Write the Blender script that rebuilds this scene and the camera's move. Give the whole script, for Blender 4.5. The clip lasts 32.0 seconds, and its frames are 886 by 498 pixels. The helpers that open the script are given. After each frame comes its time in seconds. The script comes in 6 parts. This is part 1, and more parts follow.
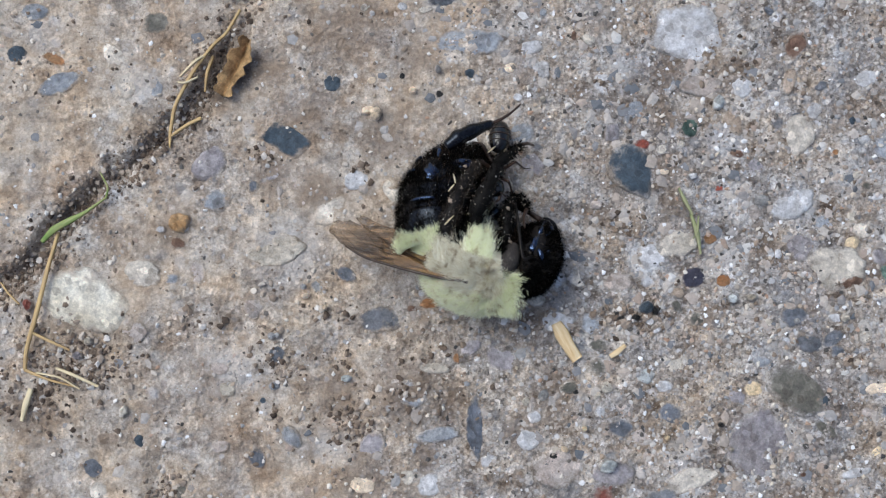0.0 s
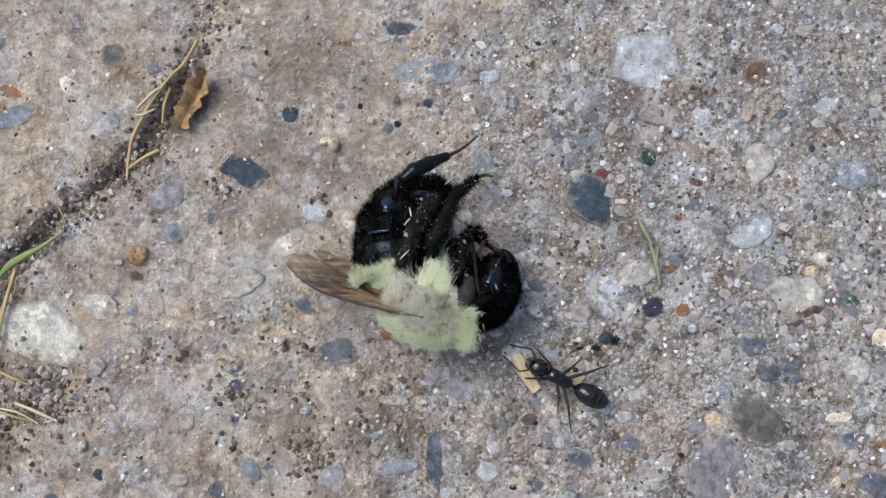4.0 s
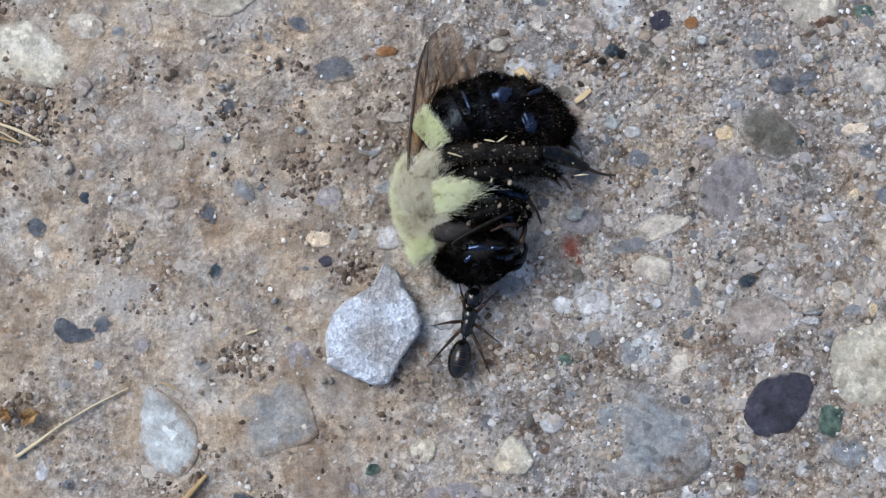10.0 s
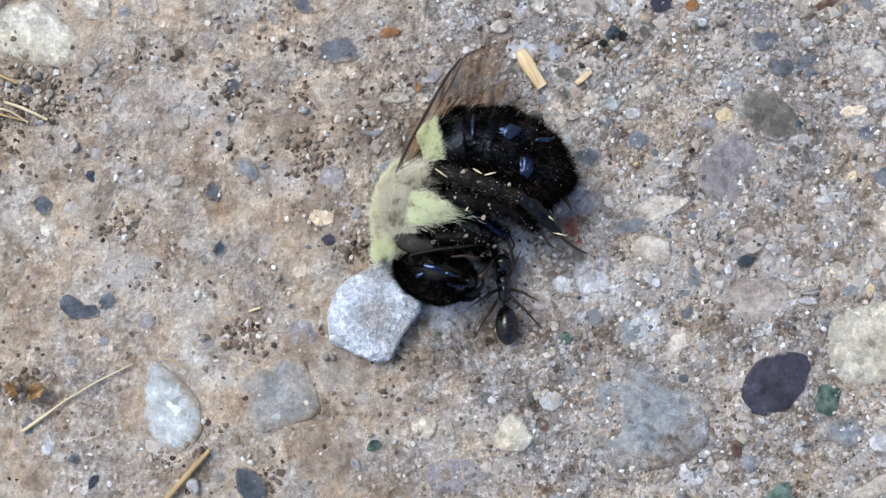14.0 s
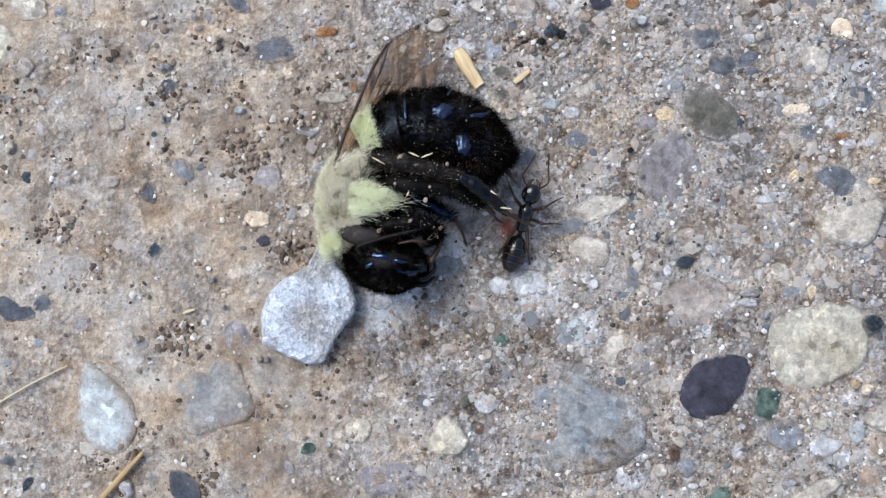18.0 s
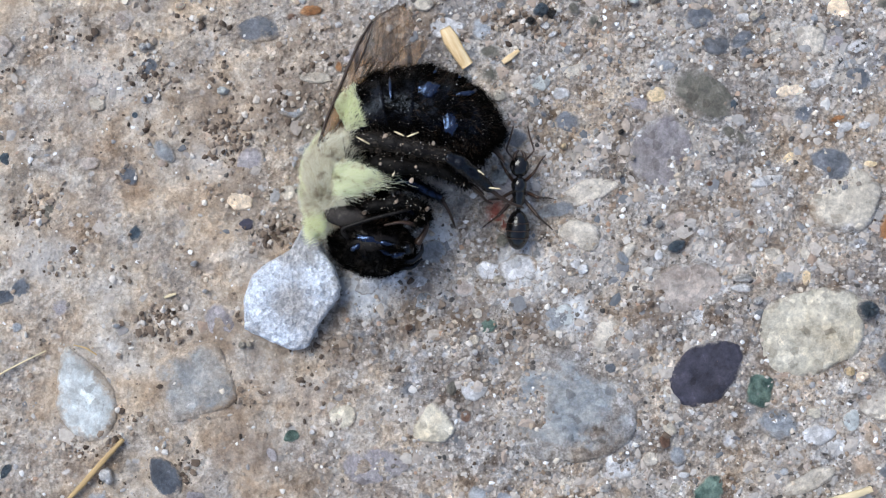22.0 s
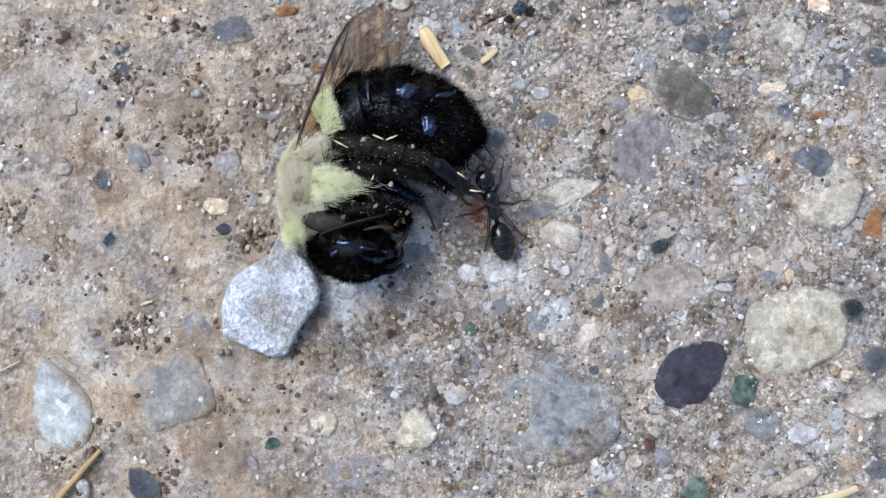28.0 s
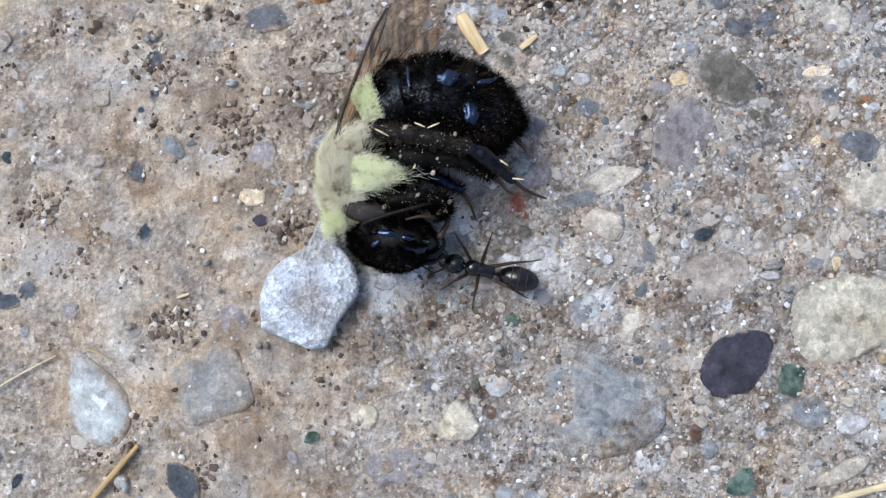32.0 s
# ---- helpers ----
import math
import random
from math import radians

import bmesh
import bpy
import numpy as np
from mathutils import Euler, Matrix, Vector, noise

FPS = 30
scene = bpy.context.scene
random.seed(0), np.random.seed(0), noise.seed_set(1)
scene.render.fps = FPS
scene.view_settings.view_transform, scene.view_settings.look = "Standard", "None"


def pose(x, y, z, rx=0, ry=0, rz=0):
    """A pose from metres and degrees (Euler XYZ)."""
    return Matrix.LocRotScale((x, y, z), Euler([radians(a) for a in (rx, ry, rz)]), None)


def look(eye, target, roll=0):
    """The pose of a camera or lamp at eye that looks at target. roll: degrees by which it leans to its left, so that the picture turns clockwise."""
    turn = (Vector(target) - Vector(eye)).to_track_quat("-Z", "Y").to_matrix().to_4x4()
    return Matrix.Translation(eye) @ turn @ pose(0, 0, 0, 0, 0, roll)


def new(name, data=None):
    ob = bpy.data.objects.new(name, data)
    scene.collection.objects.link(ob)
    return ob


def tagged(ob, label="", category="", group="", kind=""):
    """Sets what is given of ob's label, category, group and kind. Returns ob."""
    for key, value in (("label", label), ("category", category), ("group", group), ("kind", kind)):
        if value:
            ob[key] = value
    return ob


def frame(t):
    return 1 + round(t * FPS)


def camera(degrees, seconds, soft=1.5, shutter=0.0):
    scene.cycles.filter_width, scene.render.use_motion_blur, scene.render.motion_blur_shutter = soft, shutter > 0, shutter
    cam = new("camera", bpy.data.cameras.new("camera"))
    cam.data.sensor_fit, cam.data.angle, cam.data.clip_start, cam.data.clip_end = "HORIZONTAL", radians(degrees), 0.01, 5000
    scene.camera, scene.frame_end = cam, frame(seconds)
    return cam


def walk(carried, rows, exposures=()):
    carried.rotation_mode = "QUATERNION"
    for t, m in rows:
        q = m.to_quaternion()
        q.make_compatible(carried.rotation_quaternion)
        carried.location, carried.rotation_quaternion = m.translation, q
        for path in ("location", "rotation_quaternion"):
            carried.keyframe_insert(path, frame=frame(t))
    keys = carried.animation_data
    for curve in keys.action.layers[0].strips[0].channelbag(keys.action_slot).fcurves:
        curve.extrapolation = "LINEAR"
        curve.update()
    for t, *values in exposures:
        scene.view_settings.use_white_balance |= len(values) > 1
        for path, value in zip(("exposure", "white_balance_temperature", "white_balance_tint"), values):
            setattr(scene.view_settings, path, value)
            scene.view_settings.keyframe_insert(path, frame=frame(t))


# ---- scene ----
MM = 0.001
cam = camera(40.0, 32.0, soft=1.25)
# seconds, millimetres, degrees
PATH = [
    (0, 0.000, 0.000, 64.002, 5.403, 0.663, 0.000),
    (0.5, -0.586, 0.183, 63.785, 5.449, 0.471, -0.024),
    (1, 0.268, 0.177, 63.723, 5.327, 0.693, -0.090),
    (1.5, 0.078, 2.316, 63.962, 5.036, 0.658, -0.144),
    (2, 1.170, 1.855, 63.675, 5.226, 0.908, -0.184),
    (2.5, 1.502, 2.260, 63.720, 4.851, 0.795, -0.236),
    (3, 2.096, 1.633, 63.687, 4.953, 0.743, -0.287),
    (3.5, 2.350, 2.243, 64.070, 4.917, 0.725, -0.324),
    (5.5, 1.104, 1.410, 63.505, 4.769, 0.503, -0.546),
    (6, 1.847, 0.960, 63.417, 4.732, 0.578, -0.606),
    (6.5, 1.902, 1.756, 63.207, 4.744, 0.350, -0.717),
    (7, 1.240, 1.505, 62.829, 4.733, 0.352, -0.716),
    (7.5, 1.105, 0.827, 62.613, 4.773, 0.346, -0.823),
    (8, 2.423, -1.410, 62.278, 4.830, 0.549, -0.888),
    (8.5, 2.855, -3.553, 61.915, 4.870, 0.464, -0.934),
    (9, 1.223, -4.345, 61.489, 4.648, 0.266, -0.994),
    (9.5, 1.105, -8.598, 60.833, 5.329, 0.374, -1.023),
    (10, 1.580, -12.990, 60.083, 5.793, 0.425, -1.032),
    (10.5, 1.237, -14.033, 59.578, 5.577, 0.459, -0.987),
    (11, 0.687, -14.092, 59.534, 5.374, 0.457, -0.938),
    (11.5, 0.128, -13.791, 59.706, 5.387, 0.287, -0.865),
    (12, -0.963, -13.864, 59.829, 5.386, 0.330, -0.811),
    (12.5, 0.065, -13.789, 60.457, 5.367, 0.454, -0.771),
    (13, -0.713, -15.220, 60.346, 5.595, 0.328, -0.793),
    (13.5, 1.408, -14.545, 60.501, 5.603, 0.437, -0.766),
    (15.5, 2.437, -12.214, 60.937, 4.905, 1.551, -0.574),
    (16, 3.476, -11.581, 61.071, 5.161, 1.305, -0.552),
    (16.5, 3.477, -11.071, 60.807, 5.135, 1.320, -0.607),
    (17, 3.580, -10.924, 60.572, 4.796, 1.677, -0.657),
    (17.5, 4.542, -12.734, 60.188, 5.181, 1.641, -0.711),
    (18, 6.320, -13.554, 59.978, 5.341, 1.944, -0.661),
    (18.5, 4.738, -9.068, 60.613, 4.524, 1.920, -0.689),
    (19, 5.258, -9.427, 60.510, 4.672, 1.637, -0.634),
    (19.5, 6.071, -10.777, 60.117, 4.411, 1.847, -0.665),
    (20, 6.699, -12.384, 60.045, 4.890, 2.043, -0.640),
    (20.5, 7.822, -11.182, 60.092, 4.719, 2.033, -0.644),
    (21, 6.994, -11.015, 60.070, 4.513, 2.022, -0.639),
    (21.5, 6.801, -12.123, 59.415, 4.673, 1.745, -0.586),
    (22, 7.017, -13.691, 58.686, 4.819, 2.019, -0.530),
    (22.5, 6.003, -12.084, 59.256, 4.361, 1.770, -0.548),
    (23, 7.311, -10.379, 59.711, 4.309, 1.703, -0.552),
    (23.5, 7.706, -11.074, 59.215, 4.477, 1.795, -0.564),
    (24, 6.927, -11.345, 58.906, 4.239, 1.956, -0.648),
    (24.5, 6.648, -12.088, 58.865, 4.520, 2.043, -0.730),
    (25, 6.604, -13.314, 58.799, 4.701, 2.037, -0.742),
    (25.5, 8.303, -11.882, 58.739, 4.305, 2.216, -0.829),
    (27.5, 6.042, -13.149, 57.993, 4.549, 1.030, -1.328),
    (28, 6.812, -12.930, 58.010, 4.246, 0.967, -1.347),
    (28.5, 5.274, -11.039, 58.148, 4.346, 0.993, -1.399),
    (29, 5.782, -11.935, 58.060, 4.368, 1.103, -1.421),
    (29.5, 5.229, -12.586, 57.723, 4.266, 0.983, -1.442),
    (30, 5.658, -13.395, 57.402, 4.184, 1.089, -1.528),
    (30.5, 6.398, -14.576, 57.064, 4.388, 1.002, -1.595),
    (31, 6.345, -13.674, 57.005, 3.921, 1.275, -1.702),
    (31.5, 6.113, -13.323, 56.997, 3.880, 1.265, -1.749),
    (32, 5.083, -12.949, 57.108, 3.892, 1.186, -1.812),
]
walk(cam, [(t, pose(x * MM, y * MM, z * MM, rx, ry, rz)) for t, x, y, z, rx, ry, rz in PATH],
     exposures=[(0.0, 0.175), (8.0, 0.145), (9.0, 0.135), (10.0, 0.165), (11.0, 0.415), (12.0, 0.415), (32.0, 0.435)])

# ---- light: open shade under a bright sky, softened sun from the upper left ----
SUN_UP, SUN_ROUND = 60.0, 305.0
world = bpy.data.worlds.new("sky")
scene.world = world
world.use_nodes = True
sky = world.node_tree.nodes.new("ShaderNodeTexSky")
sky.sky_type, sky.sun_disc = "NISHITA", False
sky.sun_elevation, sky.sun_rotation = radians(SUN_UP), radians(SUN_ROUND)
sky.air_density, sky.dust_density, sky.ozone_density = 1.0, 2.5, 1.0
back = world.node_tree.nodes["Background"]
back.inputs["Strength"].default_value = 0.15
world.node_tree.links.new(sky.outputs["Color"], back.inputs["Color"])
sun = new("sun", bpy.data.lights.new("sun", "SUN"))
sun.data.energy, sun.data.angle, sun.data.color = 1.95, radians(36), (0.905, 0.97, 0.97)
az = radians(SUN_ROUND)
sun.matrix_world = look((math.sin(az) * math.cos(radians(SUN_UP)), math.cos(az) * math.cos(radians(SUN_UP)), math.sin(radians(SUN_UP))), (0, 0, 0))


# ---- materials ----
def material(name):
    m = bpy.data.materials.new(name)
    m.use_nodes = True
    return m, m.node_tree.nodes, m.node_tree.links, m.node_tree.nodes["Principled BSDF"]


def node(nodes, kind, **values):
    n = nodes.new(kind)
    for key, value in values.items():
        n.inputs[key.replace("_", " ")].default_value = value
    return n


def ramp(nodes, links, source, *stops):
    n = nodes.new("ShaderNodeValToRGB")
    e = n.color_ramp.elements
    while len(e) < len(stops):
        e.new(0.5)
    for k, (p, c) in enumerate(stops):
        e[k].position, e[k].color = p, (*c, 1) if len(c) == 3 else c
    links.new(source, n.inputs["Fac"])
    return n.outputs["Color"]


def mixed(nodes, links, kind, fac, a, b):
    n = nodes.new("ShaderNodeMix")
    n.data_type, n.blend_type = "RGBA", kind
    for socket, value in ((n.inputs[0], fac), (n.inputs[6], a), (n.inputs[7], b)):
        if isinstance(value, (int, float)):
            socket.default_value = value
        elif isinstance(value, tuple):
            socket.default_value = (*value, 1)
        else:
            links.new(value, socket)
    return n.outputs[2]


def noise_out(nodes, links, coord, scale, detail=4.0, rough=0.6, out="Fac"):
    n = node(nodes, "ShaderNodeTexNoise", Scale=scale, Detail=detail, Roughness=rough)
    links.new(coord, n.inputs["Vector"])
    return n.outputs[out]


def bumped(nodes, links, bsdf, height, strength, distance):
    b = node(nodes, "ShaderNodeBump", Strength=strength, Distance=distance)
    links.new(height, b.inputs["Height"])
    links.new(b.outputs["Normal"], bsdf.inputs["Normal"])


# x, y and half width in millimetres
DIRT = [(-6.3, 17.7, 3.3), (-3.6, 12.1, 2.1), (-7.5, 13.4, 1.8), (-2.1, 16.4, 1.8), (-6.1, -2.3, 2.0), (-7.5, 9.1, 1.5), (-2.8, -2.1, 2.2), (-4.7, -6.1, 2.4), (-2.6, -1.3, 2.5), (-5.6, -2.9, 1.2), (4.0, 2.4, 1.5), (8.4, 7.3, 1.8), (14.5, 15.5, 1.8), (3.6, -10.7, 1.6), (6.0, -11.8, 1.6), (-5.6, -12.6, 1.7), (-20.2, -14.6, 1.4), (-0.0, -13.8, 1.4), (-15.2, 7.0, 1.2), (-20.4, 0.1, 2.1), (-22.1, -2.8, 1.8), (11.2, 15.5, 1.5), (15.1, -12.0, 1.6), (-1.7, -4.6, 1.3), (-10.0, 15.8, 1.5), (20.4, -14.3, 1.1), (-9.9, 10.0, 1.2), (19.4, -6.6, 1.0), (12.2, -8.9, 0.8), (20.9, -8.6, 0.8), (14.2, -3.0, 1.2), (11.6, 8.4, 1.0), (16.4, 6.0, 1.1), (7.2, 8.0, 1.2), (9.4, 2.3, 0.8), (13.0, 2.4, 0.9), (18.4, 3.0, 1.0), (13.6, -16.6, 0.9), (8.9, -12.4, 1.3), (3.4, -12.2, 1.2), (23.4, -10.0, 0.9), (10.6, 13.2, 1.2), (20.6, 13.2, 1.2), (6.4, 14.2, 1.0), (5.4, -1.8, 1.9), (3.4, -3.4, 1.6), (10.2, -3.6, 1.5), (17.0, -6.9, 1.2), (22.6, -3.8, 1.2), (11.2, 10.4, 1.6), (22.0, 5.0, 1.5), (13.5, 17.0, 1.3), (-0.6, -2.0, 1.6)]
BLOOM = [(1.2, -10.7, 1.5), (2.6, -10.1, 1.0), (11.8, -6.2, 1.1), (9.0, -9.7, 1.6), (8.6, -9.6, 1.3), (1.2, -10.4, 1.1), (4.8, -8.2, 1.2), (11.3, -11.9, 1.1), (1.7, -10.2, 0.8), (9.9, 5.6, 1.2)]
HAZE = [(7.0, 5.2, 0.9), (-8.9, 5.9, 2.4), (-11.8, -0.3, 1.8), (-17.2, 14.9, 1.5), (-6.4, -4.3, 1.2), (8.8, 15.5, 1.2), (18.2, -9.7, 1.6), (16.8, 0.1, 1.5), (-14.6, -9.1, 1.7), (12.6, -9.2, 1.4), (15.0, 8.4, 1.6), (20.5, 10.2, 1.5)]
# first three paint the gravel stone's shadow; the rest soil, with leaf shade mixed in
SOIL_SHADE = [(-0.2, -12.3, 0.4), (0.2, -11.5, 0.4), (-0.7, -13.1, 0.3), (-11.6, 17.4, 0.6), (-11.5, 15.6, 1.25), (-13.0, 14.3, 1.1), (-14.5, 12.9, 0.9), (-15.6, 11.5, 0.7), (-19.4, 9.6, 0.8), (-21.0, 7.8, 0.9), (-22.9, 5.5, 0.9), (-19.1, 0.4, 0.9), (-20.4, -0.3, 0.9), (-21.9, -1.6, 0.7), (-22.3, -19.7, 0.6)]


def cement_group():
    """The slab's own skin: tan where it is whole, grey and sandy where it has worn off round a place to the +x side."""
    g = bpy.data.node_groups.new("cement skin", "ShaderNodeTree")
    for name, kind in (("Color", "NodeSocketColor"), ("Worn", "NodeSocketFloat"), ("Height", "NodeSocketFloat")):
        g.interface.new_socket(name, in_out="OUTPUT", socket_type=kind)
    n, l = g.nodes, g.links
    out = n.new("NodeGroupOutput")
    at = n.new("ShaderNodeNewGeometry").outputs["Position"]
    gone = n.new("ShaderNodeVectorMath")
    gone.operation = "DISTANCE"
    l.new(at, gone.inputs[0])
    gone.inputs[1].default_value = (34 * MM, -4 * MM, 0)
    side = n.new("ShaderNodeMapRange")
    side.inputs["From Min"].default_value, side.inputs["From Max"].default_value = 40 * MM, 20 * MM
    l.new(gone.outputs["Value"], side.inputs["Value"])
    wob = n.new("ShaderNodeMath")
    wob.operation = "MULTIPLY_ADD"
    l.new(noise_out(n, l, at, 160, 3), wob.inputs[0])
    wob.inputs[1].default_value = 1.3
    l.new(side.outputs[0], wob.inputs[2])
    wear = wob.outputs[0]
    tan_, grey, pale, mud, ochre = (0.55, 0.468, 0.382), (0.395, 0.383, 0.372), (0.56, 0.538, 0.505), (0.185, 0.145, 0.112), (0.42, 0.338, 0.245)
    base = mixed(n, l, "MIX", ramp(n, l, wear, (0.62, (0, 0, 0)), (1.25, (1, 1, 1))), tan_, grey)
    base = mixed(n, l, "MIX", ramp(n, l, noise_out(n, l, at, 240, 6, 0.62), (0.47, (0, 0, 0)), (0.66, (0.8, 0.8, 0.8))), base, pale)
    base = mixed(n, l, "MIX", ramp(n, l, noise_out(n, l, at, 125, 5, 0.65), (0.48, (0, 0, 0)), (0.68, (0.65, 0.65, 0.65))), base, ochre)
    base = mixed(n, l, "MIX", ramp(n, l, noise_out(n, l, at, 300, 8, 0.72), (0.51, (0, 0, 0)), (0.68, (0.75, 0.75, 0.75))), base, mud)
    base = mixed(n, l, "MULTIPLY", 0.8, base, ramp(n, l, noise_out(n, l, at, 120, 7, 0.7), (0.34, (0.55, 0.47, 0.41)), (0.48, (1, 1, 1)), (0.64, (1.22, 1.22, 1.22))))
    base = mixed(n, l, "MULTIPLY", 0.55, base, ramp(n, l, noise_out(n, l, at, 620, 6, 0.7), (0.36, (0.60, 0.53, 0.47)), (0.5, (1, 1, 1)), (0.66, (1.2, 1.2, 1.2))))
    base = mixed(n, l, "MULTIPLY", ramp(n, l, wear, (0.5, (0.1, 0.1, 0.1)), (1.15, (0.85, 0.85, 0.85))), base, ramp(n, l, noise_out(n, l, at, 780, 5, 0.7), (0.36, (0.42, 0.34, 0.28)), (0.47, (0.98, 0.97, 0.96)), (0.66, (1.3, 1.31, 1.34))))
    base = mixed(n, l, "MULTIPLY", 0.5, base, ramp(n, l, noise_out(n, l, at, 410, 4, 0.6), (0.36, (0.88, 0.97, 1.12)), (0.5, (1, 1, 1)), (0.63, (1.14, 1.0, 0.84))))
    cell = node(n, "ShaderNodeTexVoronoi", Scale=3300, Randomness=1)
    l.new(at, cell.inputs["Vector"])
    hsv = n.new("ShaderNodeSeparateColor")
    l.new(cell.outputs["Color"], hsv.inputs[0])
    sand = ramp(n, l, hsv.outputs[0], (0.0, (0.36, 0.32, 0.29)), (0.2, (0.78, 0.73, 0.69)), (0.7, (1.05, 1.03, 1.0)), (0.92, (1.22, 1.22, 1.24)), (1.0, (1.8, 1.8, 1.86)))
    amount = mixed(n, l, "MULTIPLY", 1.0, ramp(n, l, noise_out(n, l, at, 700, 3), (0.35, (0.3, 0.3, 0.3)), (0.65, (0.9, 0.9, 0.9))), ramp(n, l, wear, (0.45, (0.2, 0.2, 0.2)), (1.1, (1, 1, 1))))
    base = mixed(n, l, "MULTIPLY", amount, base, sand)
    base = mixed(n, l, "MULTIPLY", 0.75, base, ramp(n, l, noise_out(n, l, at, 1500, 7, 0.75), (0.33, (0.45, 0.41, 0.38)), (0.62, (1.15, 1.15, 1.15))))
    base = mixed(n, l, "MULTIPLY", ramp(n, l, wear, (0.45, (0.3, 0.3, 0.3)), (1.1, (0.8, 0.8, 0.8))), base, ramp(n, l, noise_out(n, l, at, 3400, 4, 0.75), (0.32, (0.48, 0.43, 0.39)), (0.48, (1, 1, 1)), (0.68, (1.3, 1.3, 1.3))))
    fine = noise_out(n, l, at, 8500, 3, 0.7)
    base = mixed(n, l, "MULTIPLY", ramp(n, l, wear, (0.45, (0.22, 0.22, 0.22)), (1.1, (0.7, 0.7, 0.7))), base, ramp(n, l, fine, (0.30, (0.42, 0.39, 0.36)), (0.5, (1, 1, 1)), (0.68, (1.5, 1.5, 1.5))))
    high = mixed(n, l, "ADD", ramp(n, l, wear, (0.4, (0.1, 0.1, 0.1)), (1.2, (0.7, 0.7, 0.7))), noise_out(n, l, at, 1100, 9, 0.72), cell.outputs["Distance"])
    high = mixed(n, l, "ADD", 0.3, high, fine)
    l.new(base, out.inputs["Color"])
    l.new(wear, out.inputs["Worn"])
    l.new(high, out.inputs["Height"])
    return g


CEMENT = cement_group()


def cement_in(n):
    g = n.new("ShaderNodeGroup")
    g.node_tree = CEMENT
    return g


def concrete():
    m, n, l, p = material("worn concrete")
    at = n.new("ShaderNodeNewGeometry").outputs["Position"]
    frayed = noise_out(n, l, at, 900, 6, 0.75)
    skin = cement_in(n)
    base, wear = skin.outputs["Color"], skin.outputs["Worn"]
    # flush bits of aggregate at three sizes
    bent = n.new("ShaderNodeVectorMath")
    bent.operation = "MULTIPLY_ADD"
    l.new(noise_out(n, l, at, 1700, 4, 0.6, "Color"), bent.inputs[0])
    bent.inputs[1].default_value = (0.5 * MM,) * 3
    l.new(at, bent.inputs[2])
    for size, share, far in ((330, 0.6, 0.42), (850, 0.66, 0.36), (2000, 0.62, 0.38)):
        bit = node(n, "ShaderNodeTexVoronoi", Scale=size, Randomness=1)
        l.new(bent.outputs[0], bit.inputs["Vector"])
        tone = n.new("ShaderNodeSeparateColor")
        l.new(bit.outputs["Color"], tone.inputs[0])
        hue = ramp(n, l, tone.outputs[1], (0.0, (0.10, 0.11, 0.13)), (0.12, (0.22, 0.23, 0.25)), (0.35, (0.34, 0.27, 0.21)), (0.55, (0.42, 0.40, 0.38)), (0.75, (0.52, 0.44, 0.35)), (0.9, (0.62, 0.62, 0.64)), (1.0, (0.74, 0.74, 0.77)))
        shown = mixed(n, l, "MULTIPLY", 1.0, ramp(n, l, bit.outputs["Distance"], (far * 0.5, (1, 1, 1) if size > 500 else (0.5, 0.5, 0.5)), (far, (0, 0, 0))), ramp(n, l, tone.outputs[0], (share - 0.05, (0, 0, 0)), (share + 0.05, (0.85, 0.85, 0.85))))
        shown = mixed(n, l, "MULTIPLY", 1.0, shown, ramp(n, l, wear, (0.45, (0.22, 0.22, 0.22)), (1.15, (1, 1, 1))))
        base = mixed(n, l, "MIX", shown, base, hue)
    # old stains: brown dirt in hollows and whitish bloom, each at its place
    # the darkest colour is soil, and also painted shadow by the gravel stone and leaf
    for mark, colour, most in (("soil_shade", (0.085, 0.062, 0.048), 0.85), ("dirt", (0.20, 0.145, 0.105), 0.62), ("haze", (0.62, 0.61, 0.61), 0.4), ("bloom", (0.74, 0.76, 0.80), 0.85)):
        off = n.new("ShaderNodeAttribute")
        off.attribute_name = mark
        edge = n.new("ShaderNodeMath")
        l.new(off.outputs["Fac"], edge.inputs[0])
        l.new(frayed, edge.inputs[1])
        base = mixed(n, l, "MIX", ramp(n, l, edge.outputs[0], (0.62, (most,) * 3), (1.05, (0, 0, 0))), base, colour)
    l.new(base, p.inputs["Base Color"])
    p.inputs["Roughness"].default_value = 0.85
    p.inputs["Specular IOR Level"].default_value = 0.3
    bumped(n, l, p, skin.outputs["Height"], 1.0, 0.32 * MM)
    return m


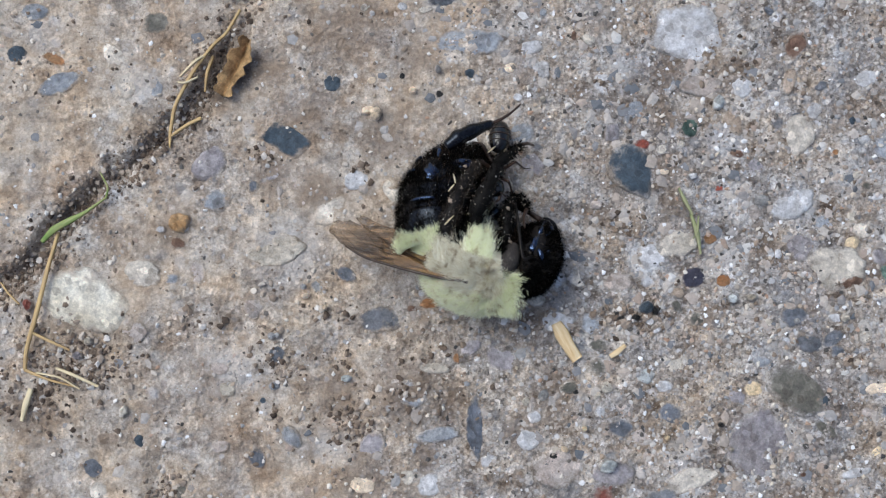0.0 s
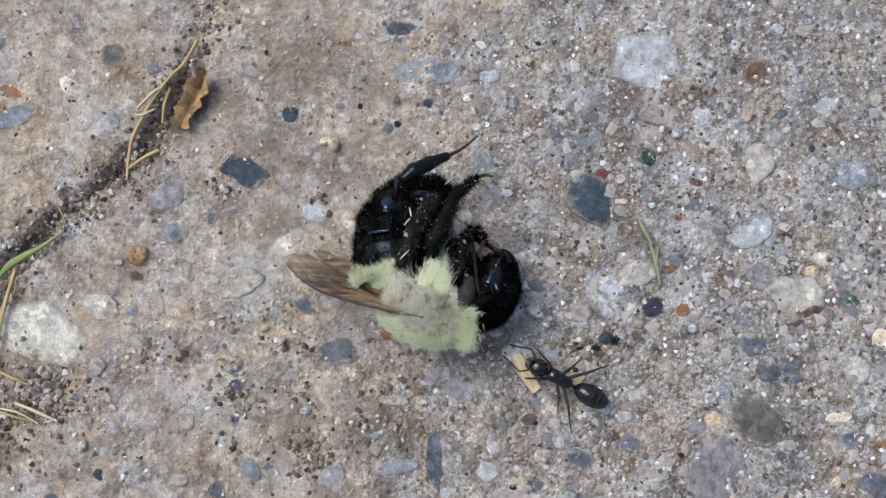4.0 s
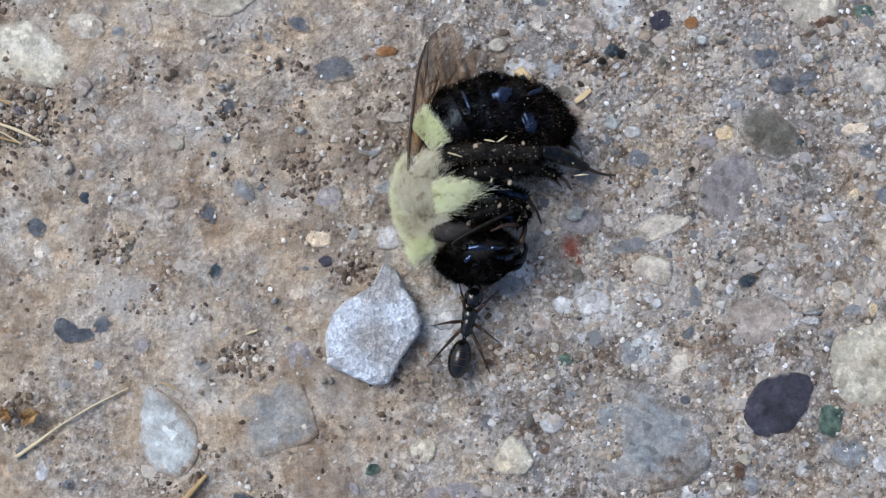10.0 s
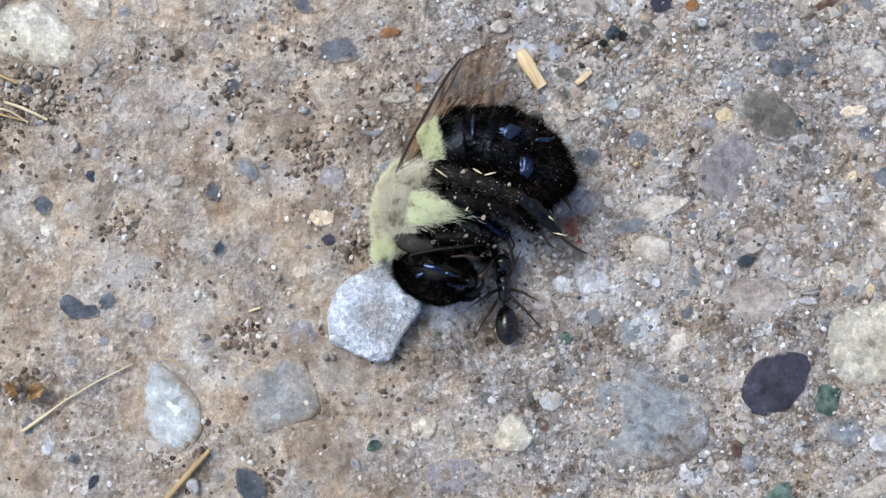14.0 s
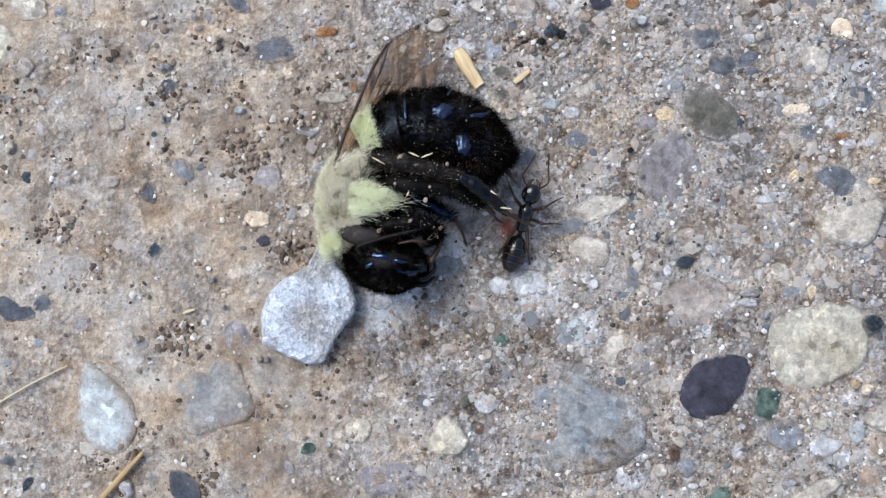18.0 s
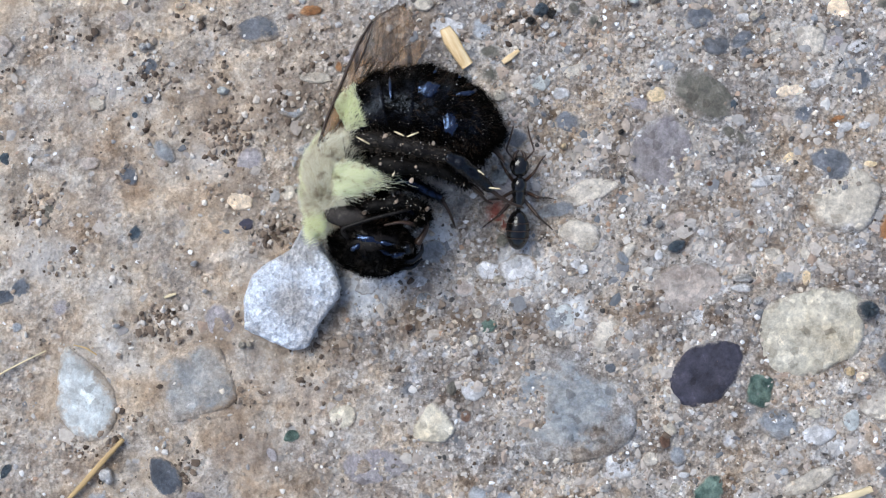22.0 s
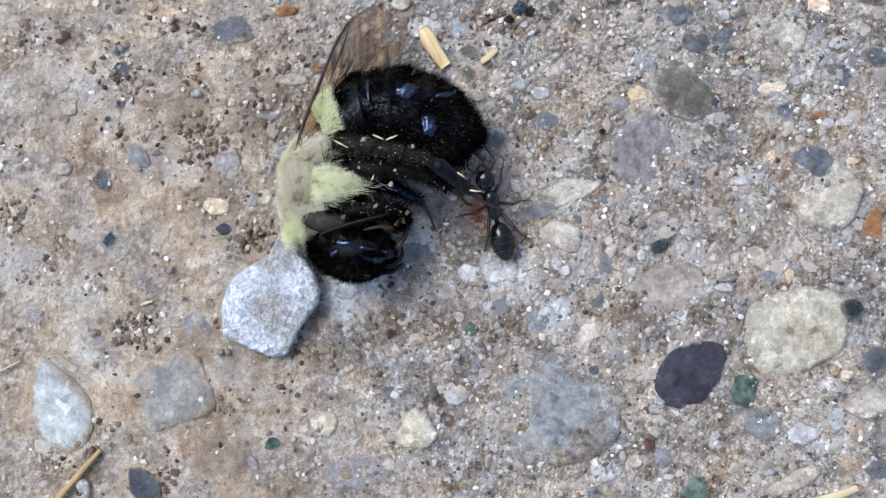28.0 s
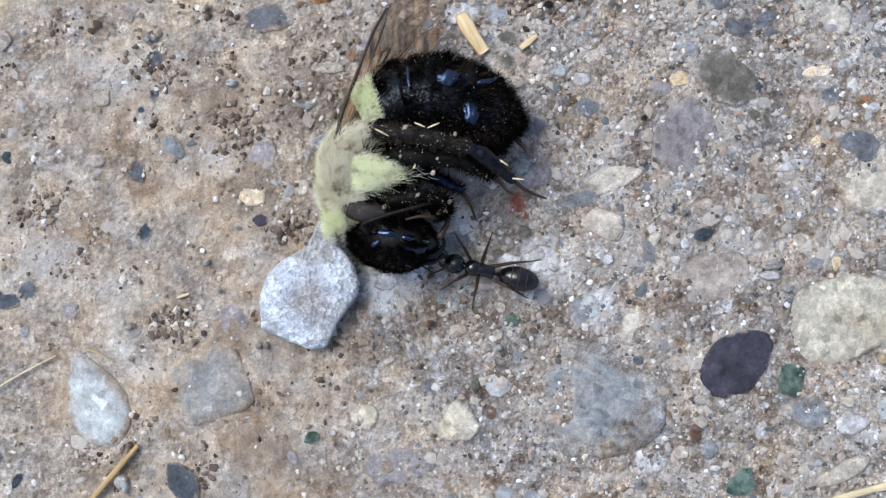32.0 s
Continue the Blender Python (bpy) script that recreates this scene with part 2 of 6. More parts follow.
def rock(name, colour, other, rough=0.7, dust=0.35, spec=0.3, scale=900):
    """A stone's colour with grain, a second tint, and the slab's cement left on it in patches, most of all at its rim."""
    m, n, l, p = material(name)
    at = n.new("ShaderNodeTexCoord").outputs["Object"]
    rnd = n.new("ShaderNodeObjectInfo").outputs["Random"]
    shift = n.new("ShaderNodeVectorMath")
    shift.operation = "ADD"
    l.new(at, shift.inputs[0])
    l.new(rnd, shift.inputs[1])
    at = shift.outputs[0]
    base = mixed(n, l, "MIX", ramp(n, l, noise_out(n, l, at, scale, 6, 0.65), (0.38, (0, 0, 0)), (0.66, (1, 1, 1))), colour, other)
    base = mixed(n, l, "MULTIPLY", 0.7, base, ramp(n, l, noise_out(n, l, at, 4200, 5, 0.85), (0.32, (0.5, 0.5, 0.5)), (0.68, (1.35, 1.35, 1.35))))
    base = mixed(n, l, "MULTIPLY", 0.8, base, ramp(n, l, noise_out(n, l, at, 1300, 6, 0.75), (0.34, (0.58, 0.57, 0.56)), (0.66, (1.3, 1.3, 1.3))))
    base = mixed(n, l, "MULTIPLY", 0.6, base, ramp(n, l, rnd, (0, (0.74, 0.73, 0.72)), (1, (1.18, 1.18, 1.2))))
    pit = noise_out(n, l, at, 2700, 6, 0.7)
    base = mixed(n, l, "MULTIPLY", 0.5, base, ramp(n, l, pit, (0.32, (0.42, 0.40, 0.38)), (0.41, (1, 1, 1)), (0.68, (1.18, 1.18, 1.18))))
    base = mixed(n, l, "MULTIPLY", 0.6, base, ramp(n, l, noise_out(n, l, at, 480, 5, 0.7), (0.34, (0.72, 0.67, 0.62)), (0.46, (1, 1, 1)), (0.64, (1.25, 1.25, 1.25))))
    # a sparse speckle of pale and rusty crystals
    bit = node(n, "ShaderNodeTexVoronoi", Scale=2600, Randomness=1)
    l.new(at, bit.inputs["Vector"])
    tone = n.new("ShaderNodeSeparateColor")
    l.new(bit.outputs["Color"], tone.inputs[0])
    base = mixed(n, l, "MULTIPLY", 0.7, base, ramp(n, l, tone.outputs[0], (0.0, (0.55, 0.52, 0.5)), (0.15, (1, 1, 1)), (0.85, (1.02, 1.02, 1.02)), (1.0, (1.6, 1.58, 1.55))))
    skin = cement_in(n)
    film = n.new("ShaderNodeMath")
    film.operation = "MULTIPLY_ADD"
    rim = n.new("ShaderNodeAttribute")
    rim.attribute_name = "rim"
    l.new(rim.outputs["Fac"], film.inputs[0])
    film.inputs[1].default_value = 0.34 if dust else 0.12
    l.new(noise_out(n, l, at, 620, 8, 0.72), film.inputs[2])
    lean = n.new("ShaderNodeMath")
    lean.operation = "MULTIPLY_ADD"
    l.new(rnd, lean.inputs[0])
    lean.inputs[1].default_value = 0.10 if dust else 0.0
    l.new(film.outputs[0], lean.inputs[2])
    base = mixed(n, l, "MIX", ramp(n, l, lean.outputs[0], (0.78 - 0.20 * dust, (0, 0, 0)), (0.92 - 0.18 * dust, (0.95, 0.95, 0.95))), base, skin.outputs["Color"])
    l.new(base, p.inputs["Base Color"])
    p.inputs["Roughness"].default_value = rough
    p.inputs["Specular IOR Level"].default_value = spec
    bumped(n, l, p, mixed(n, l, "ADD", 0.6, noise_out(n, l, at, 1500, 9, 0.8), pit), 1.0, 0.24 * MM)
    return m


def crystal(name, pale, dark, patch):
    """Fine bright and dark crystals with a duller patch, for the loose stone."""
    m, n, l, p = material(name)
    at = n.new("ShaderNodeTexCoord").outputs["Object"]
    bit = node(n, "ShaderNodeTexVoronoi", Scale=3600, Randomness=1)
    l.new(at, bit.inputs["Vector"])
    tone = n.new("ShaderNodeSeparateColor")
    l.new(bit.outputs["Color"], tone.inputs[0])
    base = mixed(n, l, "MIX", ramp(n, l, noise_out(n, l, at, 420, 3), (0.46, (0, 0, 0)), (0.64, (0.7, 0.7, 0.7))), pale, patch)
    off = n.new("ShaderNodeVectorMath")
    off.operation = "DISTANCE"
    l.new(at, off.inputs[0])
    off.inputs[1].default_value = (0.2 * MM, -0.5 * MM, 1.0 * MM)
    edge = n.new("ShaderNodeMath")
    edge.operation = "MULTIPLY_ADD"
    l.new(off.outputs["Value"], edge.inputs[0])
    edge.inputs[1].default_value = 0.45 / MM
    l.new(noise_out(n, l, at, 900, 5, 0.7), edge.inputs[2])
    base = mixed(n, l, "MIX", ramp(n, l, edge.outputs[0], (0.72, (0.8, 0.8, 0.8)), (1.05, (0, 0, 0))), base, patch)
    base = mixed(n, l, "MIX", ramp(n, l, noise_out(n, l, at, 1900, 9, 0.85), (0.50, (0, 0, 0)), (0.68, (0.85, 0.85, 0.85))), base, dark)
    base = mixed(n, l, "MULTIPLY", 0.8, base, ramp(n, l, tone.outputs[0], (0, (0.62, 0.62, 0.63)), (0.6, (1, 1, 1)), (1, (1.3, 1.3, 1.3))))
    base = mixed(n, l, "MULTIPLY", 0.8, base, ramp(n, l, noise_out(n, l, at, 9000, 3, 0.7), (0.3, (0.55, 0.55, 0.56)), (0.7, (1.4, 1.4, 1.4))))
    l.new(base, p.inputs["Base Color"])
    p.inputs["Roughness"].default_value = 0.5
    bumped(n, l, p, mixed(n, l, "ADD", 0.8, noise_out(n, l, at, 2500, 8, 0.8), bit.outputs["Distance"]), 1.0, 0.16 * MM)
    return m


def grainy(name, *stops, rough=0.6):
    """Many small grains in one mesh, each with a colour of its own."""
    m, n, l, p = material(name)
    at = n.new("ShaderNodeTexCoord").outputs["Object"]
    base = ramp(n, l, n.new("ShaderNodeNewGeometry").outputs["Random Per Island"], *stops)
    base = mixed(n, l, "MULTIPLY", 0.6, base, ramp(n, l, noise_out(n, l, at, 5000, 3), (0.3, (0.65, 0.65, 0.65)), (0.7, (1.2, 1.2, 1.2))))
    l.new(base, p.inputs["Base Color"])
    p.inputs["Roughness"].default_value = rough
    return m


def fuzzy(name, a, b, rough=0.75, sheen=0.2, spec=0.3):
    m, n, l, p = material(name)
    base = ramp(n, l, n.new("ShaderNodeNewGeometry").outputs["Random Per Island"], (0, a), (1, b))
    l.new(base, p.inputs["Base Color"])
    p.inputs["Roughness"].default_value = rough
    p.inputs["Sheen Weight"].default_value = sheen
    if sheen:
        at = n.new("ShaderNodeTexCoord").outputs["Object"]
        # noise puts tan patches into the colour for the shadows between fur clumps
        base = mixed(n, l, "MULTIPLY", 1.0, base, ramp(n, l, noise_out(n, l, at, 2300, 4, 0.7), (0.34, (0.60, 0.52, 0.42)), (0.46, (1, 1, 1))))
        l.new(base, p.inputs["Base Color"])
    p.inputs["Specular IOR Level"].default_value = spec
    if sheen:
        # light passes through fine pale hair
        thin, both = n.new("ShaderNodeBsdfTranslucent"), n.new("ShaderNodeMixShader")
        l.new(base, thin.inputs["Color"])
        both.inputs[0].default_value = 0.5
        l.new(p.outputs[0], both.inputs[1])
        l.new(thin.outputs[0], both.inputs[2])
        l.new(both.outputs[0], n["Material Output"].inputs["Surface"])
    return m


def chitin(name, colour, other, rough=0.22, dust=0.0, spec=0.4, tint=(1, 1, 1), bends=1.5):
    m, n, l, p = material(name)
    at = n.new("ShaderNodeTexCoord").outputs["Object"]
    base = mixed(n, l, "MIX", noise_out(n, l, at, 1500, 4), colour, other)
    if dust:
        base = mixed(n, l, "MIX", ramp(n, l, noise_out(n, l, at, 2600, 6, 0.8), (0.64 - dust * 0.2, (0, 0, 0)), (0.8, (0.7, 0.7, 0.7))), base, (0.2, 0.17, 0.14))
    l.new(base, p.inputs["Base Color"])
    l.new(ramp(n, l, noise_out(n, l, at, 2200, 4), (0.3, (rough * 0.7,) * 3), (0.7, (min(1.0, rough * 1.5),) * 3)), p.inputs["Roughness"])
    p.inputs["Specular IOR Level"].default_value = spec
    p.inputs["Specular Tint"].default_value = (*tint, 1)
    p.inputs["IOR"].default_value = bends
    bumped(n, l, p, noise_out(n, l, at, 4000, 4), 0.4, 0.05 * MM)
    return m


def straw_like(name, a, b, rough=0.6):
    m, n, l, p = material(name)
    at = n.new("ShaderNodeTexCoord").outputs["Object"]
    stretch = n.new("ShaderNodeMapping")
    stretch.inputs["Scale"].default_value = (1, 9, 9)
    l.new(at, stretch.inputs["Vector"])
    base = mixed(n, l, "MIX", ramp(n, l, noise_out(n, l, stretch.outputs[0], 500, 5), (0.35, (0, 0, 0)), (0.65, (1, 1, 1))), a, b)
    l.new(base, p.inputs["Base Color"])
    p.inputs["Roughness"].default_value = rough
    bumped(n, l, p, noise_out(n, l, stretch.outputs[0], 900, 4), 0.5, 0.04 * MM)
    return m


def membrane():
    m, n, l, p = material("smoky wing membrane")
    at = n.new("ShaderNodeTexCoord").outputs["Object"]
    stretch = n.new("ShaderNodeMapping")
    stretch.inputs["Rotation"].default_value = (0, 0, radians(-22))
    stretch.inputs["Scale"].default_value = (7, 1, 1)
    l.new(at, stretch.inputs["Vector"])
    pleat = noise_out(n, l, stretch.outputs[0], 420, 5, 0.6)
    base = mixed(n, l, "MIX", ramp(n, l, pleat, (0.36, (0, 0, 0)), (0.62, (1, 1, 1))), (0.037, 0.022, 0.012), (0.33, 0.185, 0.078))
    base = mixed(n, l, "MIX", ramp(n, l, noise_out(n, l, at, 700, 4), (0.45, (0, 0, 0)), (0.7, (0.6, 0.6, 0.6))), base, (0.20, 0.14, 0.10))
    l.new(base, p.inputs["Base Color"])
    p.inputs["Roughness"].default_value = 0.35
    split = n.new("ShaderNodeSeparateXYZ")
    l.new(at, split.inputs[0])
    along = n.new("ShaderNodeMapRange")
    along.inputs["From Min"].default_value, along.inputs["From Max"].default_value = 2 * MM, 8 * MM
    along.inputs["To Min"].default_value, along.inputs["To Max"].default_value = 0.78, 0.36
    l.new(split.outputs["Y"], along.inputs["Value"])
    clear = n.new("ShaderNodeMath")
    clear.operation = "MULTIPLY"
    clear.use_clamp = True
    l.new(along.outputs[0], clear.inputs[0])
    l.new(ramp(n, l, pleat, (0.38, (1.25, 1.25, 1.25)), (0.64, (0.7, 0.7, 0.7))), clear.inputs[1])
    l.new(clear.outputs[0], p.inputs["Alpha"])
    bumped(n, l, p, pleat, 0.7, 0.08 * MM)
    return m


CONCRETE = concrete()
ROCK = {
    "dkblue": rock("dark blue stone", (0.028, 0.045, 0.062), (0.085, 0.115, 0.145), 0.4, 0.2, 0.5),
    "slate": rock("blue-grey slate", (0.11, 0.125, 0.15), (0.21, 0.22, 0.245), 0.6, 0.5),
    "pale_slate": rock("pale blue-grey stone", (0.28, 0.305, 0.345), (0.44, 0.455, 0.475), 0.6, 0.55),
    "white": rock("white quartz", (0.68, 0.68, 0.70), (0.52, 0.51, 0.51), 0.5, 0.25, 0.4),
    "ice": rock("bluish white stone", (0.66, 0.69, 0.69), (0.50, 0.54, 0.55), 0.5, 0.12, 0.4, 2600),
    "maroon": rock("dull red stone", (0.20, 0.052, 0.036), (0.25, 0.11, 0.085), 0.7, 0.5),
    "steel": rock("dark slate", (0.085, 0.10, 0.13), (0.17, 0.185, 0.215), 0.55, 0.3),
    "slab": rock("smooth grey stone", (0.29, 0.30, 0.305), (0.42, 0.385, 0.345), 0.75, 0.55, 0.3, 900),
    "chalk": rock("whitish limestone", (0.66, 0.60, 0.505), (0.55, 0.50, 0.425), 0.7, 0.22),
    "cream": rock("cream limestone", (0.70, 0.64, 0.55), (0.55, 0.50, 0.44), 0.7, 0.25),
    "grey": rock("mid grey stone", (0.245, 0.25, 0.255), (0.39, 0.37, 0.345), 0.75, 0.38, 0.3, 1100),
    "tan": rock("tan sandstone", (0.42, 0.325, 0.245), (0.50, 0.40, 0.32), 0.85, 0.6),
    "pink": rock("pinkish granite", (0.53, 0.445, 0.395), (0.47, 0.425, 0.395), 0.7, 0.4),
    "yellow": rock("yellow quartz", (0.88, 0.68, 0.42), (0.92, 0.77, 0.55), 0.5, 0.1, 0.4),
    "peach": rock("peach feldspar", (0.90, 0.72, 0.52), (0.95, 0.80, 0.64), 0.5, 0.0, 0.4),
    "orange": rock("rusty orange stone", (0.42, 0.17, 0.06), (0.36, 0.22, 0.12), 0.6, 0.4),
    "amber": rock("pale orange stone", (0.66, 0.36, 0.15), (0.60, 0.44, 0.27), 0.6, 0.12),
    "bluish": rock("blue-grey mottled stone", (0.235, 0.265, 0.295), (0.40, 0.385, 0.36), 0.75, 0.68, 0.3, 500),
    "lime": rock("cream-white limestone", (0.73, 0.70, 0.61), (0.62, 0.55, 0.42), 0.65, 0.12, 0.3, 330),
    "red": rock("brick red stone", (0.36, 0.08, 0.05), (0.26, 0.09, 0.07), 0.6, 0.45),
    "brown": rock("red-brown stone", (0.15, 0.085, 0.06), (0.23, 0.15, 0.11), 0.7, 0.5),
    "green": rock("dark green stone", (0.035, 0.075, 0.065), (0.17, 0.24, 0.20), 0.5, 0.15, 0.3, 1300),
    "purple": rock("dark purple stone", (0.05, 0.05, 0.075), (0.085, 0.08, 0.11), 0.65, 0.16),
    "mauve": rock("mauve-grey stone", (0.31, 0.285, 0.305), (0.43, 0.40, 0.405), 0.7, 0.4),
    "olive": rock("grey-green stone", (0.13, 0.125, 0.105), (0.21, 0.195, 0.165), 0.7, 0.55),
    "black": rock("black stone", (0.012, 0.012, 0.013), (0.03, 0.028, 0.026), 0.4, 0.0, 0.5),
}
SAND = grainy("mixed sand", (0, (0.03, 0.028, 0.027)), (0.14, (0.14, 0.12, 0.105)), (0.3, (0.28, 0.225, 0.18)), (0.42, (0.27, 0.27, 0.28)), (0.58, (0.40, 0.345, 0.295)), (0.72, (0.40, 0.38, 0.365)), (0.86, (0.50, 0.46, 0.42)), (0.92, (0.36, 0.22, 0.14)), (0.95, (0.62, 0.61, 0.61)), (1.0, (0.84, 0.84, 0.86)))
GRIT = grainy("coarse grit", (0, (0.10, 0.11, 0.125)), (0.12, (0.20, 0.20, 0.21)), (0.26, (0.34, 0.285, 0.24)), (0.4, (0.28, 0.275, 0.275)), (0.55, (0.42, 0.375, 0.335)), (0.68, (0.36, 0.315, 0.28)), (0.8, (0.44, 0.40, 0.36)), (0.9, (0.30, 0.22, 0.17)), (0.97, (0.48, 0.46, 0.44)), (1.0, (0.60, 0.59, 0.58)), rough=0.85)
LOOSE = grainy("loose sand", (0, (0.10, 0.07, 0.05)), (0.2, (0.26, 0.19, 0.14)), (0.45, (0.46, 0.37, 0.28)), (0.7, (0.58, 0.50, 0.41)), (0.88, (0.68, 0.63, 0.56)), (1.0, (0.76, 0.74, 0.72)), rough=0.7)
SOIL = grainy("dark soil", (0, (0.045, 0.03, 0.021)), (0.15, (0.11, 0.077, 0.056)), (0.42, (0.205, 0.152, 0.113)), (0.7, (0.31, 0.25, 0.20)), (0.86, (0.42, 0.36, 0.30)), (1, (0.68, 0.64, 0.60)), rough=0.9)
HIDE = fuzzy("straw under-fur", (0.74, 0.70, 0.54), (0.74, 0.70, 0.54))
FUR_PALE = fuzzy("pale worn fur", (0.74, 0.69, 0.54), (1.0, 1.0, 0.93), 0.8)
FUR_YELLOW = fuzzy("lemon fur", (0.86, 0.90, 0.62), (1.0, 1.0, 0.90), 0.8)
FUR_BLACK = fuzzy("black fur", (0.0004, 0.0004, 0.0004), (0.002, 0.0018, 0.0015), 0.45, 0.0, 0.015)
FUR_DUSTY = fuzzy("dusty black fur", (0.001, 0.001, 0.001), (0.065, 0.052, 0.042), 0.5, 0.0, 0.04)
FUR_BROWN = fuzzy("brown-black fur", (0.006, 0.004, 0.003), (0.06, 0.034, 0.02), 0.5, 0.0, 0.1)
# the blue specular tint of these two puts the sky's blue into their glints
BLACK = chitin("black bee shell", (0.002, 0.002, 0.003), (0.005, 0.004, 0.004), 0.13, 0.0, 0.9, (0.36, 0.56, 1.0), 1.55)
DULL = chitin("dull black bee shell", (0.002, 0.002, 0.002), (0.005, 0.004, 0.004), 0.22, 0.04, 0.3, (0.65, 0.78, 1.0))
DUSTY = chitin("dusty black shell", (0.002, 0.0015, 0.0015), (0.008, 0.006, 0.005), 0.5, 0.3, 0.18)
MATT = chitin("matt black shell", (0.002, 0.002, 0.002), (0.006, 0.005, 0.004), 0.55, 0.12, 0.1)
EYE = chitin("dusty grey-brown eye", (0.012, 0.011, 0.011), (0.055, 0.048, 0.044), 0.75, 0.6, 0.12)
BROWN = chitin("dark brown shell", (0.018, 0.009, 0.006), (0.05, 0.026, 0.016), 0.4, 0.2)
ANT_BLACK = chitin("black ant shell", (0.002, 0.002, 0.002), (0.006, 0.005, 0.005), 0.13, 0.0, 0.55)
ANT_LEG = chitin("brown-black leg", (0.018, 0.010, 0.007), (0.055, 0.028, 0.017), 0.35)
WING = membrane()
VEIN = chitin("wing vein", (0.02, 0.01, 0.006), (0.04, 0.02, 0.012), 0.4)
STRAW = straw_like("dry straw", (0.54, 0.38, 0.17), (0.34, 0.22, 0.10))
PALE_STRAW = straw_like("bleached straw", (0.68, 0.58, 0.38), (0.52, 0.42, 0.26))
WOOD = straw_like("wood sliver", (0.74, 0.60, 0.38), (0.52, 0.34, 0.16))
DRY_LEAF = rock("dry leaf", (0.56, 0.37, 0.18), (0.26, 0.145, 0.065), 0.75, 0.0, 0.3, 1200)
GREEN_LEAF = straw_like("green blade", (0.12, 0.22, 0.04), (0.30, 0.30, 0.12))
GREY_STONE = crystal("grey-white gravel", (0.66, 0.71, 0.80), (0.22, 0.22, 0.23), (0.38, 0.35, 0.33))
WITHERED = straw_like("withered blade", (0.20, 0.23, 0.09), (0.34, 0.32, 0.20))


# ---- mesh helpers ----
def solid(verts, faces, smooth=True):
    me = bpy.data.meshes.new("mesh")
    me.from_pydata([tuple(v) for v in np.asarray(verts, float)], [], faces)
    if smooth:
        me.polygons.foreach_set("use_smooth", [True] * len(me.polygons))
    me.update()
    return me


def part(name, me, mat, parent=None, label=""):
    if not me.materials:
        me.materials.append(mat)
    ob = new(name, me)
    if parent:
        ob.parent = parent
    return tagged(ob, label)


def lattice(ix, iy, seed):
    v = np.sin(ix * 127.1 + iy * 311.7 + seed * 74.7) * 43758.5453
    return v - np.floor(v)


def value_noise(x, y, seed):
    ix, iy = np.floor(x), np.floor(y)
    fx, fy = x - ix, y - iy
    fx, fy = fx * fx * (3 - 2 * fx), fy * fy * (3 - 2 * fy)
    a, b = lattice(ix, iy, seed), lattice(ix + 1, iy, seed)
    c, d = lattice(ix, iy + 1, seed), lattice(ix + 1, iy + 1, seed)
    return (a + (b - a) * fx) * (1 - fy) + (c + (d - c) * fx) * fy - 0.5


# the joint between two slabs, filled with soil: points along its middle
JOINT = [(-8.8, 24.6), (-10.3, 21.7), (-12.0, 18.3), (-13.1, 15.5), (-14.8, 12.9), (-16.4, 11.5), (-18.9, 9.6), (-21.1, 6.9), (-22.8, 4.9), (-25.3, 3.4), (-28.9, 1.6)]


def joint_far(x, y):
    """Millimetres from the middle of the joint."""
    best = np.full(np.shape(x), 1e9)
    for (ax, ay), (bx, by) in zip(JOINT, JOINT[1:]):
        dx, dy = bx - ax, by - ay
        s = np.clip(((x - ax) * dx + (y - ay) * dy) / (dx * dx + dy * dy), 0, 1)
        best = np.minimum(best, np.hypot(x - ax - s * dx, y - ay - s * dy))
    return best


# raised lumps of cement: x, y, half widths, height
LUMPS = [(-2.8, -2.0, 2.1, 1.3, 0.35), (-4.7, -6.1, 2.7, 1.7, 0.22), (-7.3, -15.9, 3.4, 2.5, 0.10), (5.0, -14.4, 2.5, 1.7, 0.18), (-3.2, -1.3, 2.4, 1.2, 0.18), (-7.5, 16.7, 2.7, 1.8, 0.12), (-8.4, -4.3, 1.7, 1.1, 0.12), (-8.8, -3.3, 2.2, 1.3, 0.15)]


def ground_z(x, y):
    """Height of the slab in millimetres."""
    x, y = np.asarray(x, float), np.asarray(y, float)
    z = 0.35 * value_noise(x / 7, y / 7, 1) + 0.26 * value_noise(x / 1.9, y / 1.9, 2) + 0.10 * value_noise(x / 0.8, y / 0.8, 3) + 0.07 * value_noise(x / 0.33, y / 0.33, 4)
    pits = value_noise(x / 1.3, y / 1.3, 5)
    z -= 0.9 * np.clip(pits - 0.28, 0, 1)
    for lx, ly, rx, ry, high in LUMPS:
        far = np.hypot((x - lx) / rx, (y - ly) / ry) + 0.35 * value_noise(x / 1.2, y / 1.2, 7)
        z += high * np.clip(1.2 * (1 - far), 0, 1) ** 0.7
    near = joint_far(x, y) + 0.9 * value_noise(x / 1.1, y / 1.1, 6)
    z -= np.clip((19.0 - y) / 1.6, 0.2, 0.9) * np.clip(1 - (near / 0.8) ** 2, 0, 1)
    return z


# ---- ground: one sheet, fine where the camera passes, out to the horizon ----
def axis(lo, hi, step):
    inner = np.arange(lo, hi + step / 2, step)
    out = np.cumsum(0.4 * 1.28 ** np.arange(44))
    return np.concatenate([lo - out[::-1], inner, hi + out])


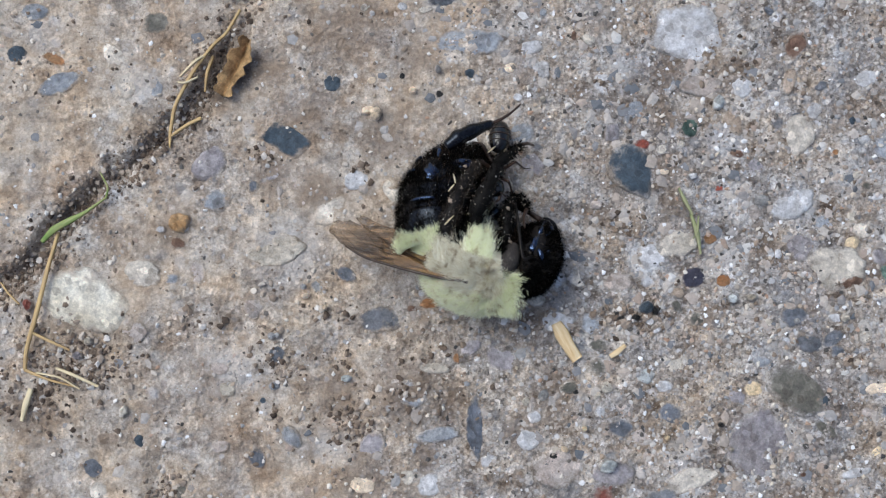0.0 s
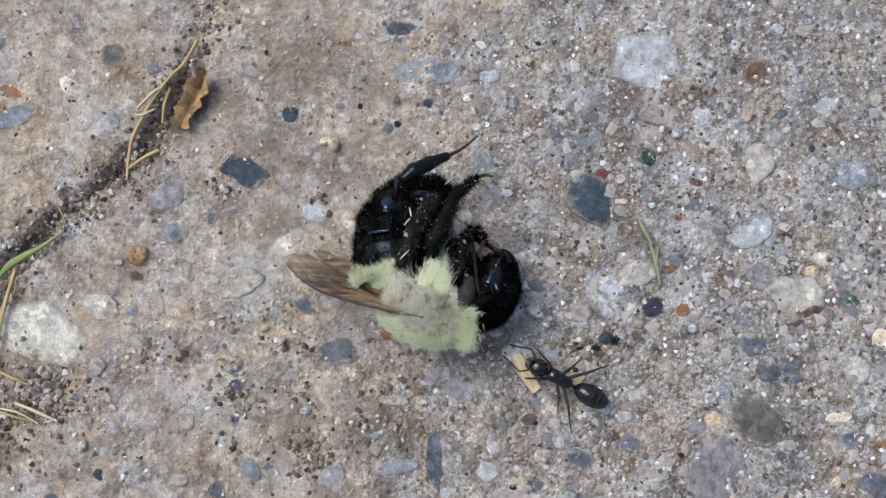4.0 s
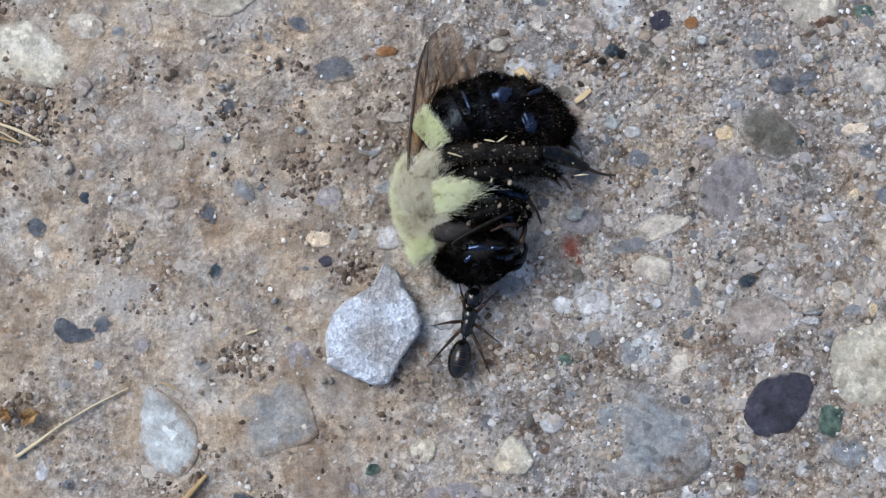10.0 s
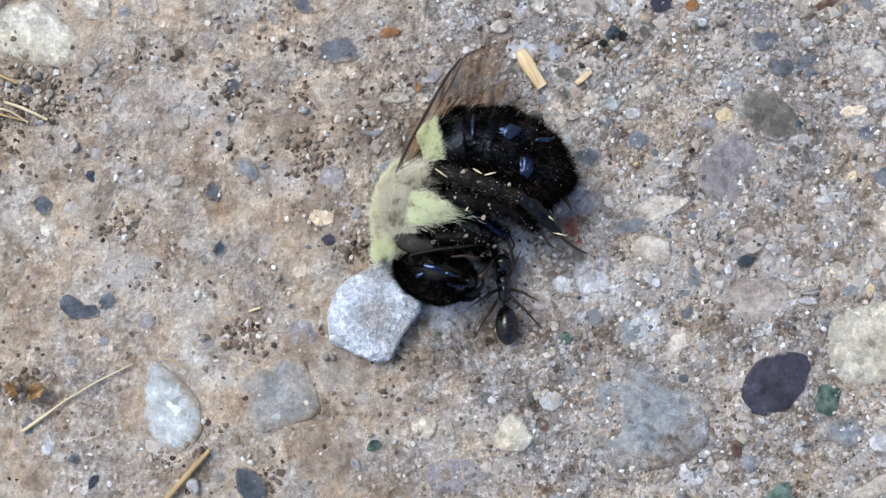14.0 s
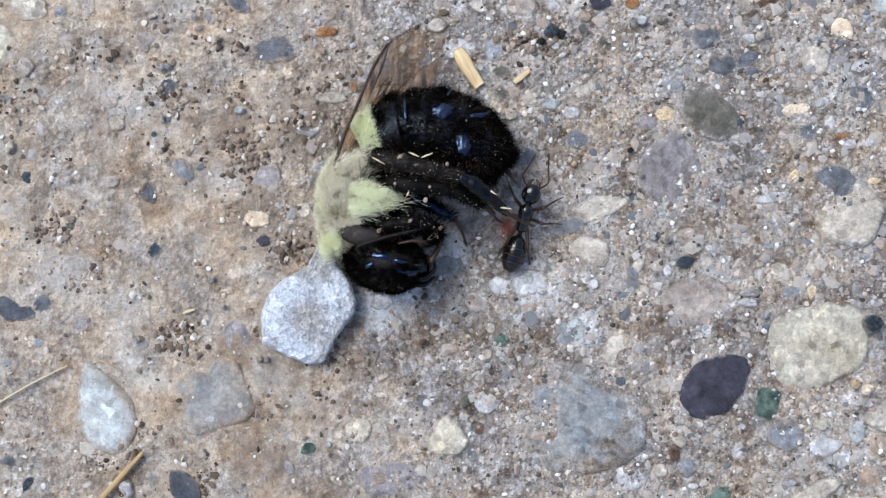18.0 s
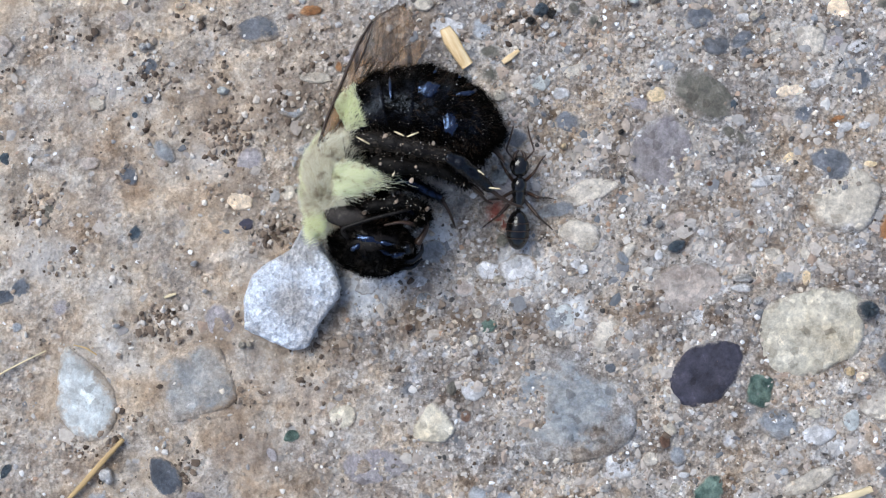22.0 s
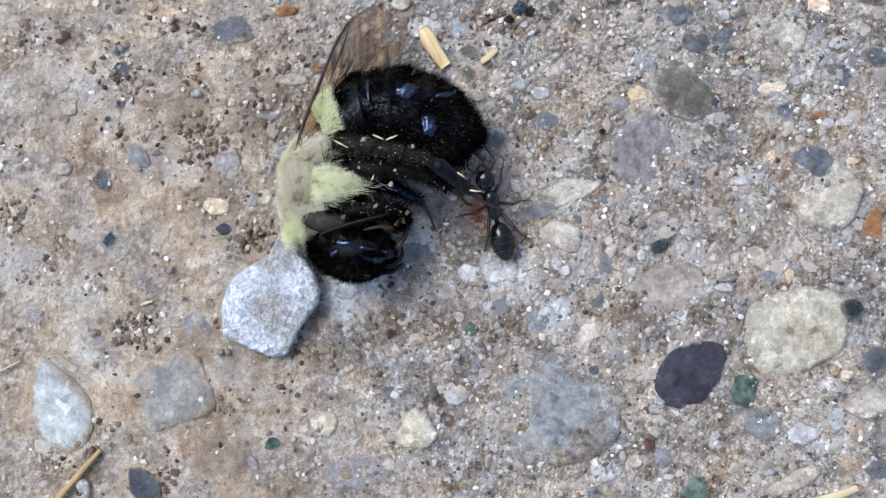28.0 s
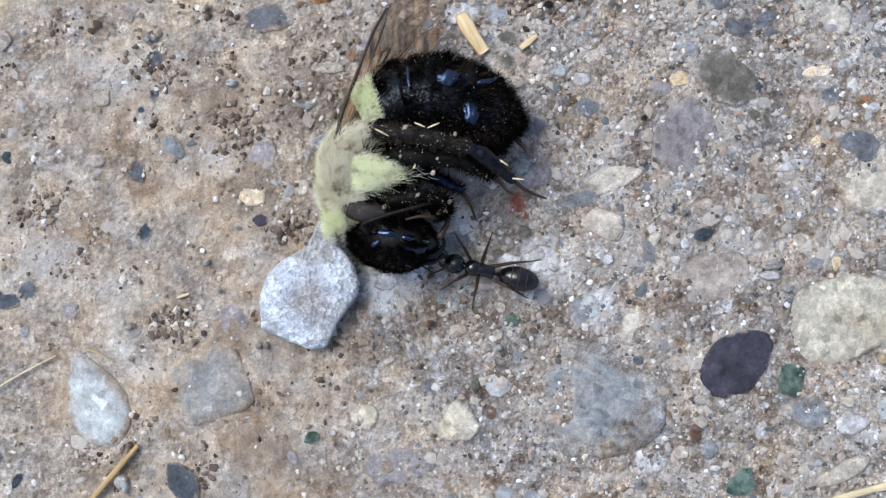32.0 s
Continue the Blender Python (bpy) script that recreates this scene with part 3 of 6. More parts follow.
def make_ground():
    xs, ys = axis(-27, 30, 0.17), axis(-25, 23, 0.17)
    gx, gy = np.meshgrid(xs, ys)
    near = np.clip(1 - (np.maximum(np.abs(gx - 1.5) - 34, 0) + np.maximum(np.abs(gy + 1) - 30, 0)) / 20, 0, 1)
    gz = ground_z(gx, gy) * near
    nx, ny = len(xs), len(ys)
    verts = np.stack([gx, gy, gz], -1).reshape(-1, 3) * MM
    i = (np.arange(ny - 1)[:, None] * nx + np.arange(nx - 1)).ravel()
    faces = np.stack([i, i + 1, i + nx + 1, i + nx], -1).tolist()
    me = solid(verts, faces)
    # how far each spot lies from the nearest stain or painted shadow of a kind, in its widths
    for name, marks in (("soil_shade", SOIL_SHADE), ("dirt", DIRT), ("haze", HAZE), ("bloom", BLOOM)):
        far = np.full(gx.shape, 2.0)
        for sx, sy, size in marks:
            far = np.minimum(far, 0.5 * np.hypot(gx - sx, gy - sy) / size)
        if name == "soil_shade":
            far = np.minimum(far, 0.08 + 0.5 * joint_far(gx, gy) / 0.27 + np.clip((gy - 17.4) / 3, 0, 0.75))
        me.attributes.new(name, "FLOAT", "POINT").data.foreach_set("value", far.ravel().astype(np.float32))
    ob = part("ground", me, CONCRETE)
    return tagged(ob, "worn tan and grey concrete slab with exposed pebbles and sand", "ground", kind="structure")


ground = make_ground()
R = random.Random(7)


def stone_mesh(length, width, corners=0, rise=0.1, sides=26, seed=0, rough=0.16, point=0.0):
    """A worn pebble set in the slab: an angular, chipped outline, rounded shoulder and gently domed, uneven top."""
    r = random.Random(seed)
    shaped = bool(corners or point)
    flats = corners or r.randint(6, 9)
    turn = r.uniform(0, 6.28)
    cut = [(turn + 2 * math.pi * (k + r.uniform(-0.28, 0.28) * (not shaped)) / flats, r.uniform(0.86, 1.06)) for k in range(flats)]
    soft = 9 if corners else 6 if not shaped else 3
    harm = [(k, r.uniform(-1, 1) * rough * (0.35 if shaped else 0.55) / k ** 0.7, r.uniform(0, 6.28)) for k in range(2, 15)]
    tilt = (r.uniform(-0.03, 0.03), r.uniform(-0.03, 0.03))
    rings = ((1.05, -0.45), (1.0, -0.05), (0.96, 0.5), (0.84, 0.85), (0.62, 0.97), (0.32, 1.0))
    verts = []
    for q, (scale, high) in enumerate(rings):
        for k in range(sides):
            a = 2 * math.pi * k / sides
            f = 1 + sum(h * math.cos(n * a + p) for n, h, p in harm)
            near = sum(max(0.0, math.cos(a - c) / d) ** soft for c, d in cut) ** (-1 / soft)
            f *= 1.0 if point and not corners else min(1.25, near) * (0.95 if flats > 5 else 0.88)
            f *= 1 + r.uniform(-0.025, 0.025)
            ahead = max(0.0, math.cos(a))
            x, y = math.cos(a) * f * scale * length / 2 * (1 + 0.3 * point * ahead ** 3), math.sin(a) * f * scale * width / 2 * (1 - 0.95 * point * ahead)
            z = (high * rise if high > 0 else high) + x * tilt[0] + y * tilt[1] + r.uniform(-0.2, 0.2) * rise * (scale < 1)
            verts.append((x * MM, y * MM, z * MM))
    verts.append((0, 0, rise * 1.0 * MM))
    faces = []
    for q in range(len(rings) - 1):
        for k in range(sides):
            a, b = q * sides + k, q * sides + (k + 1) % sides
            faces.append((a, b, b + sides, a + sides))
    last = (len(rings) - 1) * sides
    faces += [(last + k, last + (k + 1) % sides, len(verts) - 1) for k in range(sides)]
    me = solid(verts, faces)
    rim = me.attributes.new("rim", "FLOAT", "POINT")
    for k in range(len(verts)):
        rim.data[k].value = (1.1, 1.0, 0.9, 0.6, 0.28, 0.08, 0.0)[min(6, k // sides)]
    return me


COUNT = [0]
TAKEN = []


SHADE = {"dkblue": "dark blue", "steel": "dark slate", "pale_slate": "pale blue-grey", "slate": "blue-grey", "amber": "pale orange", "black": "glassy black"}


def stone(x, y, length, width, angle, colour, corners=0, rise=0.1, rough=0.16, point=0.0, lift=0.0):
    """A stone set in the slab is a part of it; one that stands proud of it lies loose."""
    COUNT[0] += 1
    TAKEN.append((x, y, max(length, width) / 2))
    loose = rise >= 0.25 and length < 1.6
    ob = part("pebble" if loose else "stone", stone_mesh(length, width, corners, rise * (1.5 if loose else 1), 34 if length > 0.9 else 18, COUNT[0], rough, point), ROCK[colour], None if loose else ground)
    if loose:
        tagged(ob, "small loose %s pebble lying on the concrete" % SHADE.get(colour, colour), "pebble", "loose pebbles")
    # a broad stone lies level with the higher of the cement round it
    ax, ay = np.cos(np.arange(8) * 0.785) * length * 0.35, np.sin(np.arange(8) * 0.785) * width * 0.35
    high = np.concatenate([ground_z(x + ax, y + ay), ground_z(x + 1.3 * ax, y + 1.3 * ay)])
    ob.matrix_basis = pose(x * MM, y * MM, (float(np.percentile(high, 68 if length > 1.6 else 45)) - 0.04 + lift) * MM, 0, 0, angle)
    return ob


# ---- stones set in the slab ----
stone(-22.59, 3.11, 0.59, 0.77, 10, "red", rise=0.3)
stone(-19.35, 1.22, 0.53, 0.47, 0, "chalk", rise=0.3)
stone(-19.86, 0.45, 0.58, 0.53, 0, "mauve", rise=0.3)
stone(-21.33, 14.93, 2.82, 1.34, 20, "pale_slate")
stone(-23.73, 16.64, 1.25, 1.07, 0, "dkblue")
stone(-16.24, 18.33, 1.84, 1.37, 0, "olive")
stone(-17.68, 14.93, 1.43, 1.84, 0, "cream")
stone(-21.68, 16.33, 1.55, 0.77, -30, "orange")
stone(-9.25, 11.95, 2.9, 1.75, -24, "dkblue", corners=4, rough=0.06)
stone(-13.20, 10.54, 2.32, 1.78, 20, "mauve")
stone(-6.67, 14.99, 1.07, 1.07, 0, "dkblue")
stone(-12.71, 8.65, 1.78, 1.49, 0, "pale_slate")
stone(-14.70, 7.42, 1.25, 1.2, 0, "amber", rise=0.35)
stone(-15.69, 7.09, 0.65, 0.39, 0, "white", rise=0.2)
stone(-10.83, 9.41, 0.65, 0.83, 0, "slate")
stone(-5.36, 9.76, 1.55, 1.37, 0, "white")
stone(-9.52, 6.03, 3.62, 1.90, 15, "chalk", rough=0.2)
stone(-19.64, 3.35, 5.5, 3.7, -22, "lime", corners=5, rough=0.08, rise=0.16)
stone(-16.62, 4.77, 2.22, 1.64, -15, "cream")
stone(-15.01, 4.46, 0.93, 0.76, 0, "pale_slate")
stone(-13.69, 4.88, 1.05, 1.52, 10, "pink")
stone(-10.76, 2.94, 1.17, 1.17, 0, "pink")
stone(-5.91, 4.76, 1.61, 0.94, -25, "slate")
stone(-4.06, 2.30, 2.91, 1.49, 0, "slate")
stone(-17.41, -2.47, 0.55, 0.82, -15, "cream", rise=0.3)
stone(0.91, -3.23, 3.80, 1.01, 92, "steel", rough=0.18)
stone(-9.44, 0.46, 1.05, 1.23, 0, "slate")
stone(-4.33, 13.26, 0.77, 0.83, 0, "peach", rise=0.4, corners=5)
stone(-4.57, 15.13, 0.55, 0.44, 0, "peach")
stone(-2.92, 15.35, 0.36, 0.36, 0, "black")
stone(-0.92, 14.39, 0.45, 0.39, 0, "black")
stone(-1.01, 15.68, 0.38, 0.47, 0, "white", rise=0.3)
stone(0.71, 15.49, 0.71, 0.65, 0, "dkblue")
stone(0.81, 17.19, 4.46, 1.84, 0, "pale_slate", rough=0.25)
stone(3.89, 16.82, 1.52, 0.93, 25, "white")
stone(4.47, 15.67, 1.28, 0.99, 0, "white", corners=3)
stone(12.46, 17.77, 4.61, 3.57, 0, "white", corners=5, rough=0.2)
stone(18.11, 16.92, 2.14, 1.37, 60, "brown")
stone(17.66, 14.98, 1.78, 0.89, 75, "tan")
stone(21.89, 15.21, 1.52, 1.11, 15, "white")
stone(19.38, 19.32, 0.93, 0.76, 0, "white")
stone(13.88, 13.83, 0.73, 0.91, -15, "ice", rise=0.3)
stone(15.23, 14.71, 1.23, 1.17, -30, "white")
stone(12.37, 12.51, 1.05, 1.17, 0, "green")
stone(13.00, 14.84, 2.73, 1.25, 0, "pink")
stone(9.27, 10.28, 3.09, 2.50, -62, "dkblue", point=0.5, rise=0.14, rough=0.06)
stone(9.80, 11.64, 1.07, 0.71, 0, "red")
stone(14.91, 11.13, 1.05, 0.53, -5, "brown")
stone(18.18, 12.14, 2.38, 1.78, -105, "cream", point=0.4)
stone(13.89, 9.28, 0.58, 0.41, 0, "red")
stone(13.37, 6.66, 0.77, 0.83, 0, "orange")
stone(11.64, 6.30, 2.85, 1.72, 10, "cream", rough=0.2)
stone(10.15, 5.62, 1.55, 1.66, 0, "white")
stone(20.00, 5.09, 3.46, 2.63, -15, "cream", rough=0.22)
stone(17.79, 8.46, 2.67, 1.66, 30, "white")
stone(20.84, 6.35, 0.83, 0.83, 0, "yellow", rise=0.2)
stone(12.44, 4.54, 1.40, 1.23, 0, "purple")
stone(14.04, 4.38, 0.88, 0.76, 0, "orange")
stone(14.44, 3.41, 0.58, 0.61, 0, "ice", rise=0.3)
stone(15.46, 3.48, 0.67, 0.53, 10, "chalk", rise=0.3)
stone(9.92, 2.94, 0.88, 0.82, 0, "dkblue", rise=0.3, rough=0.1)
stone(9.36, 2.44, 0.48, 0.36, 0, "black", rise=0.25, corners=4)
stone(10.40, 2.79, 0.42, 0.53, 0, "black", rise=0.25, corners=4)
stone(8.47, 2.44, 0.53, 0.77, 20, "black", rise=0.2)
stone(10.47, 1.76, 0.71, 0.36, 30, "white", rise=0.2)
stone(9.84, -0.64, 0.99, 0.88, 0, "ice")
stone(10.84, -1.17, 1.05, 0.76, 0, "white")
stone(15.46, -1.29, 1.23, 0.99, 5, "yellow", rough=0.02)
stone(17.67, -1.41, 3.7, 2.3, -42, "olive", rise=0.12)
stone(19.14, -3.38, 1.72, 0.72, -35, "olive")
stone(15.69, -4.24, 3.86, 3.51, 80, "mauve", point=0.3)
stone(21.62, -1.29, 1.00, 0.61, 15, "peach")
stone(6.60, -3.33, 0.41, 0.41, 0, "yellow", rise=0.3)
stone(5.57, -4.40, 0.55, 0.32, -30, "peach", rise=0.3)
stone(4.71, -5.06, 0.89, 0.42, 20, "dkblue", rise=0.15)
stone(20.67, -5.60, 1.99, 0.55, 12, "white")
stone(8.50, 4.28, 1.78, 1.19, 0, "pink")
stone(7.42, 1.02, 1.19, 0.89, 0, "olive")
stone(4.98, -4.74, 0.53, 0.41, 10, "black")
stone(3.69, -3.95, 1.49, 1.19, 0, "white")
stone(-22.83, 18.97, 1.78, 1.19, 0, "pale_slate")
stone(17.62, 2.49, 1.78, 1.19, 0, "slate")
stone(19.65, 1.31, 1.78, 0.89, 30, "slate")
stone(20.22, 2.41, 0.58, 0.53, 0, "cream", rise=0.3)
stone(-1.17, -0.22, 1.81, 0.64, -5, "cream")
stone(-5.82, -0.74, 0.64, 0.41, 10, "ice", rise=0.3)
stone(-1.15, -3.67, 2.67, 0.89, 5, "pale_slate")
stone(-9.59, -1.12, 0.88, 0.58, 10, "pale_slate")
stone(-10.41, -4.84, 1.19, 1.19, 60, "slate")
stone(-4.96, -6.14, 1.49, 1.19, 0, "peach")
stone(-0.04, 0.35, 0.45, 0.73, 0, "orange")
stone(-1.44, 3.19, 1.29, 0.67, 8, "orange", rise=0.2)
stone(-2.38, 2.91, 0.84, 0.45, 0, "brown")
stone(-1.87, 3.72, 0.39, 0.39, 0, "white", rise=0.2)
stone(-0.10, 2.47, 0.39, 0.39, 0, "white", rise=0.2)
stone(-10.07, -7.79, 0.78, 1.06, -15, "dkblue", corners=5)
stone(-17.49, -10.57, 1.79, 1.23, -25, "steel")
stone(-16.62, -10.83, 1.68, 0.84, 5, "steel")
stone(-15.66, -10.37, 1.23, 1.51, -20, "slate")
stone(-16.49, -4.06, 1.01, 0.73, -30, "dkblue")
stone(-19.03, -5.40, 1.34, 1.06, -40, "slate")
stone(-8.68, -3.75, 1.62, 1.01, -55, "pale_slate")
stone(-4.59, -7.39, 0.89, 0.72, 0, "purple")
stone(-2.60, -5.85, 0.90, 0.90, 0, "cream")
stone(-15.84, -12.29, 0.61, 0.55, 0, "pale_slate")
stone(-21.64, -9.97, 2.24, 1.29, 20, "tan")
stone(-21.54, -15.15, 1.96, 1.68, 0, "pink")
stone(-12.46, -15.70, 4.5, 3.0, 112, "ice", point=0.5, rise=0.14, rough=0.05, lift=0.1)
stone(-7.13, -15.08, 4.20, 3.81, 8, "slab", corners=4, rough=0.08, lift=0.06)
stone(-8.43, -19.60, 2.47, 1.62, -55, "steel", rise=0.15, rough=0.08)
stone(-11.75, -20.84, 1.74, 1.57, 0, "pale_slate")
stone(-18.97, -19.05, 1.96, 2.24, 0, "tan")
stone(-2.35, -17.66, 0.94, 0.66, 15, "green")
stone(-1.37, -17.45, 0.39, 0.34, 0, "white", rise=0.2)
stone(10.76, -16.43, 7.34, 6.30, 0, "bluish", rough=0.1, rise=0.13)
stone(17.45, -14.81, 4.0, 2.75, 38, "purple", rise=0.16, rough=0.14, point=0.2)
stone(19.95, -15.67, 1.46, 1.91, -10, "green", corners=4)
stone(16.7, -10.75, 4.0, 2.8, -5, "pink", rough=0.1)
stone(17.52, -20.36, 1.62, 1.23, 45, "green", corners=3, rise=0.15)
stone(-17.23, -18.06, 0.62, 0.56, 0, "pale_slate", rise=0.3)
stone(-21.20, -18.34, 1.01, 0.84, 0, "pink")
stone(-16.24, -19.22, 0.95, 0.45, 55, "dkblue")
stone(11.95, -6.06, 3.64, 1.34, 18, "cream", rough=0.2)
stone(10.37, -6.89, 2.52, 0.95, 12, "pale_slate")
stone(7.52, -6.85, 1.5, 2.1, -20, "maroon", rough=0.5)
stone(7.95, -7.6, 0.7, 0.9, 30, "maroon", rough=0.4)
stone(11.66, -8.11, 2.30, 1.57, -10, "cream", rise=0.2)
stone(4.39, -8.88, 1.83, 1.27, 10, "pale_slate")
stone(7.75, -5.25, 1.15, 0.9, 20, "ice", rise=0.4)
stone(10.35, -12.12, 1.18, 1.23, 0, "pale_slate", corners=3)
stone(16.20, -8.72, 0.94, 0.66, 20, "dkblue", rise=0.3)
stone(7.23, -9.79, 1.61, 1.11, -10, "white", rough=0.2)
stone(19.31, -10.32, 1.16, 0.50, 5, "white", rise=0.3)
stone(6.49, -20.49, 1.12, 1.12, 0, "pale_slate")
stone(7.72, -20.77, 1.23, 1.12, 0, "pale_slate")
stone(10.34, -20.95, 0.84, 0.95, 0, "brown", rise=0.15)
stone(8.50, -3.29, 1.68, 1.12, 0, "slate")
stone(12.91, -14.52, 0.67, 0.50, 0, "slate")
stone(-11.20, -19.48, 0.67, 0.95, 30, "white", rise=0.3)
stone(-7.05, -20.58, 1.12, 0.84, 0, "mauve")
stone(-4.71, -13.26, 0.39, 0.39, 0, "chalk", rise=0.3)
stone(6.49, -13.71, 0.33, 0.42, 20, "white", rise=0.3)
stone(8.01, -5.72, 2.52, 1.68, 0, "mauve")
stone(5.19, -5.39, 3.36, 2.52, 0, "pink")
stone(7.11, -12.48, 1.11, 0.83, 10, "green")
stone(2.30, -8.76, 1.68, 1.12, 0, "white", rough=0.2)
stone(8.50, -9.45, 0.81, 0.59, 30, "white", rough=0.3, rise=0.2)
stone(9.16, -10.06, 0.70, 0.43, -30, "white", rough=0.3, rise=0.2)
stone(7.67, -10.24, 0.65, 0.54, 0, "chalk", rough=0.3, rise=0.2)
stone(11.72, -9.80, 0.70, 0.59, 0, "white", rough=0.2, rise=0.2)
stone(10.78, -11.97, 1.16, 1.05, 0, "ice", corners=3)
stone(4.5, -17.1, 2.1, 1.8, 35, "lime", corners=3, rise=0.14, rough=0.08)
stone(0.1, -16.75, 1.6, 1.4, 10, "lime", rise=0.16, rough=0.08)
stone(1.40, -10.37, 1.66, 0.94, 20, "white", rough=0.3)
stone(2.07, -10.05, 0.92, 0.48, 20, "white", rough=0.3, rise=0.2)
stone(3.77, -10.28, 1.08, 0.70, 0, "white", rough=0.3)
stone(22.45, -12.90, 6.5, 4.7, 18, "lime", rise=0.25, rough=0.14)
stone(25.07, -11.87, 1.24, 1.08, 0, "dkblue", rise=0.5, rough=0.05)
stone(24.35, -6.40, 4.2, 3.9, -20, "chalk", rough=0.12, corners=5, rise=0.14)
stone(23.71, -4.80, 2.27, 1.72, -30, "slate")
stone(26.48, -8.01, 1.18, 2.48, -15, "orange")
stone(22.62, -17.75, 1.61, 1.11, 10, "white")
stone(20.74, -17.20, 2.11, 1.88, 0, "pale_slate", rough=0.2)
stone(24.25, -17.09, 0.83, 1.16, 0, "ice")
stone(25.85, -16.40, 2.42, 1.78, 0, "cream")
stone(16.01, -18.69, 1.08, 1.18, 0, "pale_slate", rise=0.2)
stone(15.45, -18.02, 0.65, 0.75, 0, "brown", rise=0.2)
stone(26.22, -14.37, 1.78, 1.62, 0, "slate", rise=0.15)
stone(24.75, -15.03, 0.65, 0.59, 0, "peach", rise=0.4)
stone(24.18, -14.80, 0.54, 0.54, 0, "yellow", rise=0.3)
stone(25.07, -0.78, 1.39, 1.55, -40, "slate")
stone(22.93, 1.21, 1.81, 1.81, 0, "cream")
stone(24.17, 1.06, 1.11, 1.00, 0, "mauve")
stone(25.19, 0.90, 1.27, 0.66, 15, "white")
stone(24.37, 2.75, 1.27, 1.44, 10, "peach")
stone(26.39, 1.44, 0.72, 0.72, 0, "pink")
stone(22.10, -1.22, 1.05, 0.64, 15, "peach")
stone(21.33, -2.51, 0.82, 0.64, 0, "pink")
stone(21.34, 1.38, 0.82, 0.82, 0, "cream")
stone(18.43, 1.13, 1.81, 1.05, 0, "slate")
stone(19.79, 2.40, 0.83, 0.55, -15, "white")
stone(23.11, 2.34, 0.55, 0.55, 0, "pale_slate")
stone(26.94, 0.16, 1.35, 1.08, -30, "slate")
stone(24.05, -2.67, 0.89, 0.39, 20, "orange")
stone(24.45, -3.06, 0.89, 0.55, 20, "white")
stone(25.41, -2.96, 0.72, 0.44, 10, "white")
stone(23.14, -0.92, 1.00, 0.50, 20, "white")
stone(21.68, -4.51, 0.82, 0.47, 45, "yellow")
stone(14.58, -1.71, 1.23, 0.93, 0, "mauve")
stone(15.42, -7.60, 0.43, 0.43, 0, "white", rise=0.3)
stone(8.63, -9.67, 2.15, 1.62, 0, "white", rough=0.3)
stone(20.86, -9.22, 1.18, 0.92, 0, "cream")
stone(19.19, -10.79, 1.18, 0.54, 0, "white", rise=0.2)
stone(19.96, -11.37, 0.61, 0.44, 10, "white", rise=0.3)
stone(1.58, -19.11, 3.77, 2.15, 0, "mauve", rough=0.2)
stone(26.10, -19.43, 1.62, 1.08, 0, "slate")
stone(22.26, -19.87, 2.96, 0.97, 25, "cream", rise=0.2)
stone(21.01, -19.45, 0.59, 0.43, 0, "pale_slate")
stone(16.32, -19.61, 0.70, 0.38, 0, "white", rise=0.2)
stone(12.59, -20.19, 0.65, 0.38, 20, "white", rise=0.3)
stone(6.04, -16.75, 0.65, 0.70, 0, "brown")
stone(11.91, -3.56, 0.38, 0.38, 0, "white", rise=0.2)
stone(11.13, -2.58, 1.62, 1.08, 0, "slate")
stone(-13.71, -11.34, 1.08, 1.08, 0, "mauve")
stone(-12.35, -4.30, 1.18, 0.81, 0, "pink")
stone(-6.32, -3.08, 1.62, 1.08, 0, "tan")
stone(7.39, -0.13, 1.35, 1.08, 0, "olive")
stone(-14.73, 6.40, 0.95, 0.7, 0, "brown")
stone(-8.13, 4.08, 0.41, 0.38, 0, "white", rise=0.3)
stone(-9.45, 1.52, 0.39, 0.36, 0, "white", rise=0.3)
stone(-6.96, 2.97, 0.33, 0.28, 0, "peach", rise=0.3)
stone(-10.87, -12.28, 0.44, 0.25, 0, "white", rise=0.3)
stone(-6.54, -10.65, 0.33, 0.28, 0, "white", rise=0.3)
stone(-7.11, -9.31, 0.39, 0.33, 40, "white", rise=0.3)
stone(-4.35, -13.27, 0.33, 0.39, 20, "chalk", rise=0.3)
stone(7.37, -14.13, 0.61, 0.50, -30, "pale_slate")
stone(5.98, -10.61, 1.22, 1.11, 0, "pink")
stone(11.37, -9.50, 0.66, 0.66, 0, "white")
stone(3.33, -12.51, 0.55, 0.50, 0, "brown", rise=0.3)
stone(16.95, 5.80, 0.50, 0.66, 0, "white")
stone(16.51, 4.34, 0.53, 0.41, 0, "white")
stone(18.16, 6.12, 1.66, 1.66, 0, "mauve")
stone(20.73, 4.22, 1.44, 0.83, 30, "brown")
stone(22.77, 4.76, 1.22, 1.00, 0, "green")
stone(26.76, 4.12, 2.05, 1.33, 5, "ice")
stone(26.86, 2.99, 1.72, 0.83, 0, "olive")
stone(19.86, 0.68, 0.93, 0.88, 0, "slate")
stone(19.12, -1.87, 0.39, 0.55, 0, "dkblue")
stone(25.62, -4.85, 0.83, 0.33, 0, "yellow")
stone(14.71, -7.52, 0.36, 0.36, 0, "white", rise=0.3)
stone(16.36, -7.48, 1.55, 1.00, 10, "pink")
stone(15.37, -9.13, 0.50, 0.72, -10, "white")
stone(17.45, -8.05, 0.50, 0.39, 0, "white")
stone(20.33, -8.00, 0.61, 0.44, 0, "pale_slate")
stone(19.89, -8.90, 0.55, 0.39, 0, "pink")
stone(21.35, -10.29, 1.44, 0.72, 0, "pale_slate")
stone(22.33, -10.32, 0.55, 0.94, 0, "yellow")
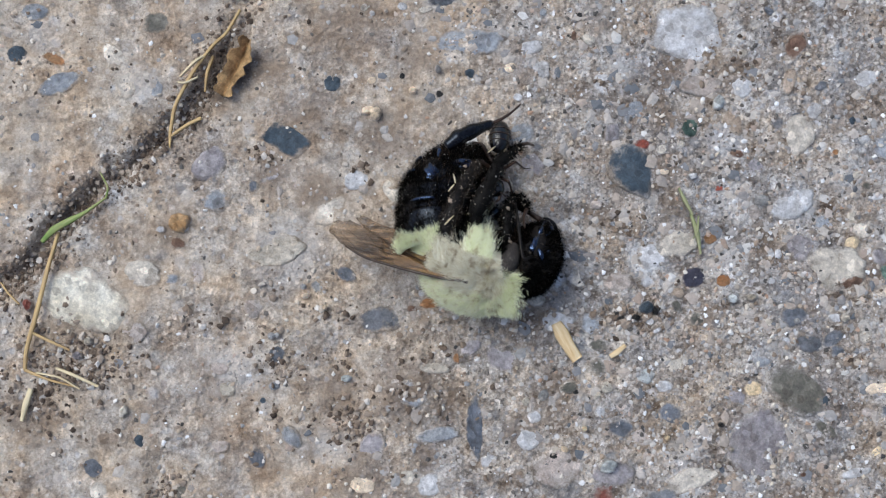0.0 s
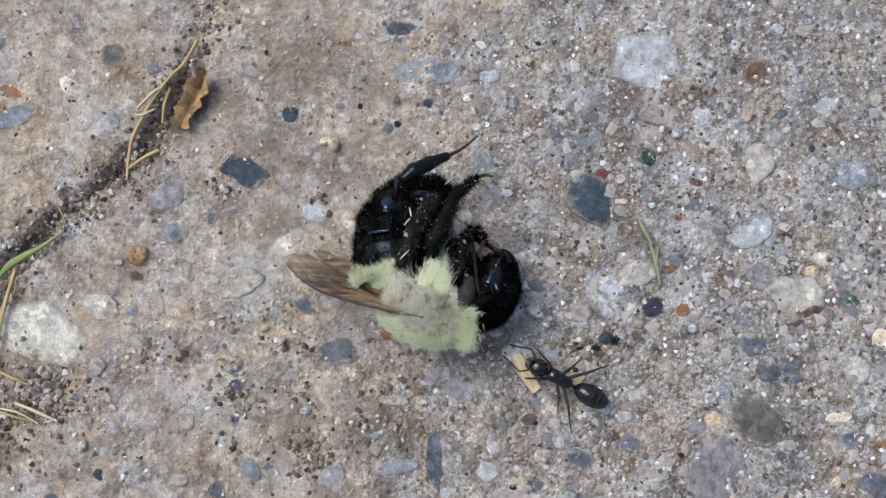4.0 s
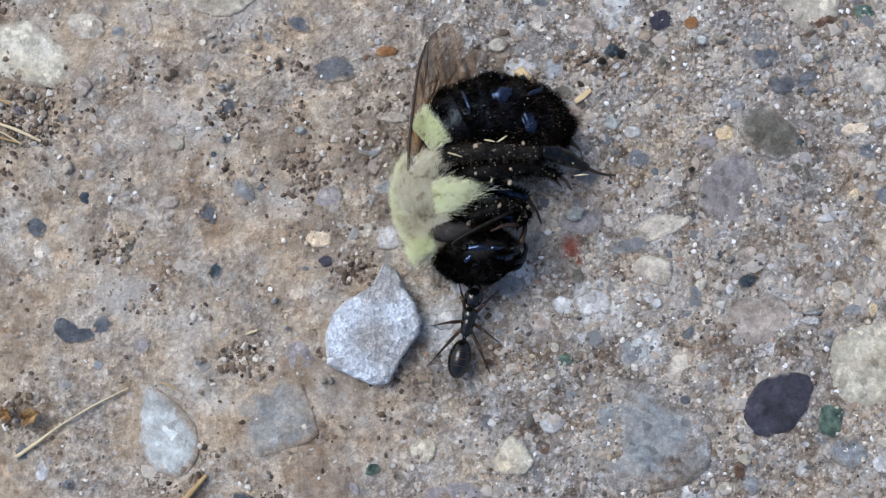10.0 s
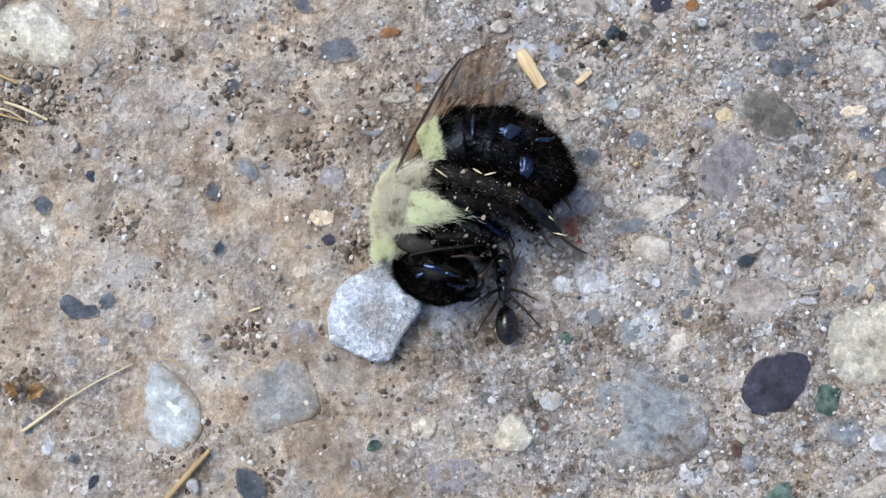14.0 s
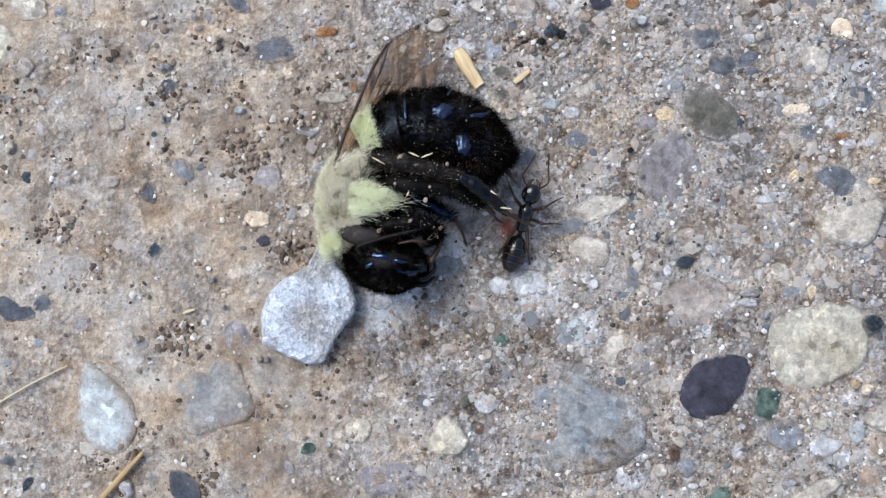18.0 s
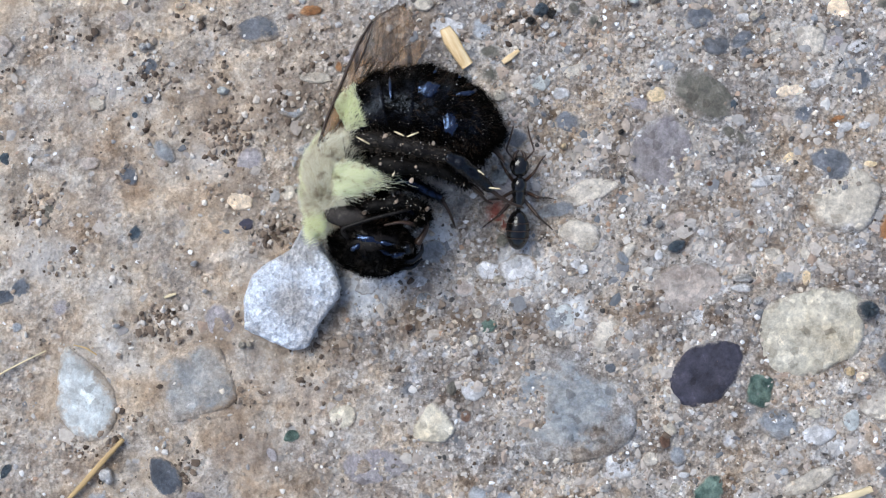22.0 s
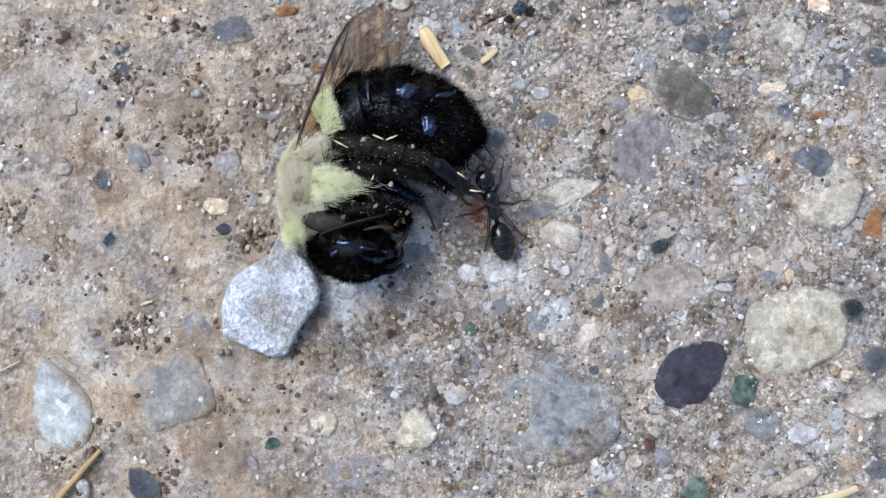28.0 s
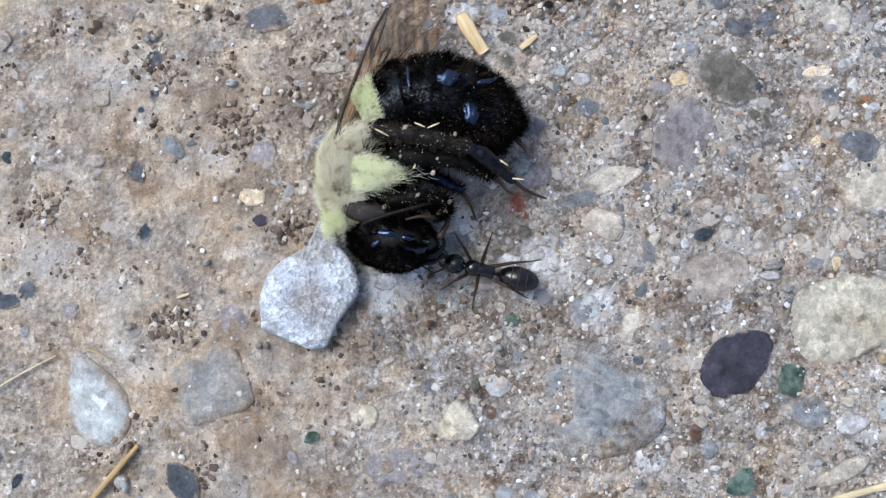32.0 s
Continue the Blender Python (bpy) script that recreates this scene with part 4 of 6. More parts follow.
stone(22.34, -9.23, 0.55, 0.83, 20, "cream")
stone(19.06, -9.30, 1.16, 0.66, 25, "pink")
stone(21.73, -15.73, 0.50, 0.50, 0, "pale_slate")
stone(14.83, 4.75, 0.44, 0.33, 0, "white")
stone(16.31, 2.17, 0.44, 0.61, 10, "cream")
stone(23.73, 4.46, 0.50, 0.33, 0, "white")
stone(18.32, -0.82, 0.33, 0.28, 0, "brown")
stone(16.67, -0.10, 0.33, 0.33, 0, "white")
stone(13.70, -3.14, 0.33, 0.28, 0, "black", rise=0.3)
stone(14.23, -4.41, 0.33, 0.28, 30, "chalk", rise=0.3)
stone(13.52, -5.23, 0.36, 0.33, 0, "chalk", rise=0.3)
stone(19.79, -7.66, 0.39, 0.33, 0, "brown")
stone(20.69, -4.76, 0.28, 0.25, 0, "white", rise=0.3)
stone(17.92, -5.70, 0.39, 0.33, 0, "brown")
stone(10.86, 11.34, 0.76, 0.70, 0, "cream")
stone(11.90, 11.62, 0.53, 0.53, 0, "cream")
stone(13.44, 10.94, 0.35, 0.35, 0, "white", rise=0.3)
stone(12.44, 9.89, 0.58, 0.41, 0, "white", rise=0.3)
stone(10.98, 10.15, 0.64, 0.35, 0, "peach")
stone(19.02, 13.46, 0.88, 1.23, -20, "white")
stone(23.07, 11.62, 2.10, 2.39, -30, "pale_slate")
stone(21.24, 10.01, 0.64, 0.47, 30, "cream")
stone(22.22, 8.82, 1.11, 0.44, 0, "white")
stone(23.52, 8.36, 1.23, 1.52, 0, "cream")
stone(23.01, 6.75, 1.11, 0.99, 0, "cream")
stone(21.06, 12.92, 0.44, 0.53, 0, "dkblue")
stone(20.11, 11.21, 0.47, 0.41, 0, "orange")
stone(12.52, 2.36, 0.99, 0.99, 0, "olive")
stone(10.11, 2.24, 0.58, 0.53, 0, "white")
stone(16.56, 5.80, 0.41, 0.64, 0, "white")
stone(17.75, 2.24, 0.35, 0.35, 0, "white", rise=0.3)
stone(22.49, -2.38, 1.23, 1.05, 0, "slate")
stone(15.94, 0.15, 1.23, 0.70, 0, "pale_slate")
stone(10.91, -3.81, 0.38, 0.35, 0, "yellow", rise=0.3)
stone(0.73, 0.91, 1.46, 0.88, 20, "mauve")
stone(6.20, -1.46, 0.35, 0.29, 0, "black")
stone(4.01, -2.73, 0.88, 0.76, 0, "white")
stone(7.48, -2.48, 0.58, 0.76, 0, "white")
stone(-7.99, 3.58, 0.53, 0.35, 20, "peach", rise=0.3)
stone(-9.74, 1.48, 0.53, 0.41, 0, "white", rise=0.3)
stone(-10.17, -1.89, 0.41, 0.44, 0, "dkblue")
stone(-12.50, -0.22, 1.34, 0.76, -15, "pink")
stone(-18.27, -3.89, 1.52, 0.76, 0, "tan")
stone(-4.73, 13.48, 0.79, 0.47, 15, "peach", rise=0.3)
stone(-2.36, 14.56, 0.44, 0.44, 0, "peach", rise=0.3)
stone(-0.83, 19.61, 2.16, 0.93, 5, "slate")
stone(-2.91, 19.18, 0.58, 0.53, 0, "white")
stone(-5.00, 19.12, 0.50, 0.50, 0, "cream")
stone(-4.55, 18.81, 0.38, 0.38, 0, "white")
stone(-1.72, 19.01, 0.93, 0.41, 10, "cream")
stone(3.26, 14.18, 0.67, 0.53, -20, "white")
stone(4.59, 14.05, 0.41, 0.32, 0, "cream", rise=0.3)
stone(2.84, 15.78, 0.76, 0.64, 0, "peach")
stone(6.28, 17.54, 0.35, 0.64, 0, "brown")
stone(6.60, 18.68, 0.32, 0.29, 0, "black")
stone(6.86, 17.08, 0.29, 0.26, 0, "black")


# ---- unsorted small stones between them ----
def scatter_stones(count):
    shared = [stone_mesh(1, 1, R.choice((0, 0, 4, 5)), 0.16, 12, 500 + k, 0.16) for k in range(14)]
    kinds = ["pale_slate"] * 3 + ["white"] * 2 + ["cream"] * 6 + ["chalk"] * 3 + ["grey"] * 3 + ["tan"] * 3 + ["pink"] * 3 + ["slate"] * 3 + ["mauve"] * 2 + ["olive"] * 3 + ["dkblue"]
    sets = {}
    for _ in range(count):
        x, y = R.uniform(-22, 27), R.uniform(-21, 19)
        if R.random() > 0.12 + 0.88 * min(1, max(0, (x + 4) / 12)):
            x = R.uniform(4, 27)
        if joint_far(x, y) < 1.4 or any(math.hypot(x - a, y - c) < r + 0.2 for a, c, r in TAKEN if r > 0.25):
            continue
        c, k = R.choice(kinds), R.randrange(len(shared))
        if (c, k) not in sets:
            sets[c, k] = shared[k].copy()
        me = sets[c, k]
        s = R.uniform(0.35, 1.0) ** 1.8 * 0.95 + 0.25
        ob = part("stone", me, ROCK[c], ground)
        ob.matrix_basis = pose(x * MM, y * MM, (float(ground_z(x, y)) - 0.02) * MM, 0, 0, R.uniform(0, 360)) @ Matrix.Diagonal((s, s * R.uniform(0.55, 1), min(1.0, s), 1))


def broad_stones(count):
    """Larger stones that barely show through the cement."""
    kinds = ["cream"] * 3 + ["pink"] * 4 + ["tan"] * 4 + ["mauve"] * 3 + ["pale_slate"] * 3 + ["olive"] * 2 + ["white"] * 2 + ["grey"] * 2
    made = 0
    while made < count:
        x, y, s = R.uniform(-22, 27), R.uniform(-21, 19), R.uniform(0.9, 2.3)
        made += 1
        if x < 2 and R.random() < 0.8:
            continue
        if joint_far(x, y) < 2.0 or any(math.hypot(x - a, y - c) < 0.75 * (r + s / 2) for a, c, r in TAKEN):
            continue
        stone(x, y, s, s * R.uniform(0.55, 0.95), R.uniform(0, 360), R.choice(kinds), R.choice((0, 0, 0, 5)), 0.05, 0.14)


broad_stones(260)
scatter_stones(130)

ICO = None


def ico():
    global ICO
    if ICO is None:
        bm = bmesh.new()
        bmesh.ops.create_icosphere(bm, subdivisions=1, radius=1)
        bm.verts.ensure_lookup_table()
        ICO = np.array([v.co[:] for v in bm.verts]), np.array([[v.index for v in f.verts] for f in bm.faces])
        bm.free()
    return ICO


def grains(name, xy, size, flat, mat, lift, label, seed, smooth=False):
    """Loose or half-sunk grains in one mesh."""
    rng = np.random.default_rng(seed)
    v0, f0 = ico()
    n = len(xy)
    jit = 1 + rng.uniform(-0.42, 0.42, (n, len(v0), 1))
    v = v0[None] * jit * np.stack([size, size * rng.uniform(0.6, 1, n), size * flat], -1)[:, None]
    a = rng.uniform(0, 6.28, n)
    c, s = np.cos(a)[:, None], np.sin(a)[:, None]
    v = np.stack([v[..., 0] * c - v[..., 1] * s, v[..., 0] * s + v[..., 1] * c, v[..., 2]], -1)
    base = np.stack([xy[:, 0], xy[:, 1], ground_z(xy[:, 0], xy[:, 1]) + lift * size], -1)
    v = (v + base[:, None]).reshape(-1, 3) * MM
    f = (f0[None] + (np.arange(n) * len(v0))[:, None, None]).reshape(-1, 3).tolist()
    ob = part(name, solid(v, f, smooth), mat)
    return tagged(ob, label, name, kind="stuff")


def sand_field():
    rng = np.random.default_rng(3)
    x, y = rng.uniform(-25, 29, 90000), rng.uniform(-24, 21, 90000)
    side = np.clip((x + 3 + 7 * value_noise(x / 6, y / 6, 10)) / 13, 0.0, 1)
    dense = 0.05 + 0.62 * side + 0.8 * np.clip(value_noise(x / 2.6, y / 2.6, 11) - 0.08, 0, 1)
    keep = (rng.random(90000) < dense * 0.75) & (joint_far(x, y) > 1.0)
    xy = np.stack([x, y], -1)[keep]
    size = 0.035 + 0.13 * rng.random(len(xy)) ** 3.0
    grains("sand", xy, size, 0.5, SAND, 0.0, "fine mixed sand grains bedded in the cement", 4)
    # coarser bits worn level with the cement
    x, y = rng.uniform(-25, 29, 11000), rng.uniform(-24, 21, 11000)
    side = np.clip((x + 3 + 7 * value_noise(x / 6, y / 6, 10)) / 13, 0.0, 1)
    keep = (rng.random(11000) < 0.04 + 0.30 * side) & (joint_far(x, y) > 1.2)
    xy = np.stack([x, y], -1)[keep]
    size = 0.12 + 0.32 * rng.random(len(xy)) ** 2.2
    grains("grit", xy, size, 0.3, GRIT, -0.1, "coarse coloured grit worn level with the cement", 8)
    # loose grains on top, gathered in drifts
    x, y = rng.uniform(-25, 29, 30000), rng.uniform(-24, 21, 30000)
    keep = (rng.random(30000) < 0.05 + 0.5 * np.clip(value_noise(x / 2.1, y / 2.1, 14) - 0.02, 0, 1)) & (joint_far(x, y) > 0.8)
    xy = np.stack([x, y], -1)[keep]
    size = 0.035 + 0.13 * rng.random(len(xy)) ** 2.4
    grains("loose_sand", xy, size, 0.75, LOOSE, 0.45, "loose pale and tan sand grains lying on the slab", 9)


HOLLOWS = []


def hollow(x, y, spread, count):
    HOLLOWS.append((x, y, spread, count))


hollow(-13.6, 2.4, 0.7, 60)
hollow(-9.5, 1.5, 0.6, 50)
hollow(-6.4, 0.3, 0.6, 40)
hollow(-9.2, -2.6, 0.6, 40)
hollow(-6.0, -2.8, 0.7, 60)
hollow(-15.1, -6.5, 0.8, 90)
hollow(-8.7, -12.1, 0.6, 60)
hollow(-10.4, -4.7, 0.5, 30)
hollow(-2.8, -7.6, 0.7, 50)
hollow(-12.6, -18.3, 0.4, 30)
hollow(-4.7, -15.7, 0.5, 30)
hollow(-6.8, 2.6, 0.6, 40)
hollow(-5.6, -4.1, 0.6, 40)
hollow(-10.7, -9.7, 0.4, 20)
hollow(-13.2, -8.7, 0.3, 15)
hollow(-9.8, 4.0, 0.4, 20)
hollow(-1.8, -15.1, 0.4, 25)
hollow(-8.8, -12.3, 0.8, 40)
hollow(-14.3, -9.4, 0.3, 15)
hollow(14.4, -11.2, 0.5, 40)
hollow(20.7, 0.3, 0.5, 30)
hollow(-19.3, 0.1, 1.2, 420)
hollow(-21.3, 0.1, 1.5, 300)
hollow(-22.2, -2.2, 1.2, 160)
hollow(-15.3, -2.8, 0.3, 20)
hollow(-10.5, 11.1, 0.4, 40)
hollow(-9.1, -0.4, 0.6, 40)
hollow(-5.7, -2.9, 0.5, 60)
hollow(-3.5, -1.6, 1.2, 80)
hollow(-5.1, 10.3, 0.4, 30)
hollow(8.6, 2.4, 0.5, 110)
hollow(10.3, 2.6, 0.5, 90)
hollow(9.0, 7.3, 0.8, 60)
hollow(14.5, 15.5, 0.9, 50)
hollow(-22.3, -19.7, 0.6, 140)
hollow(-20.2, -14.6, 0.7, 110)
hollow(-10.6, -17.0, 0.6, 60)
hollow(-9.0, -12.0, 0.7, 60)
hollow(-15.2, -6.5, 0.6, 60)
hollow(-9.5, 0.2, 0.7, 60)
hollow(-5.8, -3.1, 0.7, 70)
hollow(-7.7, -19.2, 0.6, 40)
hollow(4.5, -12.7, 1.1, 80)
hollow(-0.6, -13.5, 0.6, 60)
hollow(-3.3, -8.1, 0.7, 60)
hollow(-12.4, -7.8, 0.3, 20)
hollow(15.2, -17.4, 0.5, 30)
hollow(8.4, -12.9, 0.8, 40)
hollow(-1.2, 0.7, 0.9, 80)
hollow(3.9, 2.5, 0.9, 60)


def soil_crumbs():
    rng = np.random.default_rng(5)
    xs, ys = [], []
    for (ax, ay), (bx, by) in zip(JOINT, JOINT[1:]):
        n = int((120 if ay < 19 else 45) * math.hypot(bx - ax, by - ay))
        s = rng.random(n)
        xs.append(ax + (bx - ax) * s + rng.normal(0, 0.62, n))
        ys.append(ay + (by - ay) * s + rng.normal(0, 0.62, n))
    # crumbs lodged in hollows of the slab
    big = [np.ones(len(v)) for v in xs]
    for cx, cy, spread, n in HOLLOWS:
        n = int(n * 1.1)
        big.append(np.full(n, 1.15))
        xs.append(rng.normal(cx, spread, n))
        ys.append(rng.normal(cy, spread * 0.7, n))
    x, y = rng.uniform(-24, 27, 7000), rng.uniform(-22, 19, 7000)
    k = value_noise(x / 1.7, y / 1.7, 12) > 0.38
    xs.append(x[k])
    ys.append(y[k])
    x, y = rng.uniform(-24, 27, 16000), rng.uniform(-22, 19, 16000)
    k = rng.random(16000) < 0.09 + 0.6 * np.clip(value_noise(x / 3.1, y / 3.1, 13), 0, 1)
    xs.append(x[k])
    ys.append(y[k])
    xy = np.stack([np.concatenate(xs), np.concatenate(ys)], -1)
    size = 0.028 + 0.17 * rng.random(len(xy)) ** 3.2
    big = np.concatenate(big)
    size[:len(big)] *= big
    size[-int(k.sum()):] *= 0.75
    grains("soil", xy, size, 0.75, SOIL, 0.3, "dark brown soil crumbs in the joint and hollows", 6)


sand_field()
soil_crumbs()


# ---- plant litter and chips ----
def ribbon(points, widths, thick, fold=0.0, sub=6):
    """A blade or sliver along a smooth line: an arched cross-section with two edges and a thickness."""
    pts = np.array(points, float)
    t = np.linspace(0, len(pts) - 1, sub * (len(pts) - 1) + 1)
    line = np.stack([np.interp(t, np.arange(len(pts)), pts[:, k]) for k in range(3)], -1)
    for _ in range(3):
        line[1:-1] = (line[:-2] + 2 * line[1:-1] + line[2:]) / 4
    w = np.interp(t, np.arange(len(pts)), widths)
    way = np.gradient(line, axis=0)
    way /= np.linalg.norm(way, axis=1, keepdims=True) + 1e-9
    side = np.cross((0, 0, 1), way)
    side /= np.linalg.norm(side, axis=1, keepdims=True) + 1e-9
    up = np.cross(way, side)
    shape = ((-1, -0.4 * thick), (-0.8, fold), (0, 1.0 * fold - 0.15 * thick), (0.8, fold), (1, -0.4 * thick), (0.8, fold - thick), (0, fold - 1.2 * thick), (-0.8, fold - thick))
    verts = [line + side * (w * s / 2)[:, None] + up * h for s, h in shape]
    verts = np.stack(verts, 1).reshape(-1, 3) * MM
    n, faces = len(shape), []
    for q in range(len(line) - 1):
        for k in range(n):
            a, b = q * n + k, q * n + (k + 1) % n
            faces.append((a, b, b + n, a + n))
    faces.append(tuple(range(n)))
    faces.append(tuple(range(len(verts) - 1, len(verts) - 1 - n, -1)))
    return solid(verts, faces)


def litter(name, points, widths, mat, label, category, thick=0.12, lift=0.12, fold=0.1):
    pts = [(x, y, float(ground_z(x, y)) * 0.6 + lift + (p[2] if len(p) > 2 else 0)) for p in points for x, y in (p[:2],)]
    cx, cy = pts[0][0], pts[0][1]
    turn = math.atan2(pts[-1][1] - cy, pts[-1][0] - cx)
    c, s = math.cos(turn), math.sin(turn)
    near = [((x - cx) * c + (y - cy) * s, (y - cy) * c - (x - cx) * s, z) for x, y, z in pts]
    ob = part(name, ribbon(near, widths, thick, fold), mat)
    ob.matrix_basis = pose(cx * MM, cy * MM, 0, 0, 0, math.degrees(turn))
    return tagged(ob, label, category, {"straw": "dry straws", "wood_chip": "wood chips", "weed": "grass blades"}[name])


litter("straw", [(-13.24, 16.52, 0.50), (-13.84, 16.09, 0.60), (-14.74, 15.23, 0.40)], [0.09, 0.15, 0.09], PALE_STRAW, "bleached straw splinter lying in the joint", "straw")
litter("straw", [(-13.06, 16.46, 0.40), (-13.41, 15.53, 0.50), (-13.51, 14.54, 0.30)], [0.15, 0.18, 0.09], STRAW, "short torn straw beside a dead leaf", "straw")
litter("straw", [(-13.83, 15.22, 0.50), (-14.43, 14.85, 0.50), (-14.85, 14.92, 0.40)], [0.09, 0.12, 0.06], PALE_STRAW, "thin straw splinter lying in the joint", "straw")
litter("straw", [(-21.92, -0.45, 0.30), (-20.58, -0.68, 0.50), (-19.64, -1.29, 0.30)], [0.11, 0.11, 0.08], PALE_STRAW, "thin pale stalk lying over dark soil", "straw")
litter("straw", [(-11.67, 19.00, 0.10), (-12.35, 17.63, 0.50), (-13.01, 16.95, 0.60), (-14.05, 15.53, 0.50), (-15.01, 13.69, 0.40), (-15.35, 12.31, 0.20), (-15.27, 11.48, 0.10)], [0.14, 0.16, 0.16, 0.18, 0.19, 0.18, 0.10], STRAW, "dry golden grass stem lying in the joint", "straw")
litter("straw", [(-13.64, 13.07, 0.20), (-14.45, 12.70, 0.30), (-15.28, 12.09, 0.20)], [0.19, 0.18, 0.14], STRAW, "short broken golden grass stem in the joint", "straw")
litter("straw", [(-21.12, 6.94, 0.50), (-21.43, 5.05, 0.60), (-22.01, 2.51, 0.50), (-22.49, 0.73, 0.40), (-22.57, -0.30, 0.30)], [0.16, 0.21, 0.24, 0.21, 0.18], STRAW, "long dry golden grass blade lying across the joint", "straw")
litter("straw", [(-22.57, -0.30, 0.30), (-21.31, -0.80, 0.40), (-19.81, -1.19, 0.20)], [0.18, 0.14, 0.10], STRAW, "thin dry stalk over dark soil", "straw")
litter("straw", [(-22.16, 1.62, 0.40), (-21.22, 1.18, 0.40), (-20.22, 0.73, 0.30)], [0.16, 0.16, 0.12], STRAW, "short orange-brown straw on dark soil", "straw")
litter("straw", [(-20.88, -0.21, 0.40), (-19.83, -0.60, 0.50), (-18.68, -1.16, 0.30)], [0.14, 0.18, 0.14], PALE_STRAW, "pale bleached straw on dark soil", "straw")
litter("straw", [(-22.24, -1.28, 0.20), (-22.46, -2.07, 0.30), (-22.67, -2.95, 0.20)], [0.28, 0.35, 0.18], PALE_STRAW, "pale greenish split straw piece", "straw")
litter("weed", [(-21.95, 6.46, 0.60), (-21.31, 7.07, 0.80), (-20.51, 7.55, 0.70), (-19.62, 7.97, 0.50), (-18.52, 8.75, 0.30)], [0.24, 0.39, 0.36, 0.18, 0.09], GREEN_LEAF, "small green grass blade growing from the joint", "grass", thick=0.05)
litter("weed", [(-18.52, 8.75, 0.30), (-18.36, 9.27, 0.50), (-18.86, 10.09, 0.40)], [0.09, 0.09, 0.06], GREEN_LEAF, "thin pale grass tip in the joint", "grass", thick=0.05)
litter("weed", [(11.69, 9.25, 0.15), (11.97, 8.60, 0.25), (12.41, 7.83, 0.15)], [0.10, 0.24, 0.12], WITHERED, "short withered green blade on the concrete", "grass", thick=0.06)
litter("weed", [(12.30, 7.89, 0.15), (12.62, 6.88, 0.25), (12.82, 5.77, 0.10)], [0.14, 0.30, 0.10], WITHERED, "torn withered green blade on the concrete", "grass", thick=0.06)
litter("weed", [(12.70, 7.76, 0.20), (12.62, 6.88, 0.30), (12.44, 6.59, 0.15)], [0.08, 0.14, 0.06], WITHERED, "thin shred of a withered blade", "grass", thick=0.05)
litter("wood_chip", [(5.19, 2.15), (5.47, 1.57, 0.10), (5.86, 0.88, 0.10), (6.30, 0.24)], [0.56, 0.79, 0.67, 0.62], WOOD, "flat yellow wood chip lying on the concrete", "wood chip", thick=0.16, lift=0.2, fold=0.03)
litter("wood_chip", [(8.00, 0.39), (8.34, 0.61, 0.10), (8.80, 0.98)], [0.25, 0.31, 0.20], WOOD, "small thin wood sliver on the concrete", "wood chip", fold=0.02)
litter("straw", [(-12.96, -20.50, 0.10), (-12.30, -19.83, 0.20), (-11.34, -18.74, 0.20), (-10.42, -17.71, 0.10)], [0.19, 0.25, 0.25, 0.21], STRAW, "short golden straw piece lying on the concrete", "straw", thick=0.3, lift=0.3)
litter("straw", [(-19.78, -16.73, 0.05), (-18.73, -16.02, 0.10), (-17.63, -15.21, 0.10), (-15.96, -14.26, 0.10), (-14.29, -13.45, 0.10)], [0.21, 0.17, 0.08, 0.08, 0.06], PALE_STRAW, "thin pale grass thread on the concrete", "straw", thick=0.05)
litter("straw", [(23.00, -20.78, 0.10), (23.94, -20.59, 0.20), (24.93, -20.24, 0.20)], [0.20, 0.40, 0.28], PALE_STRAW, "split bleached straw end on the concrete", "straw", thick=0.25, lift=0.3)
litter("straw", [(21.41, -21.16, 0.10), (22.47, -20.92, 0.20), (23.27, -20.73, 0.20)], [0.20, 0.32, 0.28], PALE_STRAW, "bleached straw lying on the concrete", "straw", thick=0.25, lift=0.3)
litter("straw", [(-12.89, -13.19, 0.20), (-12.28, -13.33, 0.20), (-11.77, -13.68, 0.10)], [0.06, 0.08, 0.06], STRAW, "tiny curled golden thread", "straw", thick=0.05)
litter("wood_chip", [(-8.55, -10.95), (-8.30, -10.84), (-7.99, -10.76)], [0.11, 0.17, 0.11], PALE_STRAW, "tiny pale wooden splinter on the concrete", "wood chip")
litter("straw", [(-24.16, 4.30, 0.30), (-23.69, 3.71, 0.40), (-22.92, 3.11, 0.30)], [0.09, 0.10, 0.07], STRAW, "thin brown stalk in the joint", "straw")


